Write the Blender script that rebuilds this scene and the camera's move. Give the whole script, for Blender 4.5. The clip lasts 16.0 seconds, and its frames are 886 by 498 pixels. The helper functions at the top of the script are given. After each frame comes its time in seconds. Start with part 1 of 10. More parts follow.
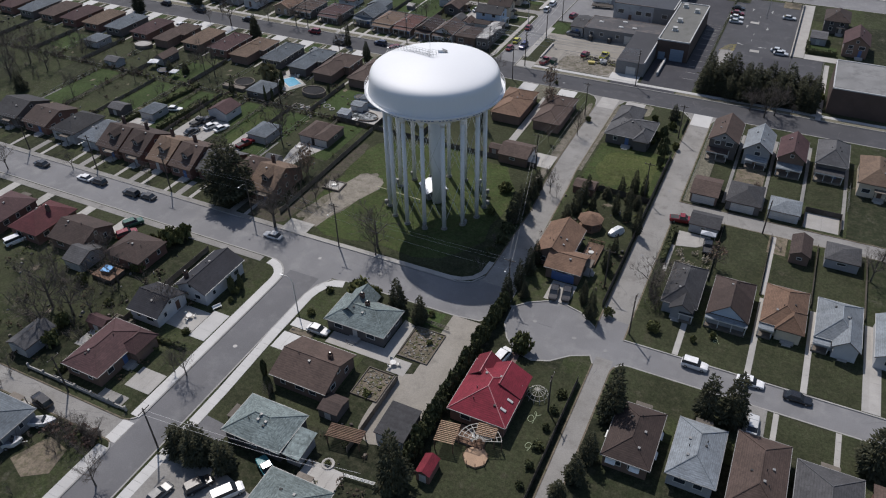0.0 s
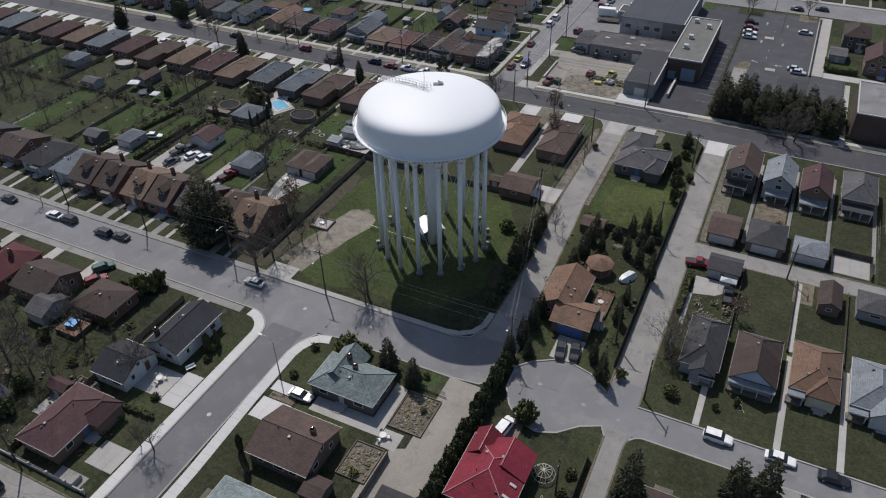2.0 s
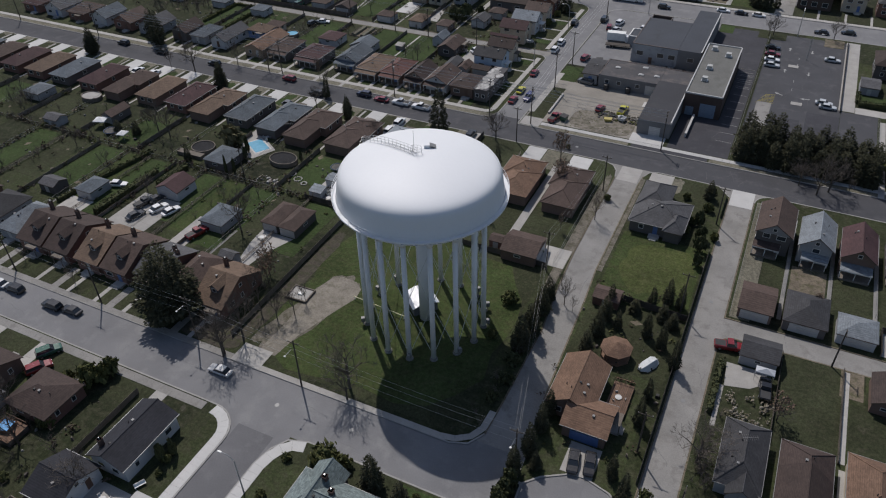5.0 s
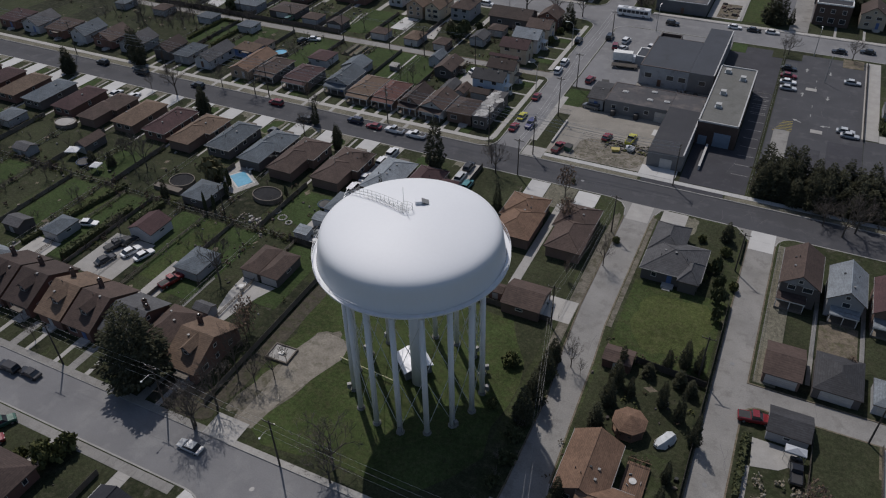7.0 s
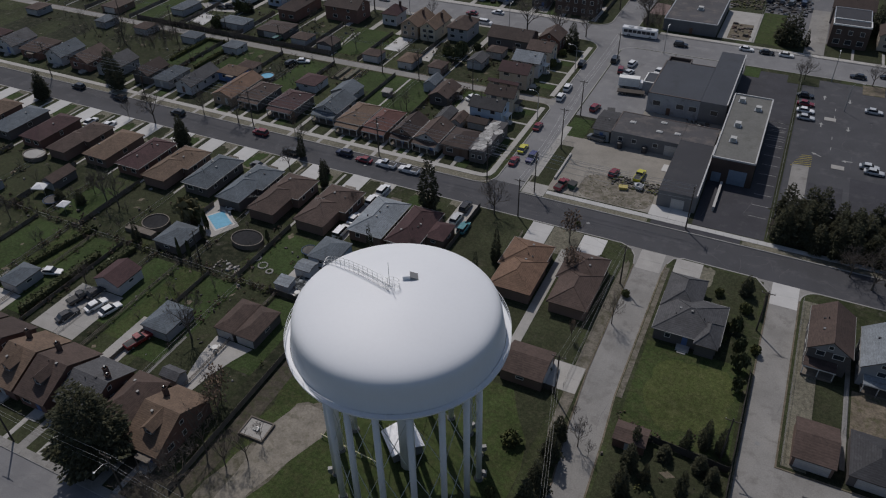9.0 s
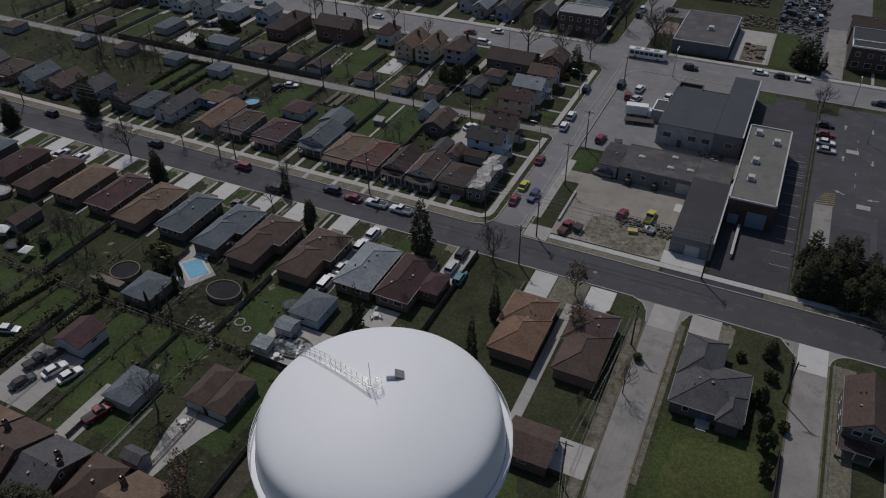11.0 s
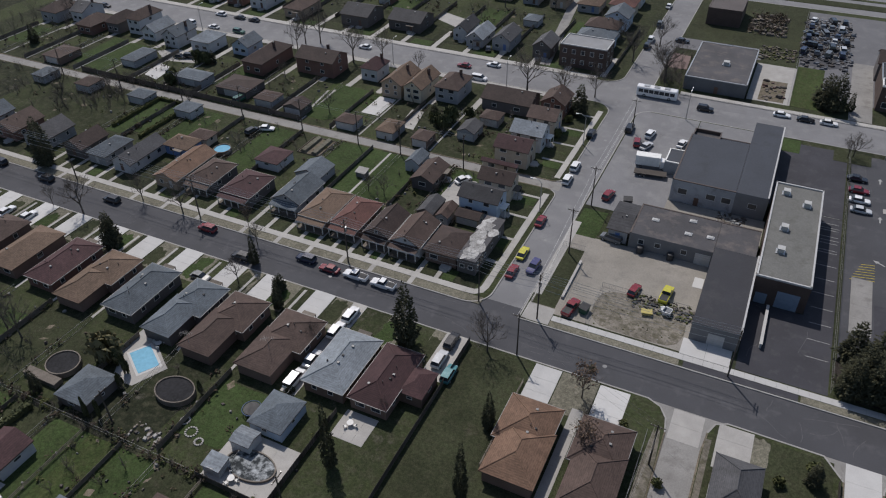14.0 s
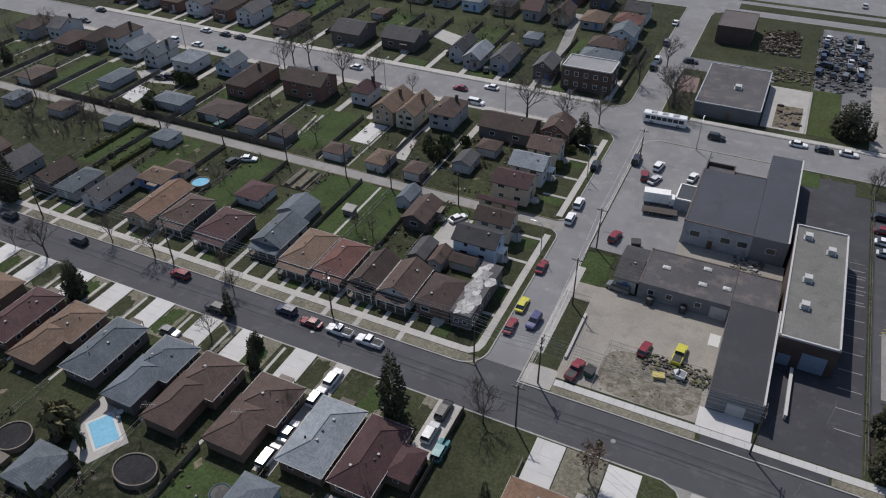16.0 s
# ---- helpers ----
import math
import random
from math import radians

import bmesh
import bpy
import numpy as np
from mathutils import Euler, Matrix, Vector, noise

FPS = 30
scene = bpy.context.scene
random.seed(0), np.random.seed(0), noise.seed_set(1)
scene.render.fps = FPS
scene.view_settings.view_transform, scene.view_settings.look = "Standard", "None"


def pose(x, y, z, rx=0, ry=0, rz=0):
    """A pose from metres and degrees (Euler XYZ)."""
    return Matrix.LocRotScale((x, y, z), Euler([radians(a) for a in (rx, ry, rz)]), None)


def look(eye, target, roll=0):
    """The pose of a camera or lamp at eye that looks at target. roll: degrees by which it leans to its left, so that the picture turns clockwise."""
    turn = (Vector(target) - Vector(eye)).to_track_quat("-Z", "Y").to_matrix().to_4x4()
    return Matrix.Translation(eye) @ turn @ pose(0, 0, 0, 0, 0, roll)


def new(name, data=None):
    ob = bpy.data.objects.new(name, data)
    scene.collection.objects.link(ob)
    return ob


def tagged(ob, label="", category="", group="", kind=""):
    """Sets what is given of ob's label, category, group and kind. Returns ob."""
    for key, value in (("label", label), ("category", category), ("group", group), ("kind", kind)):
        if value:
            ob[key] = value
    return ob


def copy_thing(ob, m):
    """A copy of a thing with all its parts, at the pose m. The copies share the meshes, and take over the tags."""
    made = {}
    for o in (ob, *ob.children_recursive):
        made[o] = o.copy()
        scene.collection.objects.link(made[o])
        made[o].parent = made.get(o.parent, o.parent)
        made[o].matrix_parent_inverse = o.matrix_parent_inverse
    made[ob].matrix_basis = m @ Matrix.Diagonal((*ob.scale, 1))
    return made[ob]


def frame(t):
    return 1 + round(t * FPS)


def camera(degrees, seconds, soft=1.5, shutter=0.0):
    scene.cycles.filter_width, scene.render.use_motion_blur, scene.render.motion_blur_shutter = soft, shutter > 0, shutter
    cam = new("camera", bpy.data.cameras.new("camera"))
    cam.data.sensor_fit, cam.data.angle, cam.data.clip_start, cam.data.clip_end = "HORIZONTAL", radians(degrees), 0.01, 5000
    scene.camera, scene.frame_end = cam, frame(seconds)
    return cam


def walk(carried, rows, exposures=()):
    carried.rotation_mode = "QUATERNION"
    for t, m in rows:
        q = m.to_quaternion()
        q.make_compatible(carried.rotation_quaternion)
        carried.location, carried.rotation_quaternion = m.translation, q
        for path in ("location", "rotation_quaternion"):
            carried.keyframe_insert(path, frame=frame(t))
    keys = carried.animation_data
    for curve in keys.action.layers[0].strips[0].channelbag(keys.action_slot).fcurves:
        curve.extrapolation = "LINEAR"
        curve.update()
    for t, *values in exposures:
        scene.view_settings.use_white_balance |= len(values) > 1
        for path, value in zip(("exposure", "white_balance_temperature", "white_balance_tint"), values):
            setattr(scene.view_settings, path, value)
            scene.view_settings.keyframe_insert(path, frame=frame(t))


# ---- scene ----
cam = camera(62.1, 16.0, soft=1.15)
METRES, EYE, TILT, LEAN, TURN = 136.6, 100.0, 0.0, 0.0, 26.4
ROWS = [
    (0.0, 0.0, 0.0, 0.0, -0.65, -37.71, 0.84),
    (0.5, 0.0024, 0.0306, -0.0001, -0.65, -37.74, 0.87),
    (1.0, 0.0044, 0.0615, -0.0003, -0.67, -37.77, 0.91),
    (1.5, 0.0065, 0.0924, -0.0004, -0.68, -37.81, 0.95),
    (2.0, 0.0086, 0.1234, -0.0006, -0.68, -37.84, 0.99),
    (2.5, 0.0102, 0.1542, -0.0007, -0.69, -37.87, 1.0),
    (3.0, 0.0124, 0.1849, -0.0006, -0.69, -37.92, 1.05),
    (3.5, 0.0141, 0.2159, -0.0004, -0.71, -37.95, 1.06),
    (4.0, 0.0156, 0.2467, -0.001, -0.72, -37.94, 1.07),
    (6.5, 0.0267, 0.3999, -0.0002, -0.73, -38.05, 1.1),
    (7.0, 0.0282, 0.4315, -0.0003, -0.76, -38.04, 1.07),
    (7.5, 0.0311, 0.4633, -0.0001, -0.76, -38.02, 1.06),
    (8.0, 0.0332, 0.4945, 0.0002, -0.78, -37.98, 1.03),
    (8.5, 0.0356, 0.5257, 0.0001, -0.78, -37.95, 1.0),
    (9.0, 0.0375, 0.5567, -0.0006, -0.79, -37.89, 0.97),
    (11.5, 0.0496, 0.7155, -0.0004, -0.84, -37.77, 0.9),
    (12.0, 0.0526, 0.7477, -0.0003, -0.86, -37.72, 0.87),
    (12.5, 0.056, 0.7798, 0.0004, -0.87, -37.71, 0.85),
    (13.0, 0.0591, 0.8118, -0.0001, -0.88, -37.66, 0.83),
    (13.5, 0.0617, 0.8435, -0.0004, -0.9, -37.61, 0.79),
    (14.0, 0.0655, 0.8747, -0.0001, -0.89, -37.6, 0.8),
    (14.5, 0.0679, 0.9054, 0.0004, -0.91, -37.6, 0.75),
    (15.0, 0.0703, 0.9362, 0.0004, -0.93, -37.61, 0.73),
    (15.5, 0.0744, 0.9663, -0.0003, -0.91, -37.57, 0.74),
    (16.0, 0.0773, 0.9968, 0.0002, -0.91, -37.59, 0.72),
]
EXPOSURES = [(0.0, 0.08, 6650, 12), (3.5, -0.06, 6650, 12), (7.0, -0.46, 6650, 12), (9.0, -0.68, 6650, 12), (11.5, -0.9, 6650, 12), (12.5, -0.78, 6650, 12), (14.0, -0.1, 6650, 12), (16.0, 0.05, 6650, 12)]
walk(cam, [(t, pose(0, 0, EYE, TILT, LEAN, TURN) @ pose(METRES * x, METRES * y, METRES * z, 90 + pitch, roll, yaw)) for t, x, y, z, yaw, pitch, roll in ROWS], EXPOSURES)

# ---- light: a high spring sun, clear sky ----
SUN_DIR = Vector((-0.414, 0.428, 0.802)).normalized()
world = bpy.data.worlds.new("sky")
scene.world = world
world.use_nodes = True
wn = world.node_tree
sky = wn.nodes.new("ShaderNodeTexSky")
sky.sky_type = "NISHITA"
sky.sun_disc = False
sky.sun_elevation = math.asin(SUN_DIR.z)
sky.sun_rotation = math.atan2(SUN_DIR.x, SUN_DIR.y)
wn.nodes["Background"].inputs["Strength"].default_value = 0.096
wn.links.new(sky.outputs[0], wn.nodes["Background"].inputs["Color"])
sun = new("sun", bpy.data.lights.new("sun", "SUN"))
sun.data.energy = 3.35
sun.data.angle = radians(0.53)
sun.data.color = (1.0, 0.97, 0.935)
sun.matrix_world = look(SUN_DIR * 300, (0, 0, 0))

# ---- materials ----
MATS = {}


def nodes_of(name):
    m = bpy.data.materials.new(name)
    m.use_nodes = True
    t = m.node_tree
    return m, t, t.nodes, t.links, t.nodes["Principled BSDF"]


def mixc(t, fac, a, b, mode="MIX"):
    n = t.nodes.new("ShaderNodeMix")
    n.data_type, n.blend_type = "RGBA", mode
    for sock, v in ((n.inputs[0], fac), (n.inputs[6], a), (n.inputs[7], b)):
        if isinstance(v, (int, float)):
            sock.default_value = v
        elif isinstance(v, tuple):
            sock.default_value = (*v, 1)
        else:
            t.links.new(v, sock)
    return n.outputs[2]


def ramp(t, v, lo, hi, a=0.0, b=1.0):
    n = t.nodes.new("ShaderNodeMapRange")
    n.inputs[1].default_value, n.inputs[2].default_value = lo, hi
    n.inputs[3].default_value, n.inputs[4].default_value = a, b
    t.links.new(v, n.inputs[0])
    return n.outputs[0]


def noise_of(t, vec, scale, detail=4.0, rough=0.6):
    n = t.nodes.new("ShaderNodeTexNoise")
    n.inputs["Scale"].default_value = scale
    n.inputs["Detail"].default_value = detail
    n.inputs["Roughness"].default_value = rough
    t.links.new(vec, n.inputs["Vector"])
    return n.outputs["Fac"]


def scaled(t, vec, x, y, z):
    n = t.nodes.new("ShaderNodeVectorMath")
    n.operation = "MULTIPLY"
    n.inputs[1].default_value = (x, y, z)
    t.links.new(vec, n.inputs[0])
    return n.outputs[0]


def dim(c, k):
    return tuple(min(1.0, v * k) for v in c)


def surface(name, col, rough=0.85, big=0.25, spread=0.25, fine=5.0, grain=0.2, bump=0.15, second=None, amount=0.35, metal=0.0, rand=0.12, stretch=(1, 1, 1)):
    """A weathered surface: stains at one scale, grain at another, an optional second colour in patches."""
    if name in MATS:
        return MATS[name]
    m, t, n, l, p = nodes_of(name)
    pos = n.new("ShaderNodeNewGeometry").outputs["Position"]
    pos = scaled(t, pos, *stretch)
    f1 = noise_of(t, pos, big)
    f2 = noise_of(t, pos, fine, 3.0)
    c = mixc(t, ramp(t, f1, 0.3, 0.7), dim(col, 1 - spread), dim(col, 1 + spread))
    if second:
        f3 = noise_of(t, pos, big * 2.3, 5.0, 0.65)
        c = mixc(t, ramp(t, f3, 0.62 - amount * 0.4, 0.72 - amount * 0.2), c, second)
    c = mixc(t, ramp(t, f2, 0.3, 0.7, 0.0, 1.0), mixc(t, 1.0, c, (1 - grain,) * 3, "MULTIPLY"), mixc(t, 1.0, c, (1 + grain,) * 3, "MULTIPLY"))
    if rand:
        info = n.new("ShaderNodeObjectInfo")
        k = ramp(t, info.outputs["Random"], 0, 1, 1 - rand, 1 + rand)
        vm = n.new("ShaderNodeVectorMath")
        vm.operation = "SCALE"
        l.new(c, vm.inputs[0])
        l.new(k, vm.inputs["Scale"])
        c = vm.outputs[0]
    l.new(c, p.inputs["Base Color"])
    p.inputs["Roughness"].default_value = rough
    p.inputs["Specular IOR Level"].default_value = 0.3 if rough > 0.7 else 0.5
    p.inputs["Metallic"].default_value = metal
    if bump:
        b = n.new("ShaderNodeBump")
        b.inputs["Strength"].default_value = bump
        b.inputs["Distance"].default_value = 0.05
        l.new(f2, b.inputs["Height"])
        l.new(b.outputs[0], p.inputs["Normal"])
    MATS[name] = m
    return m


def shingle(name, col, spread=0.16):
    """Asphalt shingles: courses at even heights, tabs of slightly different shade, weather streaks."""
    if name in MATS:
        return MATS[name]
    m, t, n, l, p = nodes_of(name)
    pos = n.new("ShaderNodeNewGeometry").outputs["Position"]
    tabs = n.new("ShaderNodeTexVoronoi")
    tabs.inputs["Scale"].default_value = 1.0
    l.new(scaled(t, pos, 2.2, 2.2, 9.0), tabs.inputs["Vector"])
    tab = n.new("ShaderNodeSeparateColor")
    l.new(tabs.outputs["Color"], tab.inputs[0])
    wave = n.new("ShaderNodeTexWave")
    wave.bands_direction = "Z"
    wave.inputs["Scale"].default_value = 2.1
    wave.inputs["Distortion"].default_value = 0.3
    l.new(pos, wave.inputs["Vector"])
    f1 = noise_of(t, scaled(t, pos, 0.35, 0.35, 0.12), 1.0, 5.0)
    f2 = noise_of(t, pos, 7.0, 2.0)
    c = mixc(t, ramp(t, f1, 0.3, 0.72), dim(col, 0.8), dim(col, 1.22))
    c = mixc(t, 1.0, c, mixc(t, tab.outputs[0], (1 - spread,) * 3, (1 + spread,) * 3), "MULTIPLY")
    c = mixc(t, 1.0, c, mixc(t, ramp(t, wave.outputs["Fac"], 0.0, 0.35), (0.82,) * 3, (1.0,) * 3), "MULTIPLY")
    c = mixc(t, 1.0, c, mixc(t, ramp(t, f2, 0.3, 0.7), (0.88,) * 3, (1.12,) * 3), "MULTIPLY")
    info = n.new("ShaderNodeObjectInfo")
    vm = n.new("ShaderNodeVectorMath")
    vm.operation = "SCALE"
    l.new(c, vm.inputs[0])
    l.new(ramp(t, info.outputs["Random"], 0, 1, 0.85, 1.15), vm.inputs["Scale"])
    l.new(vm.outputs[0], p.inputs["Base Color"])
    p.inputs["Roughness"].default_value = 0.82
    p.inputs["Specular IOR Level"].default_value = 0.35
    b = n.new("ShaderNodeBump")
    b.inputs["Strength"].default_value = 0.3
    b.inputs["Distance"].default_value = 0.03
    l.new(wave.outputs["Fac"], b.inputs["Height"])
    l.new(b.outputs[0], p.inputs["Normal"])
    MATS[name] = m
    return m


def leafy(name, col, spread=0.45, rough=0.9):
    """Foliage: every clump its own shade."""
    if name in MATS:
        return MATS[name]
    m, t, n, l, p = nodes_of(name)
    geo = n.new("ShaderNodeNewGeometry")
    c = mixc(t, geo.outputs["Random Per Island"], dim(col, 1 - spread), dim(col, 1 + spread))
    f = noise_of(t, geo.outputs["Position"], 1.2, 3.0)
    c = mixc(t, ramp(t, f, 0.35, 0.65, 0, 0.5), c, (col[0] * 1.5, col[1] * 1.25, col[2] * 0.8))
    l.new(c, p.inputs["Base Color"])
    p.inputs["Roughness"].default_value = rough
    p.inputs["Specular IOR Level"].default_value = 0.12
    MATS[name] = m
    return m


def plain(name, col, rough=0.5, metal=0.0, coat=0.0):
    """Paint, glass and metal with a faint mottling."""
    if name in MATS:
        return MATS[name]
    m, t, n, l, p = nodes_of(name)
    pos = n.new("ShaderNodeNewGeometry").outputs["Position"]
    f = noise_of(t, pos, 1.3, 4.0)
    l.new(mixc(t, ramp(t, f, 0.3, 0.7), dim(col, 0.9), dim(col, 1.1)), p.inputs["Base Color"])
    l.new(ramp(t, f, 0.3, 0.7, rough * 0.85, min(1, rough * 1.15)), p.inputs["Roughness"])
    p.inputs["Metallic"].default_value = metal
    p.inputs["Coat Weight"].default_value = coat
    MATS[name] = m
    return m


def grass(name, col, dry, bare, lots=True):
    """Lawn: lot by lot its own green, dry streaks, worn spots."""
    if name in MATS:
        return MATS[name]
    m, t, n, l, p = nodes_of(name)
    pos = n.new("ShaderNodeNewGeometry").outputs["Position"]
    f1 = noise_of(t, pos, 0.09, 5.0, 0.6)
    f2 = noise_of(t, pos, 0.6, 5.0, 0.65)
    f3 = noise_of(t, pos, 5.0, 3.0)
    c = mixc(t, ramp(t, f1, 0.35, 0.68), dim(col, 0.75), dim(col, 1.25))
    if lots:
        br = n.new("ShaderNodeTexBrick")
        br.offset = 0.0
        br.inputs["Scale"].default_value = 1.0
        br.inputs["Brick Width"].default_value = 11.3
        br.inputs["Row Height"].default_value = 21.0
        br.inputs["Mortar Size"].default_value = 0.0
        br.inputs["Color1"].default_value = (0.55, 0.55, 0.6, 1)
        br.inputs["Color2"].default_value = (1.25, 1.3, 1.05, 1)
        l.new(pos, br.inputs["Vector"])
        c = mixc(t, 1.0, c, br.outputs["Color"], "MULTIPLY")
    c = mixc(t, ramp(t, f2, 0.45, 0.7, 0.0, 0.75), c, dry)
    c = mixc(t, ramp(t, noise_of(t, pos, 0.23, 6.0, 0.7), 0.6, 0.72, 0.0, 0.85), c, bare)
    c = mixc(t, 1.0, c, mixc(t, ramp(t, noise_of(t, pos, 1.7, 4.0, 0.7), 0.35, 0.65), (0.74,) * 3, (1.25,) * 3), "MULTIPLY")
    c = mixc(t, 1.0, c, mixc(t, ramp(t, f3, 0.3, 0.7), (0.68,) * 3, (1.3,) * 3), "MULTIPLY")
    l.new(c, p.inputs["Base Color"])
    p.inputs["Roughness"].default_value = 0.95
    p.inputs["Specular IOR Level"].default_value = 0.15
    b = n.new("ShaderNodeBump")
    b.inputs["Strength"].default_value = 0.5
    b.inputs["Distance"].default_value = 0.08
    l.new(f3, b.inputs["Height"])
    l.new(b.outputs[0], p.inputs["Normal"])
    MATS[name] = m
    return m


ROOFS = {
    "maroon": (0.064, 0.033, 0.035), "red": (0.165, 0.017, 0.03), "crimson": (0.085, 0.022, 0.026), "brick": (0.11, 0.052, 0.044), "brown": (0.076, 0.052, 0.044),
    "dark_brown": (0.052, 0.036, 0.032), "tan": (0.135, 0.092, 0.066), "orange": (0.165, 0.1, 0.068), "grey": (0.074, 0.074, 0.079),
    "blue_grey": (0.102, 0.12, 0.138), "light_grey": (0.195, 0.218, 0.24), "teal": (0.145, 0.178, 0.178), "navy": (0.023, 0.024, 0.031), "charcoal": (0.042, 0.042, 0.046),
}
# dark: on some houses this puts the shade of the fronts into the wall colour
WALLS = {
    "red_brick": (0.165, 0.092, 0.075), "brown_brick": (0.16, 0.11, 0.09), "buff_brick": (0.32, 0.25, 0.19), "white": (0.44, 0.45, 0.47), "grey": (0.28, 0.285, 0.3),
    "blue": (0.16, 0.26, 0.5), "beige": (0.44, 0.38, 0.31), "dark": (0.11, 0.1, 0.098), "pale_blue": (0.4, 0.48, 0.58), "cream": (0.52, 0.46, 0.36),
}
ROOF_WORDS = {k: k.replace("_", " ") for k in ROOFS}
WALL_WORDS = {"red_brick": "red brick", "brown_brick": "brown brick", "buff_brick": "buff brick", "white": "white siding", "grey": "grey siding", "blue": "blue siding", "beige": "beige siding",
              "dark": "dark-walled", "pale_blue": "pale blue siding", "cream": "cream siding"}


def roof_mat(k):
    return shingle("shingles_" + k, ROOFS[k], 0.3 if k == "teal" else 0.16)


def wall_mat(k):
    return surface("wall_" + k, WALLS[k], 0.85, 0.4, 0.1, 9.0, 0.12 if "brick" in k else 0.04, 0.2)


GRASS = grass("grass", (0.036, 0.043, 0.023), (0.062, 0.06, 0.039), (0.1, 0.09, 0.074))
LAWN = grass("lawn_grass", (0.0378, 0.0435, 0.0228), (0.048, 0.0485, 0.029), (0.066, 0.06, 0.042), False)
FRESH = grass("fresh_lawn", (0.04, 0.0615, 0.0215), (0.05, 0.063, 0.027), (0.053, 0.055, 0.031), False)
BRIGHT = grass("bright_lawn", (0.0445, 0.063, 0.0215), (0.066, 0.067, 0.032), (0.057, 0.057, 0.033), False)
SUNNY = grass("sunny_lawn", (0.062, 0.076, 0.026), (0.085, 0.088, 0.038), (0.06, 0.066, 0.03), False)
DRY = grass("dry_verge", (0.15, 0.142, 0.11), (0.19, 0.178, 0.14), (0.22, 0.2, 0.165), False)
ASPHALT = surface("asphalt", (0.062, 0.063, 0.07), 0.85, 0.12, 0.12, 6.0, 0.12, 0.2, (0.085, 0.085, 0.092), 0.2, rand=0)
ASPHALT_PALE = surface("pale_asphalt", (0.178, 0.178, 0.184), 0.88, 0.1, 0.12, 5.0, 0.1, 0.15, (0.215, 0.215, 0.217), 0.3, rand=0)
ASPHALT_MID = surface("worn_asphalt", (0.13, 0.13, 0.137), 0.87, 0.1, 0.12, 5.0, 0.1, 0.15, (0.16, 0.16, 0.165), 0.25, rand=0)
ASPHALT_DARK = surface("dark_asphalt", (0.046, 0.046, 0.054), 0.85, 0.15, 0.15, 6.0, 0.12, 0.2, (0.062, 0.062, 0.068), 0.2, rand=0)
CONCRETE = surface("concrete", (0.35, 0.338, 0.32), 0.85, 0.3, 0.12, 5.0, 0.08, 0.1, (0.33, 0.32, 0.3), 0.2, rand=0.1)
CONCRETE_NEW = surface("new_concrete", (0.47, 0.465, 0.455), 0.85, 0.3, 0.06, 5.0, 0.05, 0.08, rand=0.08)
KERB = surface("kerb_concrete", (0.3, 0.292, 0.28), 0.85, 0.3, 0.15, 5.0, 0.1, 0.1, rand=0)
LANE = surface("lane_concrete", (0.235, 0.228, 0.217), 0.9, 0.15, 0.14, 4.0, 0.12, 0.15, (0.18, 0.172, 0.162), 0.25, rand=0)
GRAVEL = surface("gravel", (0.256, 0.238, 0.21), 0.95, 0.12, 0.14, 4.0, 0.12, 0.3, (0.215, 0.2, 0.178), 0.2, rand=0)
DIRT = surface("dirt", (0.15, 0.125, 0.095), 0.95, 0.3, 0.25, 3.0, 0.3, 0.4, (0.09, 0.085, 0.05), 0.35, rand=0.1)
TANK_WHITE = surface("tower_paint", (0.7, 0.715, 0.735), 0.55, 0.05, 0.025, 2.0, 0.01, 0.02, rand=0, stretch=(1, 1, 0.3))
TRIM = plain("white_trim", (0.72, 0.72, 0.7), 0.5)
SASH = plain("window_trim", (0.5, 0.5, 0.49), 0.5)
TRIM_DARK = plain("brown_trim", (0.07, 0.05, 0.042), 0.5)
GLASS = plain("window_glass", (0.03, 0.036, 0.045), 0.08)
DOOR_W = plain("white_door", (0.42, 0.42, 0.42), 0.4)
GUTTER = plain("gutter_metal", (0.24, 0.24, 0.235), 0.5)
VENT = plain("vent_metal", (0.2, 0.2, 0.2), 0.5)
DOOR_B = plain("blue_door", (0.07, 0.13, 0.3), 0.4)
DOOR_D = plain("brown_door", (0.1, 0.055, 0.04), 0.5)
CHIM = surface("chimney_brick", (0.1, 0.066, 0.058), 0.9, 0.6, 0.15, 8.0, 0.2, 0.3)
ROOF_STAIN = surface("stained_roof", (0.07, 0.068, 0.073), 0.8, 0.1, 0.2, 3.0, 0.1, 0.08, (0.125, 0.11, 0.105), 0.3, rand=0)
METAL = plain("galvanised_metal", (0.42, 0.43, 0.44), 0.4, 0.7)
BLACK = plain("black_rubber", (0.026, 0.026, 0.028), 0.7)
WOOD_GREY = surface("weathered_wood", (0.15, 0.13, 0.11), 0.85, 0.8, 0.2, 8.0, 0.2, 0.2, rand=0.25)
WOOD_BROWN = surface("stained_wood", (0.155, 0.094, 0.064), 0.75, 0.8, 0.2, 8.0, 0.2, 0.2, rand=0.2)
WOOD_DARK = surface("dark_wood", (0.085, 0.074, 0.066), 0.85, 0.8, 0.2, 8.0, 0.2, 0.2, rand=0.25)
POLE = surface("pole_wood", (0.07, 0.06, 0.052), 0.9, 0.8, 0.2, 6.0, 0.2, 0.2, stretch=(1, 1, 0.1))
BARK = surface("bark", (0.1, 0.085, 0.072), 0.9, 0.8, 0.25, 6.0, 0.25, 0.3)
TWIG = surface("twigs", (0.115, 0.098, 0.086), 0.9, 0.8, 0.2, 6.0, 0.15, 0.0)
SPRUCE = leafy("spruce_needles", (0.05, 0.054, 0.038))
CEDAR = leafy("cedar_leaves", (0.056, 0.066, 0.037))
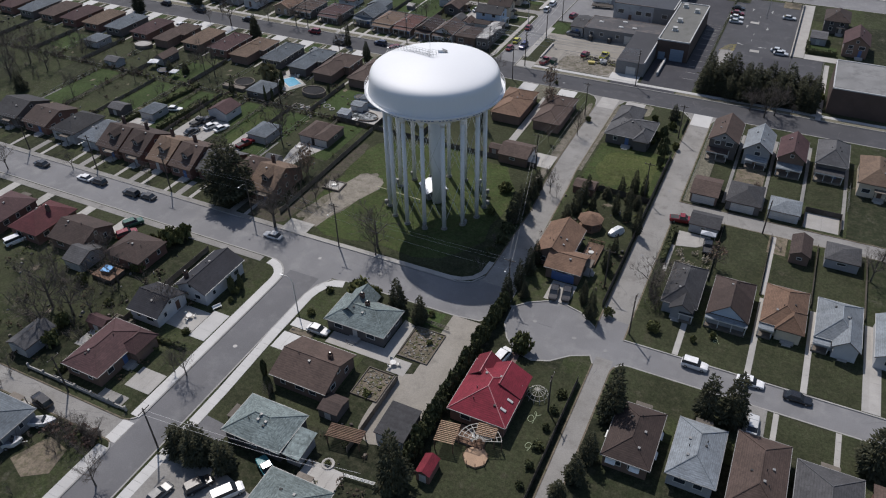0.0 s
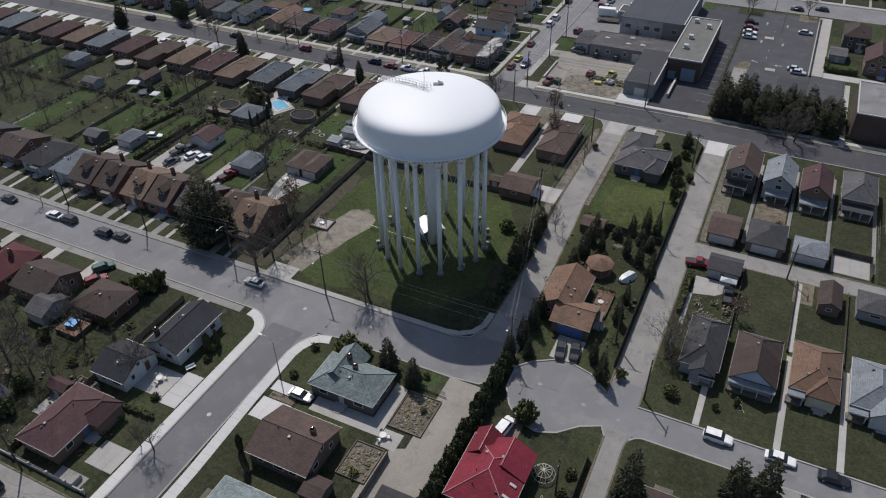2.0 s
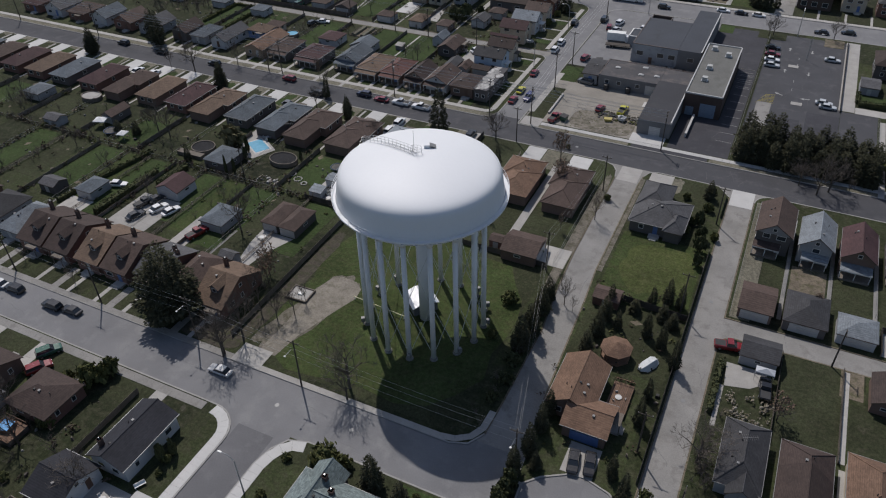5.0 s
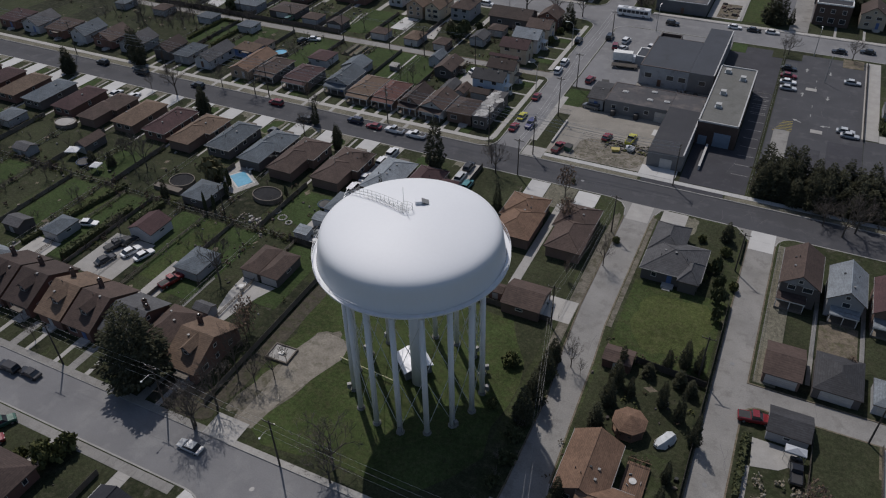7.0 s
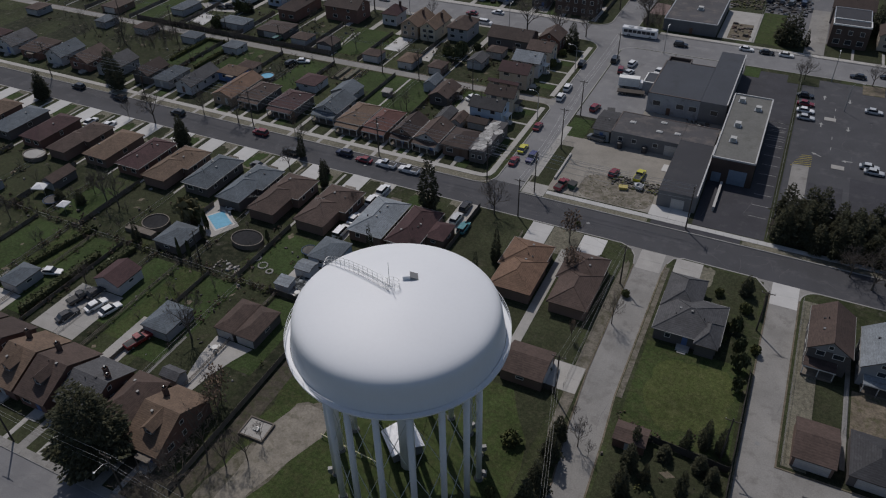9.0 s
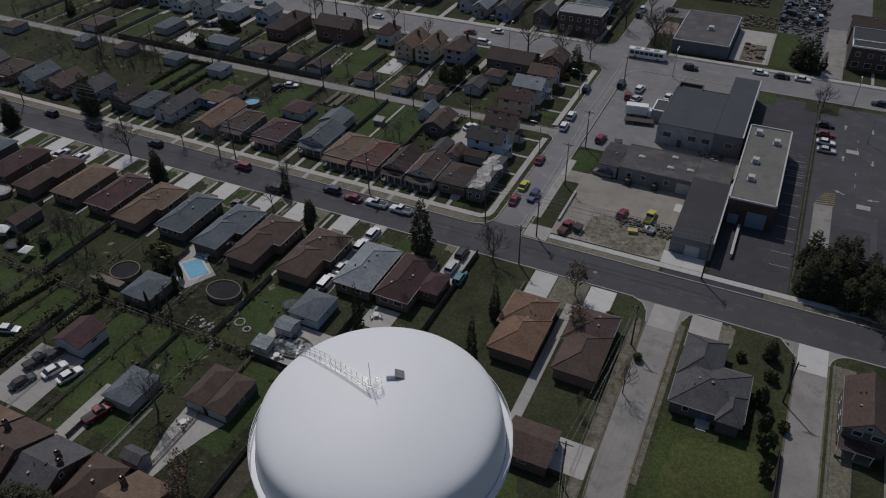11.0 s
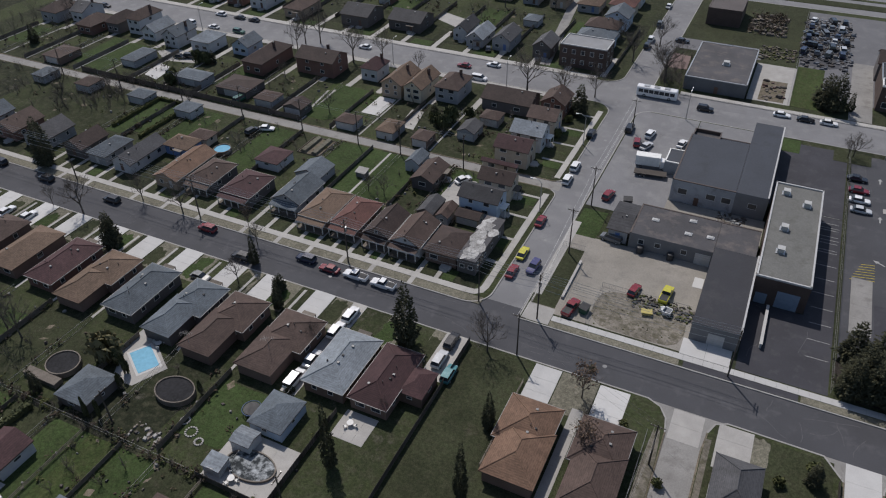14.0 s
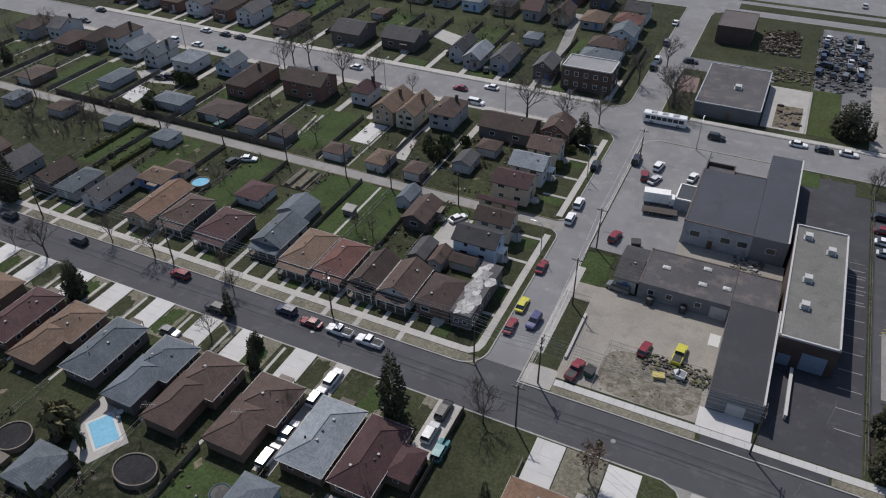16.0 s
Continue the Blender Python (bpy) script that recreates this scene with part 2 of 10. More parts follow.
SHRUB = leafy("shrub_leaves", (0.075, 0.085, 0.04))
FRESH_LEAF = leafy("fresh_leaves", (0.105, 0.125, 0.05))
BUDS = leafy("spring_buds", (0.16, 0.12, 0.1), 0.35)
POOLW = plain("pool_water", (0.16, 0.4, 0.55), 0.12)
PALE_TRACK = surface("pale_track", (0.215, 0.195, 0.165), 0.95, 0.3, 0.18, 3.0, 0.2, 0.4, (0.15, 0.138, 0.11), 0.3, rand=0)
TRACK = surface("worn_track", (0.15, 0.135, 0.112), 0.95, 0.25, 0.22, 3.0, 0.28, 0.4, (0.085, 0.08, 0.055), 0.4, rand=0)
POOLD = surface("pool_cover", (0.02, 0.02, 0.022), 0.95, 0.5, 0.25, 2.0, 0.2, 0.1)
POOLM = surface("mottled_pool_cover", (0.03, 0.035, 0.038), 0.9, 0.35, 0.25, 2.0, 0.2, 0.1, (0.34, 0.36, 0.37), 0.42)
WIRE = plain("wire", (0.5, 0.5, 0.5), 0.5)


# ---- mesh builders ----
class Form:
    """Gathers corners and faces of one part."""

    def __init__(self):
        self.v, self.f, self.m = [], [], []

    def face(self, pts, m=0):
        k = len(self.v)
        self.v.extend(pts)
        self.f.append(tuple(range(k, k + len(pts))))
        self.m.append(m)

    def solid(self, pts, faces, m=0):
        k = len(self.v)
        self.v.extend(pts)
        for q in faces:
            self.f.append(tuple(k + i for i in q))
            self.m.append(m)

    def box(self, x0, x1, y0, y1, z0, z1, m=0, top=None):
        self.solid([(x0, y0, z0), (x1, y0, z0), (x1, y1, z0), (x0, y1, z0), (x0, y0, z1), (x1, y0, z1), (x1, y1, z1), (x0, y1, z1)],
                   [(3, 2, 1, 0), (0, 1, 5, 4), (1, 2, 6, 5), (2, 3, 7, 6), (3, 0, 4, 7)], m)
        self.solid([(x0, y0, z1), (x1, y0, z1), (x1, y1, z1), (x0, y1, z1)], [(0, 1, 2, 3)], m if top is None else top)

    def slab(self, poly, z0, z1, m=0, side=None):
        """A flat-topped solid over a counter-clockwise outline."""
        n = len(poly)
        k = len(self.v)
        self.v.extend([(x, y, z1) for x, y in poly] + [(x, y, z0) for x, y in poly])
        self.f.append(tuple(k + i for i in range(n)))
        self.m.append(m)
        for i in range(n):
            j = (i + 1) % n
            self.f.append((k + n + i, k + n + j, k + j, k + i))
            self.m.append(m if side is None else side)

    def tube(self, p, q, r0, r1=None, n=6, m=0, caps=True):
        r1 = r0 if r1 is None else r1
        p, q = Vector(p), Vector(q)
        d = (q - p).normalized()
        a = d.orthogonal().normalized()
        b = d.cross(a)
        k = len(self.v)
        for c, r in ((p, r0), (q, r1)):
            for i in range(n):
                w = 2 * math.pi * i / n
                self.v.append(tuple(c + a * (r * math.cos(w)) + b * (r * math.sin(w))))
        for i in range(n):
            j = (i + 1) % n
            self.f.append((k + i, k + j, k + n + j, k + n + i))
            self.m.append(m)
        if caps:
            self.f.append(tuple(k + n + i for i in range(n)))
            self.m.append(m)
            self.f.append(tuple(k + n - 1 - i for i in range(n)))
            self.m.append(m)

    def lathe(self, profile, n=48, m=0):
        """A closed turned shape from (radius, height) pairs."""
        k = len(self.v)
        for r, z in profile:
            for i in range(n):
                w = 2 * math.pi * i / n
                self.v.append((r * math.cos(w), r * math.sin(w), z))
        for s in range(len(profile) - 1):
            for i in range(n):
                j = (i + 1) % n
                self.f.append((k + s * n + i, k + s * n + j, k + (s + 1) * n + j, k + (s + 1) * n + i))
                self.m.append(m)


def mesh_of(name, form, mats, smooth=False):
    me = bpy.data.meshes.new(name)
    me.from_pydata(form.v, [], form.f)
    for m in mats:
        me.materials.append(m)
    me.polygons.foreach_set("material_index", form.m)
    if smooth:
        me.polygons.foreach_set("use_smooth", [True] * len(form.f))
    me.update()
    return me


def part(name, form, mats, parent=None, label="", smooth=False, at=None):
    """One mesh object under a thing or a part; form may be a mesh that is shared."""
    me = form if isinstance(form, bpy.types.Mesh) else mesh_of(name, form, mats if isinstance(mats, (list, tuple)) else [mats], smooth)
    ob = new(name, me)
    ob.parent = parent
    if at is not None:
        ob.matrix_basis = at
    if label:
        ob["label"] = label
    return ob


def thing(name, x, y, z=0.0, turn=0.0, label="", category="", group="", kind=""):
    ob = new(name)
    ob.empty_display_size = 0.5
    ob.matrix_basis = pose(x, y, z, 0, 0, turn)
    return tagged(ob, label, category, group, kind)


SHARED = {}


def shared(key, make):
    if key not in SHARED:
        SHARED[key] = make()
    return SHARED[key]


# ---- ground, roads and blocks ----
TOP = 0.12


def rrect(x0, x1, y0, y1, sw=0.0, se=0.0, ne=0.0, nw=0.0):
    out = []
    for cx, cy, r, a0 in ((x0, y0, sw, 180), (x1, y0, se, 270), (x1, y1, ne, 0), (x0, y1, nw, 90)):
        sx, sy = (1 if cx == x0 else -1), (1 if cy == y0 else -1)
        steps = 8 if r else 0
        for i in range(steps + 1):
            a = radians(a0 + 90 * i / max(steps, 1))
            out.append((cx + sx * r + r * math.cos(a), cy + sy * r + r * math.sin(a)) if r else (cx, cy))
    return out


def inset(poly, d):
    """The outline moved inwards by d."""
    n, out = len(poly), []
    for i in range(n):
        a, b, c = (Vector(poly[j % n]) for j in (i - 1, i, i + 1))
        n1 = Vector((-(b - a).y, (b - a).x)).normalized()
        n2 = Vector((-(c - b).y, (c - b).x)).normalized()
        m = n1 + n2
        m = m / max(m.length_squared, 0.3) * 2
        out.append(tuple(b + m * d))
    return out


def sheet(name, x0, x1, y0, y1, z, mat, label, category="ground"):
    f = Form()
    f.slab([(x0, y0), (x1, y0), (x1, y1), (x0, y1)], z - 0.3, z)
    return tagged(part(name, f, mat), label, category, kind="structure")


LANES = [(-48, -38.5, 112, 199), (-20, -13, -300, 97), (-20, -13, 106, 199), (-13, 420, 150, 158), (-420, -85, 45, 50), (-420, -88, 260, 265)]  # back lanes without kerbs


def block(poly, label="raised grassy city block inside a concrete kerb", mat=None, kerb=0.28):
    f = Form()
    f.slab(inset(poly, kerb), -0.3, TOP)
    g = tagged(part("ground", f, mat or GRASS), label, "ground", kind="structure")
    k, soft = Form(), Form()
    inner = inset(poly, kerb)
    n = len(poly)
    for i in range(n):
        j = (i + 1) % n
        (ax, ay), (bx, by), (cx, cy), (dx, dy) = poly[i], poly[j], inner[j], inner[i]
        mx, my = (ax + bx) / 2, (ay + by) / 2
        lane = any(x0 < mx < x1 and y0 < my < y1 for x0, x1, y0, y1 in LANES)
        z = TOP + (0.0 if lane else 0.03)
        (soft if lane else k).solid([(ax, ay, -0.2), (bx, by, -0.2), (bx, by, z), (ax, ay, z), (cx, cy, z), (dx, dy, z), (cx, cy, -0.2), (dx, dy, -0.2)], [(0, 1, 2, 3), (3, 2, 4, 5), (5, 4, 6, 7)])
    if k.v:
        tagged(part("kerb", k, KERB), "pale concrete kerb along the road", "kerb", kind="structure")
    if soft.v:
        tagged(part("verge", soft, DIRT), "worn earth edge along a back lane", "verge", kind="structure")
    return g


LAID = [0]
CLEAR = []  # paved or built-on stretches that stay free of undergrowth


def is_clear(x, y):
    return any(a < x < b and c < y < d for a, b, c, d in CLEAR)


def patch(name, x0, x1, y0, y1, mat, lift=0.03, label="", category="", joints=0, jag=0.0, turn=0.0, z=TOP):
    """A thin slab laid on the ground; joints: slabs along its longer side with open joints between."""
    cx, cy, w, d = (x0 + x1) / 2, (y0 + y1) / 2, x1 - x0, y1 - y0
    LAID[0] += 1
    if name not in ("lawn", "verge", "road"):
        CLEAR.append((x0 - 0.3, x1 + 0.3, y0 - 0.3, y1 + 0.3))
    lift += 0.0007 * (LAID[0] % 23)
    f = Form()
    if jag:
        n, pts = 28, []
        for i in range(n):
            a = 2 * math.pi * i / n
            k = 1 / max(abs(math.cos(a)) ** 4 + abs(math.sin(a)) ** 4, 1e-6) ** 0.25
            k *= 1 + jag * (noise.noise((cx + 3 * math.cos(a), cy + 3 * math.sin(a), 7.7)))
            pts.append((w / 2 * k * math.cos(a), d / 2 * k * math.sin(a)))
        f.slab(pts, -0.1, lift)
    elif joints:
        for i in range(joints):
            a, b = i / joints, (i + 1) / joints
            if w > d:
                f.box(-w / 2 + w * a, -w / 2 + w * b - 0.025, -d / 2, d / 2, -0.1, lift)
            else:
                f.box(-w / 2, w / 2, -d / 2 + d * a, -d / 2 + d * b - 0.025, -0.1, lift)
    else:
        f.box(-w / 2, w / 2, -d / 2, d / 2, -0.1, lift)
    ob = part(name, f, mat, at=pose(cx, cy, z, 0, 0, turn))
    return tagged(ob, label or name.replace("_", " ") + " laid flat between the lots", category or name.split("_")[-1], kind="structure")


def poly_patch(name, pts, mat, lift=0.03, label="", category="", z=TOP):
    """A thin slab over any outline."""
    LAID[0] += 1
    cx, cy = (sum(p[i] for p in pts) / len(pts) for i in (0, 1))
    area = sum(a[0] * b[1] - b[0] * a[1] for a, b in zip(pts, pts[1:] + pts[:1]))
    f = Form()
    f.slab([(x - cx, y - cy) for x, y in (pts if area > 0 else pts[::-1])], -0.1, lift + 0.0007 * (LAID[0] % 23))
    CLEAR.append((min(p[0] for p in pts), max(p[0] for p in pts), min(p[1] for p in pts), max(p[1] for p in pts)))
    return tagged(part(name, f, mat, at=pose(cx, cy, z)), label, category or name, kind="structure")


def walkway(pts, w, mat, label="pale concrete pavement curving with the kerb", step=1.6):
    """Pavement slabs along a line of points."""
    line = [Vector(pts[0])]
    for p, q in zip(pts, pts[1:]):
        p, q = Vector(p), Vector(q)
        n = max(1, round((q - p).length / step))
        line += [p + (q - p) * (i + 1) / n for i in range(n)]
    f = Form()
    for i in range(len(line) - 1):
        a, b = line[i], line[i + 1]
        d0 = (line[min(i + 1, len(line) - 1)] - line[max(i - 1, 0)]).normalized()
        d1 = (line[min(i + 2, len(line) - 1)] - line[i]).normalized()
        s0, s1 = Vector((-d0.y, d0.x)) * w / 2, Vector((-d1.y, d1.x)) * w / 2
        b = b - (b - a).normalized() * 0.025
        f.slab([tuple(a - s0), tuple(b - s1), tuple(b + s1), tuple(a + s0)], -0.1, 0.05)
    return tagged(part("pavement", f, mat, at=pose(0, 0, TOP)), label, "pavement", kind="structure")


def drive(x0, x1, y0, y1, mat=None, joints=3, **k):
    return patch("driveway", x0, x1, y0, y1, mat or CONCRETE_NEW, 0.036, "pale concrete driveway slabs beside a house", "driveway", joints, **k)


def path(x0, x1, y0, y1, mat=None, joints=5, **k):
    return patch("footpath", x0, x1, y0, y1, mat or CONCRETE, 0.044, "narrow concrete footpath across the lawn", "path", joints, **k)


def lawn(x0, x1, y0, y1, mat=None, **k):
    return patch("lawn", x0, x1, y0, y1, mat or LAWN, 0.012, "mown green lawn behind a house", "lawn", **k)


# ---- houses ----
def window_mesh(w, h, glazed):
    """A window as one connected shell: frame, reveal and, if glazed, the glass set back in it."""
    def make():
        f = Form()
        b, o, i = 0.1, -0.07, -0.02
        A, B, a, c = w / 2, h / 2, w / 2 - b, h / 2 - b
        f.v = [(-A, 0.02, -B), (A, 0.02, -B), (A, 0.02, B), (-A, 0.02, B), (-A, o, -B), (A, o, -B), (A, o, B), (-A, o, B), (-a, o, -c), (a, o, -c), (a, o, c), (-a, o, c), (-a, i, -c), (a, i, -c), (a, i, c), (-a, i, c)]
        for k in range(4):
            j = (k + 1) % 4
            f.f += [(k, j, 4 + j, 4 + k), (4 + k, 4 + j, 8 + j, 8 + k), (8 + k, 8 + j, 12 + j, 12 + k)]
            f.m += [0, 0, 0]
        if glazed:
            f.f.append((12, 13, 14, 15))
            f.m.append(1)
        return mesh_of("window", f, [SASH, GLASS])
    return shared(("win", w, h, glazed), make)


def pane_mesh(w, h):
    def make():
        f = Form()
        f.box(-w / 2 + 0.02, w / 2 - 0.02, -0.025, 0.015, -h / 2 + 0.02, h / 2 - 0.02)
        return mesh_of("pane", f, [GLASS])
    return shared(("pane", w, h), make)


def window(parent, x, y, z, side, w=1.3, h=1.1, name="window", fine=False):
    m = pose(x, y, z, 0, 0, {"s": 0, "e": 90, "n": 180, "w": 270}[side])
    ob = part(name, window_mesh(w, h, not fine), None, parent, at=m)
    if fine:
        part("pane", pane_mesh(w, h), None, ob)
    return ob


def roof_form(w, d, z, rise, form, f, thick=0.2):
    """Pitched roof over a w x d eave outline; returns the height above the eave at a point."""
    a, b = w / 2, d / 2
    if form == "gable_x":
        f.solid([(-a, -b, z), (a, -b, z), (a, 0, z + rise), (-a, 0, z + rise), (a, b, z), (-a, b, z)], [(0, 1, 2, 3), (2, 4, 5, 3)])
        f.solid([(-a, -b, z - thick), (a, -b, z - thick), (a, 0, z + rise - thick), (-a, 0, z + rise - thick), (a, b, z - thick), (-a, b, z - thick), (-a, -b, z), (a, -b, z), (a, 0, z + rise), (-a, 0, z + rise), (a, b, z), (-a, b, z)],
                [(3, 2, 1, 0), (3, 5, 4, 2), (0, 1, 7, 6), (4, 5, 11, 10), (1, 2, 8, 7), (2, 4, 10, 8), (5, 3, 9, 11), (3, 0, 6, 9)], 1)
        return lambda x, y: rise * (1 - abs(y) / b)
    if form == "gable_y":
        f.solid([(-a, -b, z), (0, -b, z + rise), (0, b, z + rise), (-a, b, z), (a, -b, z), (a, b, z)], [(0, 1, 2, 3), (1, 4, 5, 2)])
        f.solid([(-a, -b, z - thick), (0, -b, z + rise - thick), (0, b, z + rise - thick), (-a, b, z - thick), (a, -b, z - thick), (a, b, z - thick), (-a, -b, z), (0, -b, z + rise), (0, b, z + rise), (-a, b, z), (a, -b, z), (a, b, z)],
                [(3, 2, 1, 0), (2, 5, 4, 1), (3, 0, 6, 9), (4, 5, 11, 10), (0, 1, 7, 6), (1, 4, 10, 7), (2, 3, 9, 8), (5, 2, 8, 11)], 1)
        return lambda x, y: rise * (1 - abs(x) / a)
    if form == "shed":
        f.solid([(-a, -b, z), (a, -b, z), (a, b, z + rise), (-a, b, z + rise)], [(0, 1, 2, 3)])
        f.solid([(-a, -b, z - thick), (a, -b, z - thick), (a, b, z + rise - thick), (-a, b, z + rise - thick), (-a, -b, z), (a, -b, z), (a, b, z + rise), (-a, b, z + rise)],
                [(3, 2, 1, 0), (0, 1, 5, 4), (1, 2, 6, 5), (2, 3, 7, 6), (3, 0, 4, 7)], 1)
        return lambda x, y: rise * (y + b) / d
    # hip
    k = min(a, b)
    if a >= b:
        r0, r1 = (-a + k, 0), (a - k, 0)
    else:
        r0, r1 = (0, -b + k), (0, b - k)
    if abs(a - b) < 0.05:
        r0, r1 = (-0.05, 0), (0.05, 0)
    top = [(-a, -b, z), (a, -b, z), (a, b, z), (-a, b, z), (*r0, z + rise), (*r1, z + rise)]
    faces = [(0, 1, 5, 4), (1, 2, 5), (2, 3, 4, 5), (3, 0, 4)] if a >= b else [(0, 1, 4), (1, 2, 5, 4), (2, 3, 5), (3, 0, 4, 5)]
    f.solid(top, faces)
    f.box(-a, a, -b, b, z - thick, z - 0.004, 1)
    return lambda x, y: rise * min(1, (a - abs(x)) / k, (b - abs(y)) / k)


def ridge_lines(w, d, z, rise, form):
    a, b = w / 2, d / 2
    k = min(a, b)
    if form == "gable_x":
        return [((-a, 0, z + rise), (a, 0, z + rise))]
    if form == "gable_y":
        return [((0, -b, z + rise), (0, b, z + rise))]
    if form != "hip":
        return []
    r0, r1 = ((-a + k, 0, z + rise), (a - k, 0, z + rise)) if a >= b else ((0, -b + k, z + rise), (0, b - k, z + rise))
    c = [(-a, -b, z), (a, -b, z), (a, b, z), (-a, b, z)]
    ends = (r0, r1, r1, r0) if a >= b else (r0, r0, r1, r1)
    return [(r0, r1)] + [(c[i], ends[i]) for i in range(4)]


def wing(h, w, d, z, rise, form, roof, wall, over=0.45, trim=None, caps=False, dx=0.0, dy=0.0, gable=None):
    """Walls and roof of one wing; returns the roof's height function."""
    a, b = w / 2 - over, d / 2 - over
    f = Form()
    zt = z - 0.08
    f.box(-a, a, -b, b, 0.0, zt)
    if form == "gable_x":
        t = z - 0.22 + rise * (1 - 0.0)
        zz = z - 0.22 + rise * over / (d / 2)
        for s in (-1, 1):
            x0, x1 = (a - 0.2, a) if s > 0 else (-a, -a + 0.2)
            f.solid([(x0, -b, zt - 0.01), (x0, b, zt - 0.01), (x0, b, zz), (x0, 0, t), (x0, -b, zz), (x1, -b, zt - 0.01), (x1, b, zt - 0.01), (x1, b, zz), (x1, 0, t), (x1, -b, zz)],
                    [(4, 3, 2, 1, 0), (5, 6, 7, 8, 9)], 1)
    if form == "gable_y":
        t = z - 0.22 + rise
        zz = z - 0.22 + rise * over / (w / 2)
        for s in (-1, 1):
            y0, y1 = (b - 0.2, b) if s > 0 else (-b, -b + 0.2)
            f.solid([(-a, y0, zt - 0.01), (a, y0, zt - 0.01), (a, y0, zz), (0, y0, t), (-a, y0, zz), (-a, y1, zt - 0.01), (a, y1, zt - 0.01), (a, y1, zz), (0, y1, t), (-a, y1, zz)],
                    [(0, 1, 2, 3, 4), (9, 8, 7, 6, 5)], 1)
    at = pose(dx, dy, 0)
    part("wall", f, [wall_mat(wall), wall_mat(gable or wall)], h, at=at)
    r = Form()
    hf = roof_form(w, d, z, rise, form, r)
    ro = part("roof", r, [roof_mat(roof), trim or TRIM_DARK], h, at=at)
    if caps:
        c = Form()
        for p, q in ridge_lines(w, d, z + 0.02, rise, form):
            c.tube(p, q, 0.09, 0.09, 4)
        if c.v:
            part("ridge_cap", c, [shingle("ridge_" + roof, dim(ROOFS[roof], 1.2) if roof != "red" else (0.42, 0.19, 0.2))], ro)
    return ro, hf


def vent(ro, x, y, z, k):
    f = Form()
    if k % 3 == 0:
        f.box(-0.17, 0.17, -0.17, 0.17, -0.25, 0.18)
        f.box(-0.21, 0.21, -0.21, 0.21, 0.181, 0.23)
        part("roof_vent", f, VENT, ro, at=pose(x, y, z))
    elif k % 3 == 1:
        f.tube((0, 0, -0.3), (0, 0, 0.45), 0.08, 0.08, 8)
        part("vent_pipe", f, BLACK, ro, at=pose(x, y, z))
    else:
        f.box(-0.2, 0.2, -0.17, 0.17, -0.25, 0.16)
        f.box(-0.16, 0.16, -0.2, -0.171, -0.2, 0.1)
        part("roof_vent", f, BLACK, ro, at=pose(x, y, z))


def chimney(h, x, y, z0, z1, s=0.7):
    f = Form()
    f.box(-s / 2, s / 2, -s / 2, s / 2, z0, z1)
    f.box(-s / 2 - 0.06, s / 2 + 0.06, -s / 2 - 0.06, s / 2 + 0.06, z1 - 0.15, z1)
    c = part("chimney", f, CHIM, h, at=pose(x, y, 0))
    g = Form()
    g.tube((0, 0, z1 - 0.05), (0, 0, z1 + 0.35), 0.13, 0.11, 8)
    part("flue", g, METAL, c)


def dormer(h, x, y, z, w, depth, wall, roof, side=-1):
    """A gabled dormer that looks along side * y."""
    f = Form()
    f.box(-w / 2, w / 2, 0, depth, 0, 1.5)
    f.solid([(-w / 2, 0, 1.49), (w / 2, 0, 1.49), (0, 0, 2.3), (-w / 2, 0.2, 1.49), (w / 2, 0.2, 1.49), (0, 0.2, 2.3)], [(0, 1, 2), (5, 4, 3)])
    m = pose(x, y, z, 0, 0, 0 if side < 0 else 180)
    d = part("dormer", f, wall_mat(wall), h, at=m)
    r = Form()
    a = w / 2 + 0.3
    r.solid([(-a, -0.35, 1.35), (0, -0.35, 2.45), (0, depth + 1.2, 2.45), (-a, depth + 0.6, 1.35), (a, -0.35, 1.35), (a, depth + 0.6, 1.35)], [(0, 1, 2, 3), (1, 4, 5, 2)])
    r.solid([(-a, -0.35, 1.2), (0, -0.35, 2.3), (a, -0.35, 1.2), (-a, -0.35, 1.35), (0, -0.35, 2.45), (a, -0.35, 1.35), (0, depth, 2.3), (-a, depth, 1.2), (a, depth, 1.2)],
            [(0, 1, 4, 3), (1, 2, 5, 4), (7, 6, 1, 0), (6, 8, 2, 1)], 1)
    part("dormer_roof", r, [roof_mat(roof), TRIM_DARK], d)
    window(d, 0, -0.01, 0.85, "s", 1.1, 1.0)


HOUSES = [0]


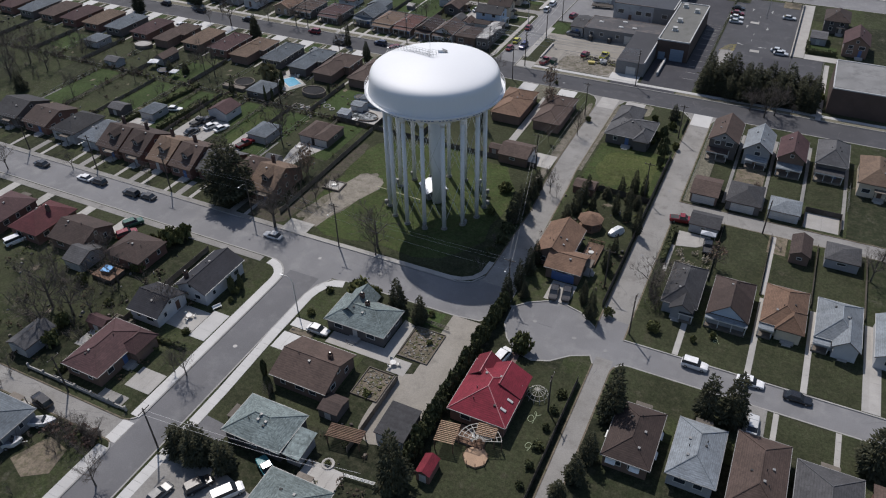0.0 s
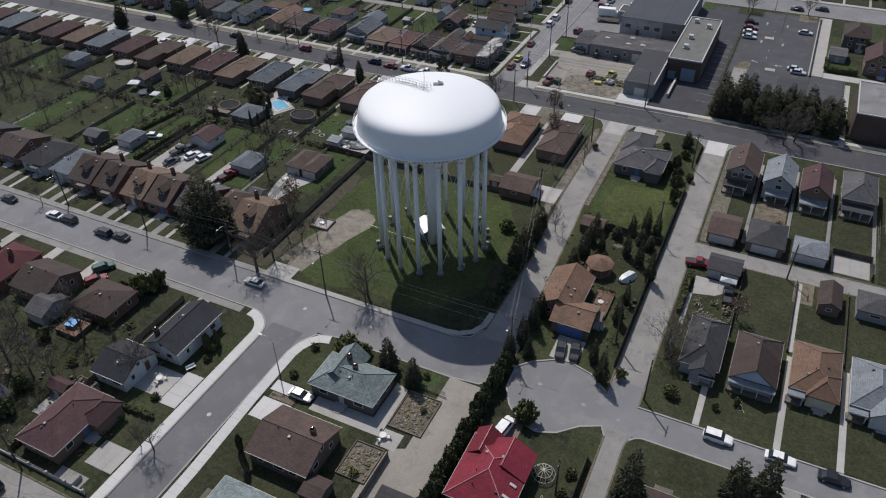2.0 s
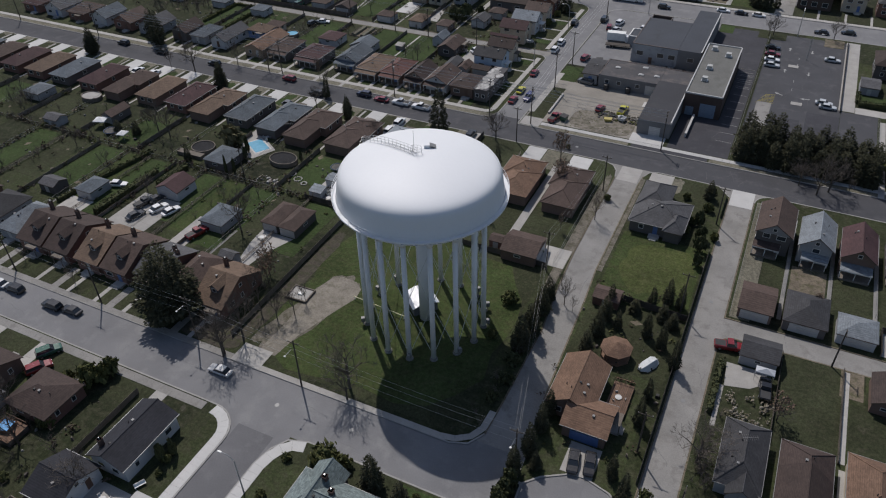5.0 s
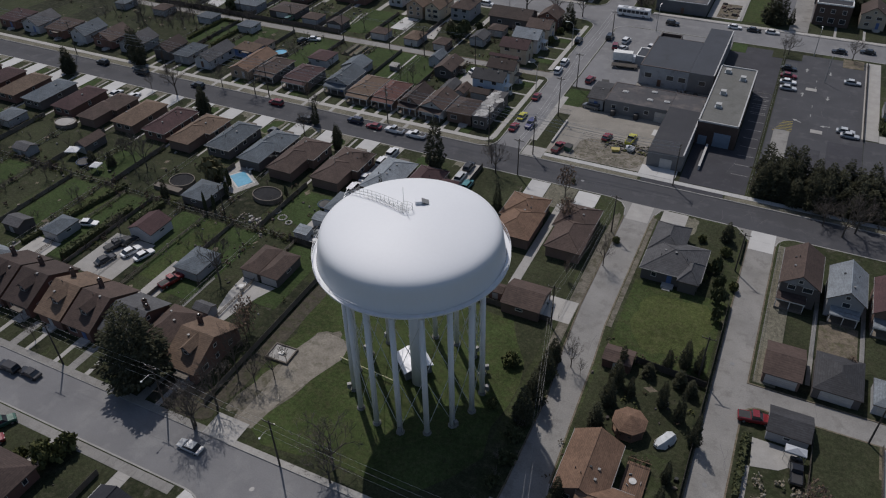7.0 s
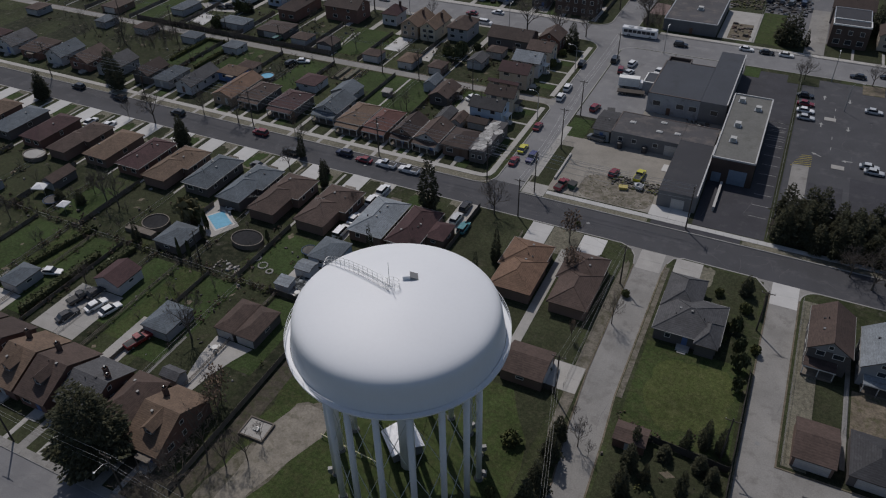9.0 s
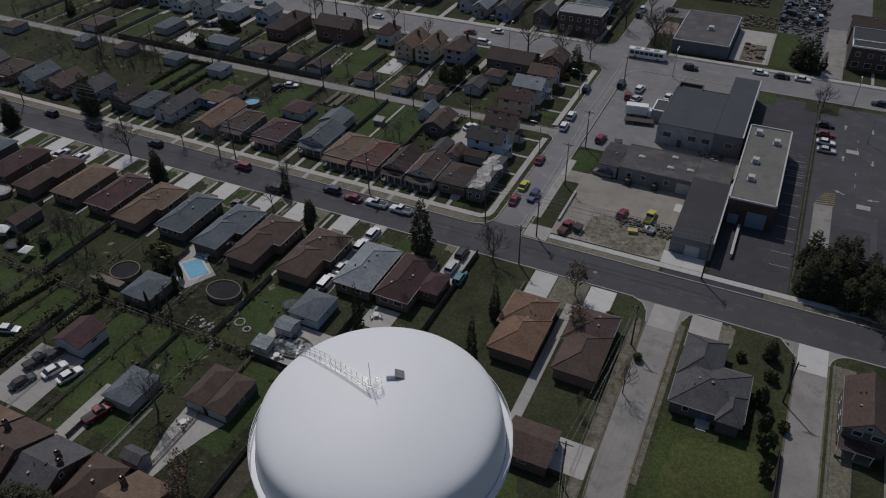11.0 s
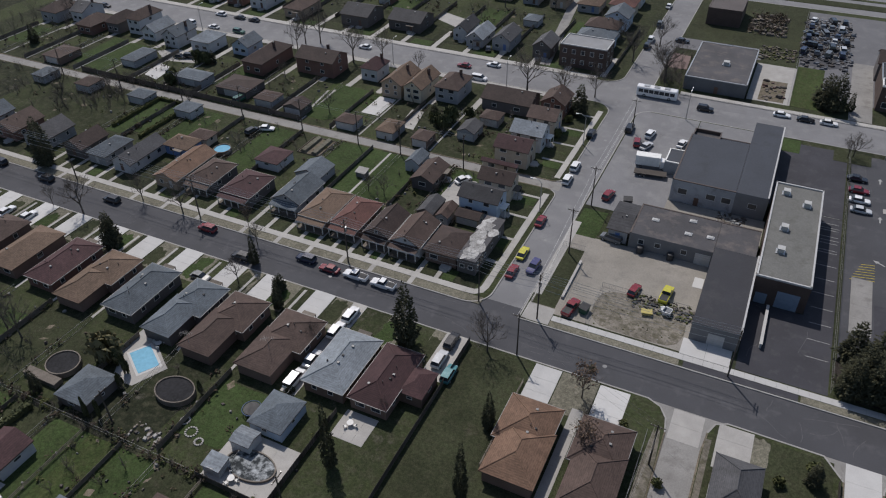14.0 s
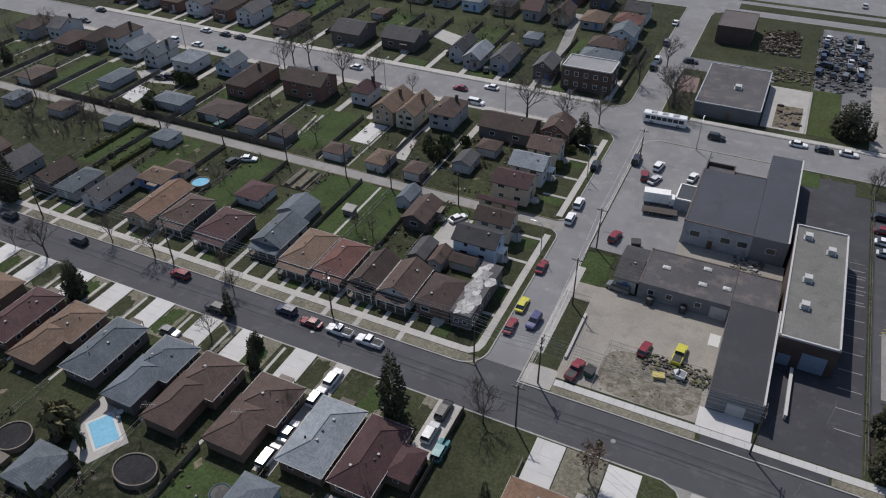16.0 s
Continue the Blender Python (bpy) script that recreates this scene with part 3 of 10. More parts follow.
def house(x0, x1, y0, y1, eave=3.0, rise=1.9, form="hip", roof="brown", wall="red_brick", front="n", vents=3, chim=None, near=False, trim=None, gable=None, over=0.45,
          dorm=None, wings=(), porch=True, storeys=1, rich=True, what="house", note=""):
    """A house over its eave outline; wings: (dx0, dx1, dy0, dy1, eave, rise, form) about its middle."""
    HOUSES[0] += 1
    CLEAR.append((x0, x1, y0, y1))
    rnd = random.Random(HOUSES[0] * 7 + 3)
    cx, cy, w, d = (x0 + x1) / 2, (y0 + y1) / 2, x1 - x0, y1 - y0
    shape = {"hip": "hipped", "gable_x": "gabled", "gable_y": "gabled", "shed": "sloping"}[form]
    label = f"{'two-storey ' if storeys > 1 else ''}{WALL_WORDS[wall]} {what.replace('_', ' ')}, {shape} {ROOF_WORDS[roof]} shingle roof{note}"
    h = thing(what, cx, cy, TOP, 0, label, what.replace("detached_", ""))
    eave -= TOP
    ro, hf = wing(h, w, d, eave, rise, form, roof, wall, over, trim, near, gable=gable)
    for i, (a, b, c, e, z, r, fm) in enumerate(wings):
        wing(h, b - a, e - c, z - TOP, r, fm, roof, wall, over, trim, near, (a + b) / 2, (c + e) / 2, gable)
    # windows and doors
    A, B = w / 2 - over, d / 2 - over
    counts = {"s": max(1, int(w / 3.6)), "n": 1, "e": max(1, int(d / 3.8)), "w": max(1, int(d / 3.8)) if x0 > -30 else 1} if rich else {"s": 2, "e": 1}
    if what != "house":
        counts = {"s": 1, "e": 1}
    for st in range(storeys):
        zc = 1.75 + 2.6 * st
        if zc > eave - 0.7:
            zc = eave - 0.85
        for side, n in counts.items():
            for i in range(n):
                u = (i + 0.5) / n * 2 - 1 + rnd.uniform(-0.06, 0.06)
                ww = rnd.choice((1.1, 1.5, 1.9)) if side in "sn" else rnd.choice((0.9, 1.1, 1.5))
                hh = 1.2 if what == "house" else 0.7
                if st == 0 and side == front and i == n // 2 and what == "house":
                    continue
                if side == "s":
                    window(h, u * A * 0.86, -B, zc, "s", ww, hh, fine=near)
                elif side == "n":
                    window(h, u * A * 0.86, B, zc, "n", ww, hh)
                elif side == "e":
                    window(h, A, u * B * 0.86, zc, "e", ww, hh, fine=near)
                else:
                    window(h, -A, u * B * 0.86, zc, "w", ww, hh)
    if form == "gable_y" and rise > 1.8 and what == "house":
        window(h, 0, -B, eave + rise * 0.36, "s", 0.9, 0.9)
    if form == "gable_x" and rise > 1.8 and what == "house":
        window(h, A, 0, eave + rise * 0.36, "e", 0.9, 0.9)
    if what == "house" and (rich or front == "s"):
        n = counts.get(front, 2)
        u = ((n // 2) + 0.5) / n * 2 - 1
        px, py, ang = {"s": (u * A * 0.86, -B, 0), "n": (u * A * 0.86, B, 180), "e": (A, u * B * 0.86, 90), "w": (-A, u * B * 0.86, 270)}[front]
        m = pose(px, py, 0, 0, 0, ang)
        f = Form()
        f.box(-0.5, 0.5, -0.05, 0.03, 0.45, 2.55)
        f.box(-0.36, 0.36, -0.075, -0.045, 1.5, 2.35)
        part("door", f, rnd.choice((DOOR_W, DOOR_D, DOOR_B)), h, at=m)
        if porch:
            f = Form()
            f.box(-1.2, 1.2, -1.5, -0.05, 0, 0.45)
            f.box(-0.8, 0.8, -1.8, -1.5, 0, 0.3)
            f.box(-0.8, 0.8, -2.1, -1.8, 0, 0.15)
            part("steps", f, CONCRETE, h, at=m)
            if rnd.random() < 0.5:
                f = Form()
                f.box(-1.4, 1.4, -1.55, 0, 2.62, 2.74)
                for s in (-1.25, 1.25):
                    f.box(s - 0.06, s + 0.06, -1.5, -1.38, 0.45, 2.62)
                part("porch_canopy", f, [TRIM if wall in ("white", "pale_blue") else WOOD_GREY], h, at=m)
    # roof furniture
    for i in range(vents):
        x, y = rnd.uniform(-0.55, 0.55) * A, rnd.uniform(-0.7, 0.45) * B
        if form == "gable_x" or (form == "hip" and w >= d):
            y = -abs(y) * 0.6
        else:
            x = rnd.choice((-1, 1)) * rnd.uniform(0.12, 0.5) * A
        vent(ro, x, y, eave + hf(x, y), i)
    if chim:
        for c in chim:
            z = eave + hf(*c)
            chimney(h, c[0], c[1], max(0, z - 1.2), max(eave + rise + 0.5, z + 0.9))
    if dorm:
        for x in dorm:
            dormer(h, x, -d / 2 + d * 0.2, eave + rise * 0.4 - 0.35, 2.0, d * 0.22, "dark", roof)
    if near:
        gm = SASH if wall == "white" else GUTTER
        A, B, z0, z1 = w / 2, d / 2, eave - 0.12, eave + 0.012
        if form == "hip":
            g = Form()
            g.v = [(sx * (A + o), sy * (B + o), z) for o, z in ((0.05, z0), (0.05, z1), (-0.04, z1), (-0.04, z0)) for sx, sy in ((-1, -1), (1, -1), (1, 1), (-1, 1))]
            for r in range(4):
                for i in range(4):
                    j, q = (i + 1) % 4, (r + 1) % 4
                    g.f.append((4 * r + i, 4 * r + j, 4 * q + j, 4 * q + i))
                    g.m.append(0)
            part("gutter", g, gm, h)
        else:
            for s in (-1, 1):
                g = Form()
                if form == "gable_y":
                    g.box(s * A - 0.045, s * A + 0.045, -B - 0.02, B + 0.02, z0, z1)
                else:
                    g.box(-A - 0.02, A + 0.02, s * B - 0.045, s * B + 0.045, z0, z1)
                part("gutter", g, gm, h)
    return h


def porch_roof(h, x0, x1, y0, y1, z, roof, fall=0.35):
    """A low sloping porch roof with white fascia on posts, in the house's own frame."""
    f = Form()
    f.solid([(x0, y0, z - fall), (x1, y0, z - fall), (x1, y1, z), (x0, y1, z)], [(0, 1, 2, 3)])
    f.solid([(x0, y0, z - fall - 0.26), (x1, y0, z - fall - 0.26), (x1, y1, z - 0.26), (x0, y1, z - 0.26), (x0, y0, z - fall), (x1, y0, z - fall), (x1, y1, z), (x0, y1, z)],
            [(3, 2, 1, 0), (0, 1, 5, 4), (1, 2, 6, 5), (2, 3, 7, 6), (3, 0, 4, 7)], 1)
    r = part("porch_roof", f, [roof_mat(roof), SASH], h)
    n = max(1, round((x1 - x0) / 2.4))
    for i in range(n + 1):
        x = x0 + 0.2 + (x1 - x0 - 0.4) * i / n
        g = Form()
        g.box(x - 0.08, x + 0.08, y0 + 0.1, y0 + 0.26, 0, z - fall - 0.2)
        part("porch_post", g, SASH, h)
    g = Form()
    g.box(x0 + 0.1, x1 - 0.1, y0 + 0.1, y1, 0, 0.45)
    part("porch_floor", g, WOOD_GREY, h)
    return r


def garage(x0, x1, y0, y1, eave=2.5, rise=1.2, form="hip", roof="grey", wall="white", door="s", what="detached_garage", **k):
    h = house(x0, x1, y0, y1, eave, rise, form, roof, wall, front=door, what=what, vents=0, over=0.25, **k)
    w, d = x1 - x0, y1 - y0
    f = Form()
    n = min(2.6, (w if door in "sn" else d) * 0.4)
    for i in range(4):
        f.box(-n, n, -0.07, 0.02, 0.05 + 0.52 * i, 0.54 + 0.52 * i)
    A, B = w / 2 - 0.25, d / 2 - 0.25
    m = {"s": pose(0, -B, 0), "n": pose(0, B, 0, 0, 0, 180), "e": pose(A, 0, 0, 0, 0, 90), "w": pose(-A, 0, 0, 0, 0, 270)}[door]
    part("garage_door", f, DOOR_W, h, at=m)
    return h


def shed(x0, x1, y0, y1, eave=2.0, rise=0.7, form="gable_x", roof="grey", wall="grey", door="s"):
    w, d = x1 - x0, y1 - y0
    h = thing("garden_shed", (x0 + x1) / 2, (y0 + y1) / 2, TOP, 0, f"small {WALL_WORDS[wall]} garden shed with a {ROOF_WORDS[roof]} roof", "shed")
    wing(h, w, d, eave, rise, form, roof, wall, 0.15)
    A, B = w / 2 - 0.15, d / 2 - 0.15
    f = Form()
    f.box(-0.6, -0.01, -0.05, 0.02, 0.05, 1.8)
    f.box(0.01, 0.6, -0.05, 0.02, 0.05, 1.8)
    m = {"s": pose(0, -B, 0), "n": pose(0, B, 0, 0, 0, 180), "e": pose(A, 0, 0, 0, 0, 90), "w": pose(-A, 0, 0, 0, 0, 270)}[door]
    part("door", f, DOOR_W if rich_coin(x0) else DOOR_D, h, at=m)
    return h


def rich_coin(v):
    return int(abs(v) * 10) % 2 == 0


# ---- the water tower ----
def water_tower(cx, cy):
    t = thing("water_tower", cx, cy, TOP, 0, "large white painted steel water tower on sixteen slender columns", "water tower")
    f = Form()
    f.lathe([(0.02, 36.7), (1.5, 36.67), (3, 36.6), (4.5, 36.48), (6, 36.31), (7.5, 36.1), (9, 35.85), (10.2, 35.6), (11.2, 35.36), (12.0, 35.12), (12.6, 34.9), (13.1, 34.66), (13.5, 34.36), (13.8, 33.95), (13.98, 33.45), (14.1, 32.8),
             (14.25, 31.8), (14.36, 31.0), (14.47, 30.3), (14.55, 29.9), (14.5, 29.3), (14.1, 28.6), (13.2, 28.0), (12.0, 27.5), (10.0, 26.6), (8.0, 25.7), (5.0, 24.5), (2.3, 23.8), (0.02, 23.8)][::-1], 96)
    tank = part("tank", f, TANK_WHITE, t, smooth=True)
    # balcony walkway, rail and girder
    f = Form()
    f.lathe([(14.6, 29.95), (15.3, 29.95), (15.3, 29.7), (14.6, 29.6)], 96)
    part("balcony", f, TANK_WHITE, t)
    f = Form()
    n = 64
    ring = [(15.25 * math.cos(2 * math.pi * i / n), 15.25 * math.sin(2 * math.pi * i / n)) for i in range(n)]
    for i in range(n):
        a, b = ring[i], ring[(i + 1) % n]
        for z in (30.45, 30.95):
            f.tube((*a, z), (*b, z), 0.035, 0.035, 5, caps=False)
        if i % 2 == 0:
            f.tube((*a, 29.9), (*a, 30.97), 0.03, 0.03, 5)
    part("balcony_rail", f, TANK_WHITE, t)
    blue = plain("blue_lettering", (0.1, 0.16, 0.33), 0.4)
    f = Form()
    f.box(-0.22, 0.22, -0.02, 0.03, 0, 0.35)
    bar = mesh_of("lettering_bar", f, [blue])
    for i in range(40):
        if i % 5 != 4:
            a = -118 + i * 2.9
            part("lettering_bar", bar, None, t, at=pose(14.66 * math.cos(radians(a)), 14.66 * math.sin(radians(a)), 29.15, 0, 0, a + 90))
    # columns, each with its cap and pad
    R0, R1, n = 11.5, 11.3, 16
    col = Form()
    col.tube((0, 0, 0.35), (R1 - R0, 0, 27.2), 0.48, 0.48, 14)
    col = mesh_of("column", col, [TANK_WHITE], True)
    cap = Form()
    cap.tube((R1 - R0, 0, 26.2), (R1 - R0 + 0.3, 0, 27.7), 0.5, 0.9, 14)
    cap = mesh_of("column_cap", cap, [TANK_WHITE], True)
    pad = Form()
    pad.tube((0, 0, -0.1), (0, 0, 0.3), 0.78, 0.72, 12)
    pad.tube((0, 0, 0.3), (0, 0, 0.5), 0.66, 0.58, 12)
    pad = mesh_of("footing", pad, [LANE])
    for i in range(n):
        a = 360 * (i + 0.5) / n
        m = pose(0, 0, 0, 0, 0, a) @ pose(R0, 0, 0)
        c = part("column", col, None, t, at=m, smooth=True)
        part("column_cap", cap, None, c)
        part("footing", pad, None, c)
    # pale meter boxes and pipes on some columns
    f = Form()
    f.box(-0.35, 0.35, -0.3, 0.3, 0.9, 1.9)
    f.tube((0, 0, 0.2), (0, 0, 0.9), 0.1, 0.1, 8)
    box = mesh_of("meter_box", f, [VENT])
    for i in (0, 1, 2, 6, 7, 8, 9, 12, 14):
        part("meter_box", box, None, t, at=pose(0, 0, 0, 0, 0, 360 * (i + 0.5) / n) @ pose(R0 + 0.85, 0.2, 0))
    # cross rods between the columns
    steel = surface("pale_steel", (0.5, 0.52, 0.5), 0.5, 0.5, 0.1, 3.0, 0.1, 0.0, rand=0)
    f = Form()
    w = math.pi / n
    f.tube((R0 * math.cos(w), -R0 * math.sin(w), 1.0), (R0 * math.cos(w), R0 * math.sin(w), 13.2), 0.055, 0.055, 4)
    up = mesh_of("cross_rod", f, [steel])
    f = Form()
    f.tube((R0 * math.cos(w), R0 * math.sin(w), 1.0), (R0 * math.cos(w), -R0 * math.sin(w), 13.2), 0.055, 0.055, 4)
    down = mesh_of("cross_rod", f, [steel])
    for i in range(n):
        for z in (0, 12.2):
            for me in (up, down):
                part("cross_rod", me, None, t, at=pose(0, 0, z, 0, 0, 360 * i / n))
    # the wide riser and the little valve house at its foot
    f = Form()
    f.tube((0, 0, 0), (0, 0, 24.2), 1.25, 1.25, 32)
    f.tube((0, 0, 22.6), (0, 0, 24.3), 1.25, 2.4, 32)
    part("riser", f, TANK_WHITE, t, smooth=True)
    # roof ladder with hand rails, hatch, vent and mast
    f = Form()
    a = math.atan2(3.4, -11.5)
    e, s = Vector((math.cos(a), math.sin(a), 0)), Vector((-math.sin(a), math.cos(a), 0))
    rs = [1.0, 3, 6, 9, 11, 12.4, 13.4, 14.1]
    zs = [36.7, 36.61, 36.32, 35.81, 35.3, 34.79, 34.2, 32.6]
    for k in (-0.4, 0.4):
        pts = [e * r + s * k + Vector((0, 0, z)) for r, z in zip(rs, zs)]
        for p, q in zip(pts, pts[1:]):
            for up in (0.05, 0.55, 1.05):
                f.tube(p + Vector((0, 0, up)), q + Vector((0, 0, up)), 0.028, 0.028, 4)
        for r in np.arange(1, 14.2, 0.95):
            p = e * float(r) + s * k + Vector((0, 0, float(np.interp(r, rs, zs))))
            f.tube(p, p + Vector((0, 0, 1.07)), 0.025, 0.025, 4)
    for r in np.arange(1, 14.2, 0.35):
        z = float(np.interp(r, rs, zs)) + 0.05
        f.tube(e * float(r) + s * -0.4 + Vector((0, 0, z)), e * float(r) + s * 0.4 + Vector((0, 0, z)), 0.02, 0.02, 4)
    part("roof_ladder", f, METAL, t)
    f = Form()
    for r in (13.2, 13.75, 14.1):
        z = float(np.interp(r, rs, zs)) + 0.7
        ring = [e * (r + 0.55 * math.cos(k * math.pi / 7)) + s * (0.75 * math.sin(k * math.pi / 7)) + Vector((0, 0, z + 0.35 * math.cos(k * math.pi / 7))) for k in range(15)]
        for p, q in zip(ring, ring[1:]):
            f.tube(p, q, 0.03, 0.03, 4)
    part("ladder_cage", f, METAL, t)
    f = Form()
    f.box(-0.5, 0.5, -0.5, 0.5, 0, 0.6)
    hatch = part("hatch", f, TANK_WHITE, t, at=pose(-0.2, 3.3, 36.55, 0, 0, 30))
    f = Form()
    f.box(0, 1.15, -0.6, 0.6, 0, 0.07)
    part("lid", f, VENT, hatch, "dark hinged lid standing open", at=pose(0.5, 0, 0.5, 0, 24, 0))
    f = Form()
    for i in range(14):
        p, q = (Vector((1.0 * math.cos(2 * math.pi * j / 14), 0.8 * math.sin(2 * math.pi * j / 14), 0)) for j in (i, i + 1))
        for z in (0.5, 1.0):
            f.tube(p + Vector((0, 0, z)), q + Vector((0, 0, z)), 0.025, 0.025, 4)
        if i % 2 == 0:
            f.tube(p, p + Vector((0, 0, 1.0)), 0.025, 0.025, 4)
    part("hatch_rail", f, METAL, t, at=pose(-0.9, 0.8, 36.65))
    f = Form()
    f.tube((-1.4, 0.9, 36.5), (-1.4, 0.9, 40.6), 0.045, 0.03, 6)
    part("mast", f, METAL, t)
    return t


# ---- poles, lamps and wires ----
def utility_pole(x, y, h=10.5, arms=1, turn=0.0, can=False, lamp=None):
    k = ("pole", h, arms, can, lamp)
    if k in SHARED:
        return copy_thing(SHARED[k], pose(x, y, 0, 0, 0, turn))
    t = thing("utility_pole", x, y, 0, turn, "weathered wooden utility pole with cross-arm and insulators", "utility pole", "utility poles along the streets")
    f = Form()
    f.tube((0, 0, -0.1), (0, 0, h), 0.17, 0.11, 8)
    part("post", f, POLE, t)
    for i in range(arms):
        z = h - 0.5 - i * 0.9
        f = Form()
        f.box(-1.2, 1.2, -0.16, -0.05, z, z + 0.12)
        f.tube((-0.6, -0.1, z), (0, -0.1, z - 0.6), 0.025)
        f.tube((0.6, -0.1, z), (0, -0.1, z - 0.6), 0.025)
        a = part("cross_arm", f, POLE, t)
        for u in (-1.1, 1.1):
            g = Form()
            g.tube((u, -0.1, z + 0.12), (u, -0.1, z + 0.34), 0.06, 0.04, 6)
            part("insulator", g, METAL, a)
    if can:
        f = Form()
        f.tube((0.3, 0, h - 3.2), (0.3, 0, h - 2.1), 0.3, 0.3, 12)
        part("transformer", f, METAL, t)
    if lamp:
        f = Form()
        f.tube((0, 0, h - 2.2), (0, -0.9, h - 1.4), 0.035)
        f.tube((0, -0.9, h - 1.4), (0, -2.4, h - 1.3), 0.035)
        a = part("lamp_arm", f, METAL, t)
        g = Form()
        g.lathe([(0.02, 0.1), (0.16, 0.08), (0.2, 0.0), (0.14, -0.1), (0.02, -0.14)][::-1], 10)
        part("lamp_head", g, TRIM, a, at=pose(0, -2.6, h - 1.32))
    SHARED[k] = t
    return t


def street_lamp(x, y, h=8.5, turn=0.0):
    if "lamp" in SHARED:
        return copy_thing(SHARED["lamp"], pose(x, y, 0, 0, 0, turn))
    t = thing("street_lamp", x, y, 0, turn, "slender concrete street lamp with a curved arm", "street lamp", "street lamps")
    f = Form()
    f.tube((0, 0, -0.1), (0, 0, h), 0.13, 0.08, 8)
    part("pole", f, CONCRETE, t)
    f = Form()
    pts = [(0, 0, h - 0.2), (0, -0.5, h + 0.5), (0, -1.3, h + 0.85), (0, -2.2, h + 0.8)]
    for p, q in zip(pts, pts[1:]):
        f.tube(p, q, 0.05)
    a = part("arm", f, METAL, t)
    g = Form()
    g.box(-0.14, 0.14, -0.65, 0.05, -0.1, 0.06)
    part("lamp_head", g, TRIM, a, at=pose(0, -2.2, h + 0.8))
    SHARED["lamp"] = t
    return t


def wires(points, offsets, sag=0.5, r=0.025, label="thin overhead wires strung between the utility poles", mat=None):
    """Wires from pole to pole; offsets: (sideways, height) of each wire."""
    f = Form()
    for (x0, y0), (x1, y1) in zip(points, points[1:]):
        d = Vector((x1 - x0, y1 - y0, 0))
        side = Vector((-d.y, d.x, 0)).normalized()
        for o, z in offsets:
            last = None
            for i in range(9):
                u = i / 8
                p = Vector((x0, y0, 0)) + d * u + side * o + Vector((0, 0, z - sag * 4 * u * (1 - u)))
                if last is not None:
                    f.tube(last, p, r, r, 3, caps=False)
                last = p
    return tagged(part("overhead_wire", f, mat or WIRE), label, "wire", kind="stuff")


# ---- trees and shrubs ----
def spruce_form(seed, n=1500, fine=1.0):
    """Drooping sprays through an uneven cone, dense at its surface; unit height and half-width."""
    rnd = random.Random(seed)
    f = Form()
    off = seed * 7.3
    for i in range(n):
        u = 1 - math.sqrt(rnd.random())
        a = rnd.random() * 2 * math.pi
        c, s = math.cos(a), math.sin(a)
        prof = (1 - u) ** 0.62 * min(1.0, 0.55 + u * 3.2)
        lump = 0.86 + 0.5 * noise.noise((c * 1.6 + off, s * 1.6, u * 6)) + 0.12 * math.sin(u * 44 + c * 2)
        R = prof * lump * rnd.random() ** 0.32 + 0.02
        z = 0.04 + 0.93 * u
        L = (0.11 + 0.08 * (1 - u)) * rnd.uniform(0.6, 1.4) * fine
        wd = L * rnd.uniform(0.28, 0.5)
        d = Vector((c, s, -0.09 + 0.22 * u)) + Vector((rnd.uniform(-0.5, 0.5), rnd.uniform(-0.5, 0.5), rnd.uniform(-0.06, 0.06)))
        m = Vector((c * R, s * R, z))
        side = Vector((-s, c, rnd.uniform(-0.12, 0.12))) * wd
        up = Vector((0, 0, 0.05 * L))
        f.solid([tuple(m - d * L * 0.5), tuple(m + side - up), tuple(m + d * L * 0.65), tuple(m - side - up), tuple(m + up)], [(0, 1, 4), (1, 2, 4), (2, 3, 4), (3, 0, 4)])
    return f


def conifer(x, y, h, r=None, kind="spruce", note=""):
    r = r or h * 0.27
    v = (int(abs(x * 13) + abs(y * 7))) % 4
    key = (kind, v, r > 6)
    if key not in SHARED:
        t = thing("spruce_tree" if kind == "spruce" else "cedar_tree", 0, 0, 0, 0, "dark green conifer with dense drooping branches" if kind == "spruce" else "narrow dark green cedar with dense foliage", "tree")
        f = Form()
        f.tube((0, 0, -0.1), (0, 0, 0.9), 0.025, 0.004, 7)
        part("trunk", f, BARK, t)
        if kind == "spruce":
            crown = mesh_of("crown", spruce_form(v + 11, 5200, 0.55) if r > 6 else spruce_form(v + 11), [SPRUCE])
        else:
            crown = mesh_of("crown", blob_form(v + 50, 520, 0.5, (1, 1, 0.5), 0.2, taper=0.45), [CEDAR])
        part("crown", crown, None, t)
        SHARED[key] = t
        o = t
    else:
        o = copy_thing(SHARED[key], pose(0, 0, 0))
    o.matrix_basis = pose(x, y, TOP - 0.05, 0, 0, (x * 77 + y * 31) % 360)
    o.scale = (r, r, h)
    return o


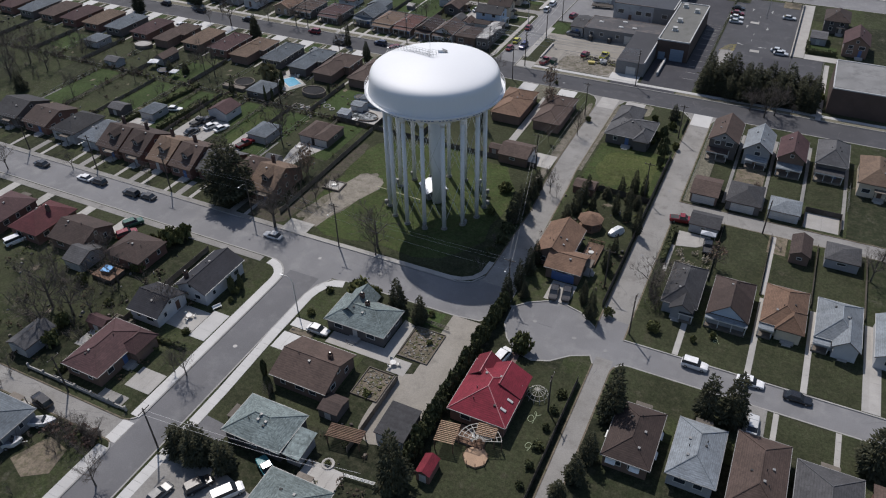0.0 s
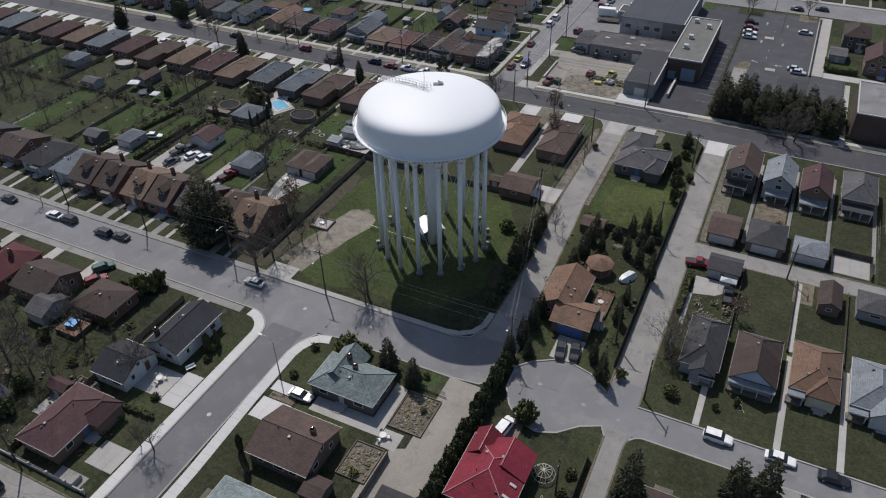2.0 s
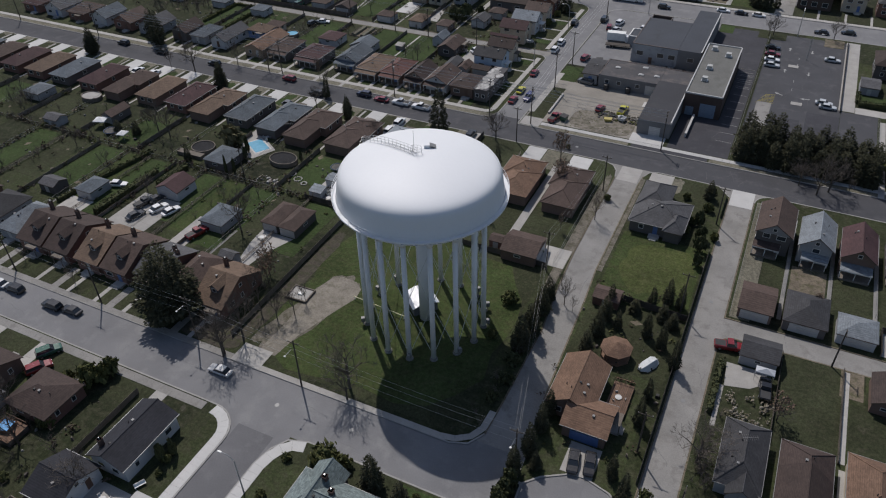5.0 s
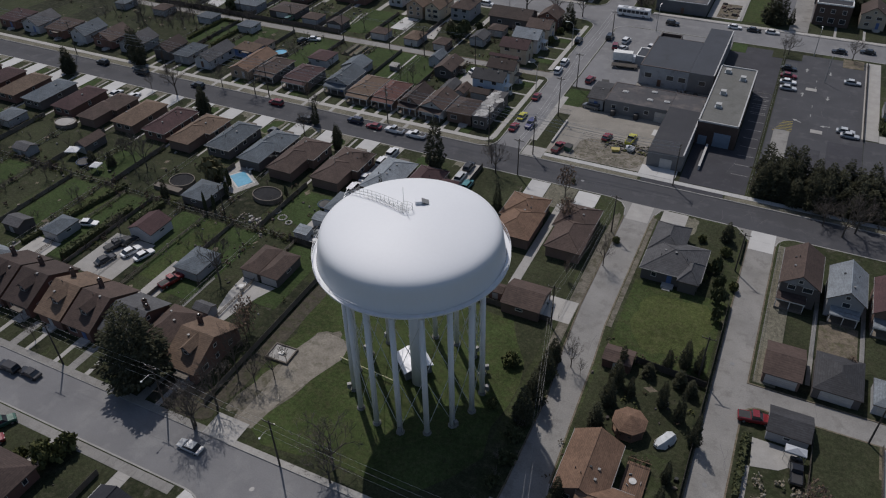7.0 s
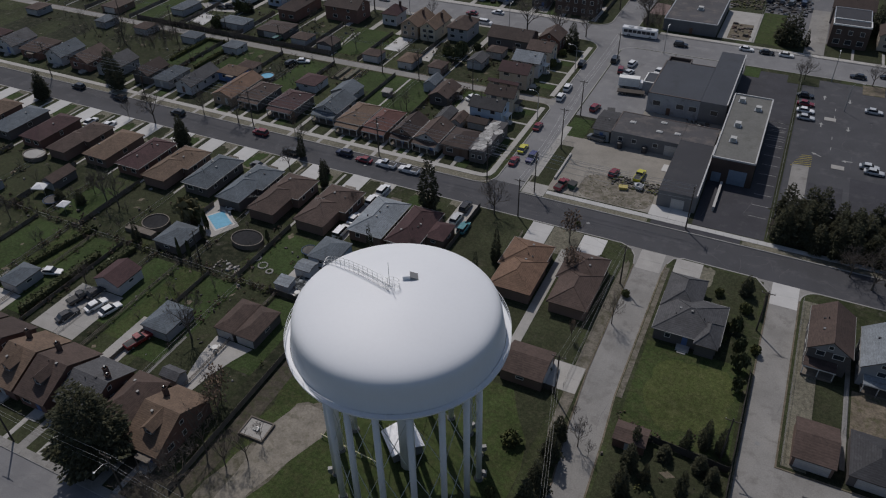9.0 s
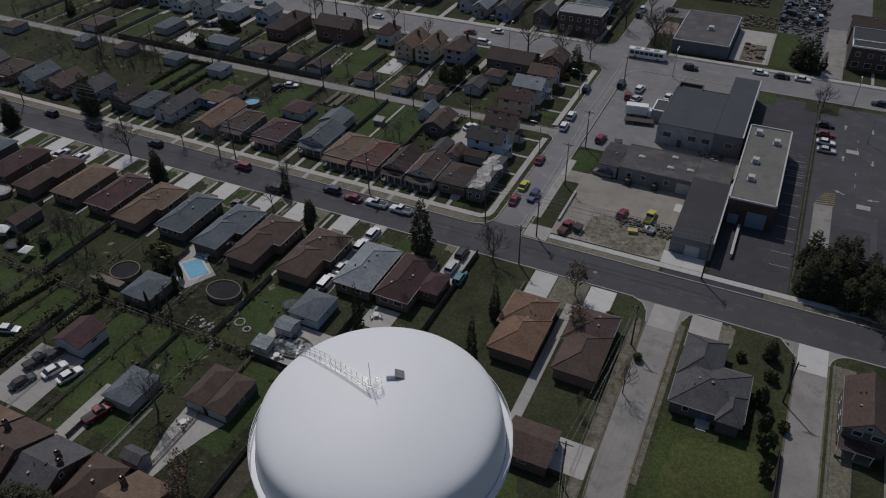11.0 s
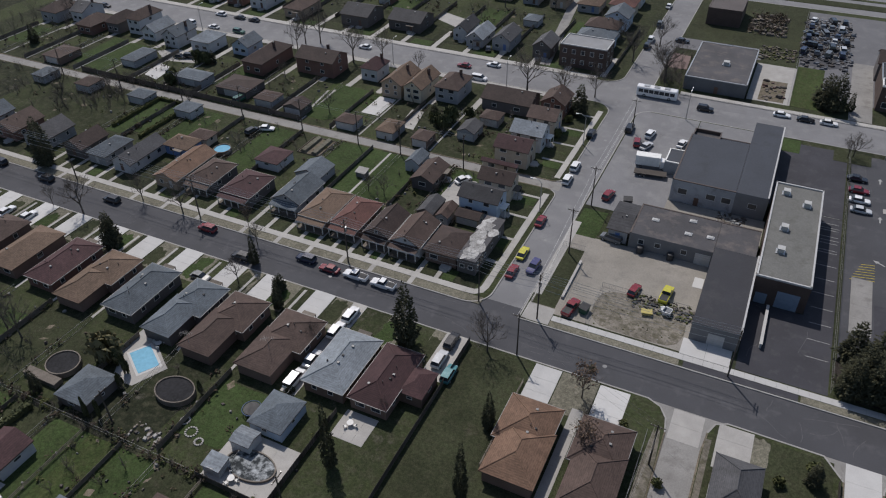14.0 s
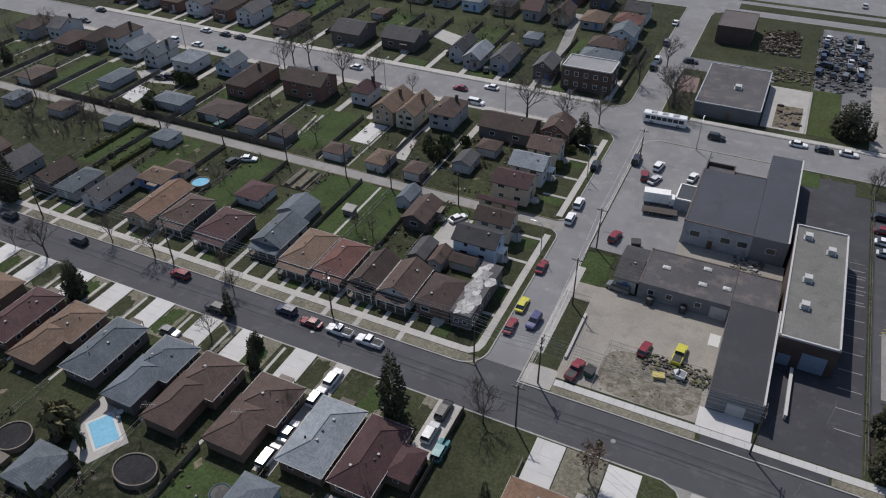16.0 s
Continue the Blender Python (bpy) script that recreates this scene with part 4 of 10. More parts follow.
def blob_form(seed, n, size, radii, leaf, taper=0.0):
    """Leaf clumps through an uneven rounded volume with its base at 0 and unit half-width."""
    rnd = random.Random(seed)
    f = Form()
    off = rnd.random() * 50
    for i in range(n):
        a, u = rnd.random() * 2 * math.pi, rnd.uniform(-1, 1)
        q = math.sqrt(1 - u * u)
        d = Vector((q * math.cos(a), q * math.sin(a), u))
        k = (0.72 + 0.55 * noise.noise(d * 1.7 + Vector((off, 0, 0)))) * (rnd.random() ** 0.25)
        tp = 1 - taper * (u + 1) / 2
        c = Vector((d.x * radii[0] * k * tp, d.y * radii[1] * k * tp, radii[2] * (1 + d.z * min(1.0, k + 0.1))))
        ax = Vector((rnd.uniform(-1, 1), rnd.uniform(-1, 1), rnd.uniform(-1, 1))).normalized()
        s = leaf * rnd.uniform(0.6, 1.3)
        b1 = ax.orthogonal().normalized() * s
        b2 = ax.cross(b1.normalized()) * s * 0.7
        hgt = ax * s * 0.45
        f.solid([tuple(c + b1), tuple(c + b2), tuple(c - b1), tuple(c - b2), tuple(c + hgt)], [(0, 1, 4), (1, 2, 4), (2, 3, 4), (3, 0, 4), (3, 2, 1, 0)])
    return f


def shrub(x, y, r, h=None, mat=None, name="shrub", label="rounded leafy garden shrub on the lawn"):
    h = h or r * 1.6
    mat = mat or SHRUB
    v = int(abs(x * 17 + y * 5)) % 4
    key = ("shrub", v, mat.name)
    if key not in SHARED:
        t = thing(name, 0, 0, 0, 0, label, "shrub")
        part("foliage", blob_form(v + 80, 260, 0.5, (1, 1, 0.5), 0.2), mat, t)
        SHARED[key] = t
        o = t
    else:
        o = copy_thing(SHARED[key], pose(0, 0, 0))
    o.matrix_basis = pose(x, y, TOP - 0.03, 0, 0, (x * 91 + y * 57) % 360)
    o.scale = (r, r, h)
    tagged(o, label)
    return o


def branch(f, rnd, p, d, L, r, depth, twig):
    q = p + d * L
    f.tube(p, q, r, r * 0.62, 5 if depth > 2 else 3, caps=False)
    if depth == 0:
        return
    n = 3 if depth > 1 else 4
    for i in range(n):
        ax = Vector((rnd.uniform(-1, 1), rnd.uniform(-1, 1), rnd.uniform(-0.25, 0.9)))
        nd = (d * 0.75 + ax.normalized() * 0.75).normalized()
        s = p + d * L * rnd.uniform(0.45, 1.0)
        branch(f if depth > 2 else twig, rnd, s, nd, L * rnd.uniform(0.55, 0.82), max(r * 0.52, 0.0015), depth - 1, twig)


def bare_tree(x, y, h=9.0, spread=1.0, buds=False, note="bare deciduous tree with grey spreading limbs in early spring"):
    v = int(abs(x * 11 + y * 3)) % 4
    key = ("bare", v, buds)
    if key not in SHARED:
        rnd = random.Random(v + 300)
        t = thing("bare_tree", 0, 0, 0, 0, note, "tree")
        f, g = Form(), Form()
        f.tube((0, 0, -0.02), (0, 0, 0.25), 0.021, 0.015, 7)
        for i in range(5):
            a = 2 * math.pi * (i + rnd.random() * 0.6) / 5
            d = Vector((math.cos(a) * 0.75, math.sin(a) * 0.75, rnd.uniform(0.7, 1.3))).normalized()
            branch(f, rnd, Vector((0, 0, rnd.uniform(0.18, 0.3))), d, 0.27, 0.009, 4, g)
        branch(f, rnd, Vector((0, 0, 0.25)), Vector((0.05, 0.02, 1)).normalized(), 0.29, 0.011, 4, g)
        part("trunk", f, BARK, t)
        part("twig_crown", g, TWIG, t)
        if buds:
            part("blossom", blob_form(v + 140, 200, 0.5, (0.42, 0.42, 0.33), 0.035), BUDS, t, at=pose(0, 0, 0.3))
        SHARED[key] = t
        o = t
    else:
        o = copy_thing(SHARED[key], pose(0, 0, 0))
    o.matrix_basis = pose(x, y, TOP - 0.05, 0, 0, (x * 53 + y * 29) % 360)
    o.scale = (h * spread, h * spread, h)
    return o


def hedge(x0, y0, x1, y1, h=1.6, w=1.0, mat=None, label="clipped dark green hedge along the lot line"):
    """A hedge along a line, of many leaf clumps."""
    mat = mat or CEDAR
    rnd = random.Random(int(x0 * 31 + y0 * 17))
    L = math.hypot(x1 - x0, y1 - y0)
    t = thing("hedge", (x0 + x1) / 2, (y0 + y1) / 2, TOP, math.degrees(math.atan2(y1 - y0, x1 - x0)), label, "hedge")
    f = Form()
    for i in range(int(L * 34 * max(1, h / 2))):
        c = Vector((rnd.uniform(-L / 2, L / 2), rnd.uniform(-1, 1) * w / 2, rnd.random() ** 0.6 * h * (0.9 + 0.12 * math.sin(i))))
        ax = Vector((rnd.uniform(-1, 1), rnd.uniform(-1, 1), rnd.uniform(-0.3, 1))).normalized()
        s = rnd.uniform(0.14, 0.3)
        b1 = ax.orthogonal().normalized() * s
        b2 = ax.cross(b1.normalized()) * s
        f.solid([tuple(c + b1), tuple(c + b2), tuple(c - b1), tuple(c - b2), tuple(c + ax * s * 0.6)], [(0, 1, 4), (1, 2, 4), (2, 3, 4), (3, 0, 4)])
    part("foliage", f, mat, t)
    g = Form()
    g.box(-L / 2 + 0.1, L / 2 - 0.1, -w * 0.3, w * 0.3, 0, h * 0.72)
    part("core", g, mat, t)
    return t


# ---- fences ----
def fence(pts, h=1.6, mat=None, style="board", label=""):
    """A fence along a line of points: posts, and between them boards or wire with rails."""
    mat = mat or WOOD_GREY
    word = {"board": "close-boarded weathered wooden fence", "wire": "grey chain-link fence on steel posts", "rail": "low wooden rail fence"}[style]
    t = thing("fence", pts[0][0], pts[0][1], TOP, 0, label or word + " along a lot line", "fence")
    ox, oy = pts[0]
    step = 4.5
    for (x0, y0), (x1, y1) in zip(pts, pts[1:]):
        L = math.hypot(x1 - x0, y1 - y0)
        n = max(1, round(L / (step * (2 if L > 30 else 1))))
        ang = math.degrees(math.atan2(y1 - y0, x1 - x0))
        seg = L / n
        pm = shared(("post", h, style), lambda: post_mesh(h, style))
        key = ("panel", style, h, round(seg, 1), mat.name)
        pn = shared(key, lambda: panel_mesh(round(seg, 1), h, style, mat))
        for i in range(n):
            u = i / n
            m = pose(x0 - ox + (x1 - x0) * u, y0 - oy + (y1 - y0) * u, 0, 0, 0, ang)
            if y0 < 125 or i % 4 == 0:
                part("post", pm, None, t, at=m)
            part("panel", pn, None, t, at=m)
    return t


def post_mesh(h, style):
    f = Form()
    if style == "wire":
        f.tube((0, 0, -0.1), (0, 0, h + 0.08), 0.035, 0.035, 6)
        return mesh_of("post", f, [METAL])
    f.box(-0.06, 0.06, -0.06, 0.06, -0.1, h + 0.1)
    return mesh_of("post", f, [WOOD_GREY])


def panel_mesh(L, h, style, mat):
    """One fence bay as a single connected piece: overlapping boards, or rails and wires."""
    f = Form()
    if style == "board":
        n = max(3, int(L / 0.3))
        line = []
        for i in range(n):
            d = 0.03 * (i % 2)
            line += [(L * i / n, d, h - 0.05 * (i % 3 == 0)), (L * (i + 1) / n - 0.01, d, h - 0.05 * (i % 3 == 0))]
        for off, flip in ((-0.03, False), (0.0, True)):
            k = len(f.v)
            f.v += [(x, y + off, z) for x, y, z in line] + [(x, y + off, 0.04) for x, y, z in line]
            m = len(line)
            for i in range(m - 1):
                q = (k + m + i, k + m + i + 1, k + i + 1, k + i)
                f.f.append(q[::-1] if flip else q)
                f.m.append(0)
        for i in range(len(line) - 1):
            m = 2 * len(line)
            f.f.append((i, i + 1, m + i + 1, m + i))
            f.m.append(0)
        return mesh_of("panel", f, [mat])
    bars = (0.3, 0.6, 0.9) if style == "rail" else (0.04, 0.97)
    t = 0.06 if style == "rail" else 0.03
    n = 2 if style == "rail" else max(4, int(L / 0.35))
    wire = 0.05 if style == "rail" else 0.012
    xs = []
    for i in range(n + 1):
        x = L * i / n
        xs += [max(0, x - wire), min(L, x + wire)] if 0 < i < n else [x]
    for b in bars:
        for x in xs:
            for y, z in ((-t / 2, -t), (t / 2, -t), (t / 2, t), (-t / 2, t)):
                f.v.append((x, y, h * b + z))
    m = len(xs)
    for r in range(len(bars)):
        for i in range(m - 1):
            k = (r * m + i) * 4
            for c in range(4):
                e = (c + 1) % 4
                f.f.append((k + c, k + e, k + 4 + e, k + 4 + c))
                f.m.append(0)
            if r + 1 < len(bars) and i % 2 == 1:
                u = ((r + 1) * m + i) * 4
                f.f += [(k + 3, k + 7, u + 4, u), (k + 6, k + 2, u + 1, u + 5)]
                f.m += [0, 0]
    return mesh_of("panel", f, [mat if style == "rail" else VENT])


# ---- vehicles ----
CAR_COLOURS = {"white": (0.75, 0.75, 0.75), "black": (0.012, 0.012, 0.014), "grey": (0.12, 0.125, 0.13), "silver": (0.5, 0.51, 0.52), "red": (0.2, 0.018, 0.024), "blue": (0.03, 0.05, 0.2),
               "yellow": (0.5, 0.46, 0.05), "green": (0.03, 0.1, 0.07), "dark_blue": (0.012, 0.018, 0.05), "teal": (0.05, 0.2, 0.22), "purple": (0.05, 0.052, 0.15)}


def car_body(L, W, H, style, f):
    """Body shell from sections along its length: (x, floor, belt height, half-width)."""
    a = W / 2
    hood = H * (0.58 if style in ("sedan", "hatch") else 0.62)
    prof = [(-L / 2, 0.42, hood * 0.86, a * 0.86), (-L / 2 + 0.12, 0.26, hood * 0.97, a * 0.95), (-L * 0.3, 0.2, hood, a), (0, 0.19, hood, a), (L * 0.22, 0.2, hood * 0.99, a), (L / 2 - 0.4, 0.22, hood * 0.9, a * 0.96), (L / 2 - 0.08, 0.28, hood * 0.78, a * 0.88), (L / 2, 0.42, hood * 0.66, a * 0.78)]
    rings = []
    for x, z0, z1, b in prof:
        rings.append([(x, -b * 0.9, z0), (x, -b, z0 + 0.2), (x, -b, z1 - 0.12), (x, -b * 0.9, z1), (x, b * 0.9, z1), (x, b, z1 - 0.12), (x, b, z0 + 0.2), (x, b * 0.9, z0)])
    skin(f, rings)
    return hood


def skin(f, rings, m=0):
    n = len(rings[0])
    k = len(f.v)
    for r in rings:
        f.v.extend(r)
    for s in range(len(rings) - 1):
        for i in range(n):
            j = (i + 1) % n
            f.f.append((k + s * n + i, k + (s + 1) * n + i, k + (s + 1) * n + j, k + s * n + j))
            f.m.append(m)
    f.f.append(tuple(k + i for i in range(n)))
    f.m.append(m)
    f.f.append(tuple(k + (len(rings) - 1) * n + n - 1 - i for i in range(n)))
    f.m.append(m)


def car(x, y, heading=0.0, style="sedan", colour="white", z=0.02):
    """A parked vehicle; heading in degrees, 0 looks along +x."""
    key = ("car", style, colour)
    if key in SHARED:
        return copy_thing(SHARED[key], pose(x, y, z, 0, 0, heading))
    L, W, H = {"sedan": (4.75, 1.82, 1.45), "hatch": (4.2, 1.75, 1.5), "suv": (4.7, 1.88, 1.75), "van": (5.1, 1.98, 1.85), "pickup": (5.6, 1.98, 1.85)}[style]
    word = {"sedan": "four-door saloon car", "hatch": "compact hatchback car", "suv": "tall family estate car", "van": "boxy passenger van", "pickup": "pickup truck with an open bed"}[style]
    t = thing("pickup_truck" if style == "pickup" else "van" if style == "van" else "car", x, y, z, heading, f"{colour.replace('_', ' ')} {word} parked on the hard surface", "van" if style == "van" else "truck" if style == "pickup" else "car")
    paint = plain("car_paint_" + colour, CAR_COLOURS[colour], 0.25, 0.0, 0.6)
    f = Form()
    hood = car_body(L, W, H, style, f)
    part("body", f, paint, t, smooth=False)
    # cabin glass and roof
    x0, x1, y0, y1 = {"sedan": (-L * 0.4, L * 0.22, -L * 0.26, L * 0.06), "hatch": (-L * 0.47, L * 0.24, -L * 0.38, L * 0.07), "suv": (-L * 0.48, L * 0.22, -L * 0.42, L * 0.08), "van": (-L * 0.49, L * 0.3, -L * 0.46, L * 0.14), "pickup": (-L * 0.12, L * 0.22, -L * 0.09, L * 0.09)}[style]
    a = W / 2
    f = Form()
    skin(f, [[(x0, -a * 0.9, hood - 0.03), (y0, -a * 0.76, H - 0.05), (y0, a * 0.76, H - 0.05), (x0, a * 0.9, hood - 0.03)], [(x1, -a * 0.9, hood - 0.03), (y1, -a * 0.76, H - 0.05), (y1, a * 0.76, H - 0.05), (x1, a * 0.9, hood - 0.03)]])
    part("glazing", f, GLASS, t)
    f = Form()
    f.box(y0 - 0.04, y1 + 0.04, -a * 0.78, a * 0.78, H - 0.07, H)
    part("roof", f, paint, t)
    if style == "pickup":
        f = Form()
        f.box(-L / 2 + 0.15, -L * 0.14, -a * 0.78, a * 0.78, hood - 0.02, hood + 0.015)
        part("bed", f, BLACK, t)
    wheel = shared("wheel", lambda: wheel_mesh())
    for wx in (-L * 0.31, L * 0.31):
        for s in (-1, 1):
            part("wheel", wheel, None, t, at=pose(wx, s * (a - 0.1), 0.33, 0, 0, 0 if s > 0 else 180))
    for s in (-1, 1) if y < 225 else ():
        f = Form()
        f.box(L / 2 - 0.14, L / 2 - 0.02, s * a * 0.6 - 0.18, s * a * 0.6 + 0.18, hood * 0.62, hood * 0.76)
        part("headlight", f, TRIM, t)
    SHARED[key] = t
    return t


def wheel_mesh():
    f = Form()
    f.tube((0, -0.11, 0), (0, 0.11, 0), 0.33, 0.33, 14)
    f.tube((0, 0.1, 0), (0, 0.125, 0), 0.2, 0.18, 10, 1)
    return mesh_of("wheel", f, [BLACK, METAL])


# ================= structure =================
sheet("ground", -2500, 2500, -2500, 2500, -0.32, GRASS, "grassy ground that runs on to the horizon")
sheet("road", -700, 500, -260, 109.3, 0.0, ASPHALT_PALE, "sun-bleached grey asphalt of the residential streets", "road")
sheet("road", -700, 500, 109.3, 203.6, 0.0, LANE, "pale concrete back lanes between the lots", "road")
sheet("road", -700, 500, 203.6, 216.4, 0.0, ASPHALT, "dark smooth asphalt of the cross street", "road")
sheet("road", -700, 500, 216.4, 470.0, 0.0, ASPHALT_PALE, "bleached grey asphalt of the wide avenue and side street", "road")

block(rrect(-400, -84.2, 49.6, 97.4, 0, 3, 6, 0))
block(rrect(-400, -84.2, -200, 45.4, 0, 0, 2, 0))
block([(-77.0, -200), (-17.4, -200), (-17.4, 96.2), (-18.4, 98.2), (-21.9, 96.5), (-25, 93.6), (-28, 92.4), (-31.4, 93.2), (-34.2, 96), (-36, 99.4), (-36.3, 104.6), (-37.6, 104.6), (-38.4, 100.6), (-41, 98.0), (-46, 97.4),
       (-71, 97.4), (-74.5, 96.3), (-76.2, 93.6), (-77.0, 90.0)])
block(rrect(-14.2, 400, -200, 98.4, 0, 0, 0, 3))
block(rrect(-14.0, 400, 104.4, 151.2, 0, 0, 0, 3))
block(rrect(-14.0, 400, 156.2, 203.4, 0, 0, 0, 4))
block([(-400, 106.6), (-50, 106.9), (-47, 108), (-45.2, 111), (-45, 118), (-44.9, 139), (-46.0, 150), (-46.7, 164), (-46.7, 197.5), (-47.2, 200.6), (-48.6, 202.8), (-51, 203.9), (-400, 204.3)])
block([(-37.6, 104.6), (-36.3, 104.6), (-34, 107), (-29, 110), (-23.6, 108.5), (-19.6, 105.2), (-19.4, 199.5), (-22.5, 203.6), (-37.6, 203.8), (-39.6, 202.8), (-40.5, 200.4), (-40.9, 196), (-40.9, 160), (-40.2, 150), (-39.6, 135), (-39.0, 122), (-37.8, 113)])
block(rrect(-400, -86.4, 213.6, 260.6, 0, 5, 3, 0))
block(rrect(-400, -86.4, 264.2, 311.8, 0, 3, 6, 0))
block(rrect(-79.2, 400, 213.4, 311.8, 0, 0, 4, 5))
block(rrect(-400, -88.0, 326.4, 420, 0, 6, 0, 0))
block(rrect(-78.6, 400, 326.4, 420, 0, 0, 0, 6))
block(rrect(-700, -404, -200, 420))
sheet("ground", -700, 500, 436.0, 900.0, 0.1, GRASS, "far lots beyond the last street")
patch("road", -400, -86.4, 260.6, 264.2, LANE, 0.01, "narrow concrete lane between back gardens", "road", z=0.0)
patch("road", -400, -84.2, 45.4, 49.6, LANE, 0.01, "narrow concrete lane between back gardens", "road", z=0.0)
patch("road", -84.2, -77.0, -200, 95.6, ASPHALT_MID, 0.006, "darker smooth asphalt of the side street", "road", z=0.0)
patch("road", -14.2, 300, 151.2, 156.2, LANE, 0.01, "concrete back lane", "road", z=0.0)
patch("road", -17.4, -14.2, -200, 98.4, LANE, 0.01, "concrete back lane", "road", z=0.0)

# pavements
patch("pavement", -300, -90, 106.95, 108.3, LANE, 0.045, "pale concrete pavement beside the kerb", "pavement", 140)
patch("pavement", -300, -92, 95.2, 96.9, LANE, 0.045, "pale concrete pavement beside the kerb", "pavement", 140)
walkway([(-85.45, 51), (-85.45, 91.4)] + [(-90.2 + 4.75 * math.cos(radians(a)), 91.4 + 4.75 * math.sin(radians(a))) for a in (15, 30, 45, 60, 75, 90)], 1.9, CONCRETE_NEW, step=1.45)
patch("pavement", -86.7, -84.5, -60, 44, CONCRETE_NEW, 0.045, "wide pale concrete pavement beside the kerb", "pavement", 60)
walkway([(-75.2, -60), (-75.2, 62), (-75.75, 78), (-75.75, 90), (-75.3, 92.2), (-74.4, 94.2), (-73.1, 95.5), (-71, 96.1)], 2.0, CONCRETE_NEW)
walkway([(-90, 107.4), (-52, 107.6), (-49.4, 108.1), (-47.2, 109.6), (-46.0, 112.0), (-45.8, 116)], 1.2, CONCRETE, "pale concrete pavement round the tower lot")
patch("pavement", -300, -92, 216.2, 217.8, CONCRETE, 0.045, "pale concrete pavement north of the cross street", "pavement", 130)
patch("verge", -300, -92, 213.95, 216.1, DRY, 0.02, "dry grass verge between kerb and pavement", "verge")
patch("pavement", -73, 200, 215.4, 216.9, CONCRETE_NEW, 0.045, "new pale concrete pavement", "pavement", 150)
patch("verge", -92, -87.6, 213.95, 216.1, DRY, 0.02, "dry bare verge at the street corner", "verge")
walkway([(-92, 217.0), (-90.2, 217.1), (-89.0, 218.0), (-88.65, 219.6), (-88.65, 222.4)], 1.6, CONCRETE, "pale concrete pavement turning the street corner")
patch("verge", -73, -48, 213.75, 215.3, DRY, 0.02, "dry grass verge between kerb and pavement", "verge")
patch("verge", -27, 200, 213.75, 215.3, DRY, 0.02, "dry grass verge between kerb and pavement", "verge")
patch("pavement", -300, -96, 308.8, 311.3, CONCRETE, 0.045, "pale concrete pavement along the avenue", "pavement", 120)
patch("pavement", -300, -96, 326.8, 329.2, CONCRETE, 0.045, "pale concrete pavement along the avenue", "pavement", 120)
patch("pavement", -70, 200, 326.8, 328.6, CONCRETE, 0.045, "pale concrete pavement along the avenue", "pavement", 120)
patch("pavement", -89.4, -87.9, 222, 258, CONCRETE, 0.045, "pale concrete pavement along the side street", "pavement", 26)
patch("pavement", -89.4, -87.9, 266, 306, CONCRETE, 0.045, "pale concrete pavement along the side street", "pavement", 28)
patch("pavement", -79.0, -77.2, 222, 250, CONCRETE, 0.045, "pale concrete pavement along the side street", "pavement", 18)

water_tower(-66.9, 132.3)

# ================= houses =================
# south of the first street, west of the side street
house(-162, -152.6, 77.5, 89.5, 3.0, 2.2, "hip", "maroon", "red_brick")
house(-149.8, -140.5, 78.5, 90.5, 3.0, 2.6, "hip", "crimson", "red_brick", chim=[(1.5, 1)])
house(-138.2, -127.8, 79.5, 89.5, 3.0, 2.2, "gable_x", "dark_brown", "brown_brick")
garage(-129.4, -124.0, 75.5, 82.5, 2.6, 1.4, "gable_x", "grey", "grey")
house(-122.3, -112.2, 80.5, 89.5, 3.0, 2.0, "hip", "dark_brown", "red_brick", note=" beside shrubs")
house(-100.2, -92.2, 78.3, 91.0, 3.4, 2.0, "gable_y", "navy", "white", near=True, front="e", chim=[(-2.2, -4.2)], porch=False)
house(-104.4, -96.6, 69.2, 78.1, 2.9, 2.0, "gable_x", "navy", "white", near=True, front="e", vents=1, porch=False)
house(-104.2, -95.2, 53.0, 66.3, 3.0, 2.0, "hip", "maroon", "brown_brick", near=True, front="e", wings=((2.0, 6.5, 0.6, 6.6, 3.0, 1.6, "hip"),))
garage(-118.6, -113.4, 52.7, 60.0, 2.5, 1.2, "gable_y", "grey", "grey")
shed(-109.8, -105.2, 63.6, 66.4, 2.0, 0.8, "gable_x", "maroon", "red_brick")
house(-110.5, -99.4, 33.0, 43.6, 3.0, 1.9, "hip", "blue_grey", "grey", near=True)
# between the side street and the gravel drive
house(-67.2, -54.0, 83.1, 91.5, 3.0, 2.2, "hip", "teal", "dark", near=True, front="s", vents=4, chim=((-1.8, 2.6), (0.4, 0.9)), wings=((-5.4, 0.4, -1.8, 6.0, 3.05, 2.4, "gable_y"),))
poly_patch("paving", [(-65.4, 80.2), (-51.2, 80.2), (-51.4, 82.6), (-51.6, 91.2), (-54.2, 92.0), (-54.2, 83.4), (-65.4, 83.4)], CONCRETE, 0.03, "grey concrete paving round the back of a house", "paving")
house(-68.2, -56.4, 66.8, 77.4, 3.0, 2.1, "gable_x", "brown", "brown_brick", near=True, front="w", chim=[(3.0, 1.5)], vents=2)
house(-68.0, -56.4, 53.4, 62.0, 3.0, 2.0, "hip", "teal", "dark", near=True, front="w", vents=7)
house(-56.3, -53.0, 53.9, 59.5, 2.6, 0.5, "shed", "teal", "grey", vents=0, porch=False, front="e", rich=False)
house(-56, -44.5, 39.5, 51.2, 3.0, 2.0, "hip", "teal", "grey", near=True)
garage(-45.2, -39.6, 64.0, 70.8, 2.5, 0.6, "shed", "charcoal", "grey")
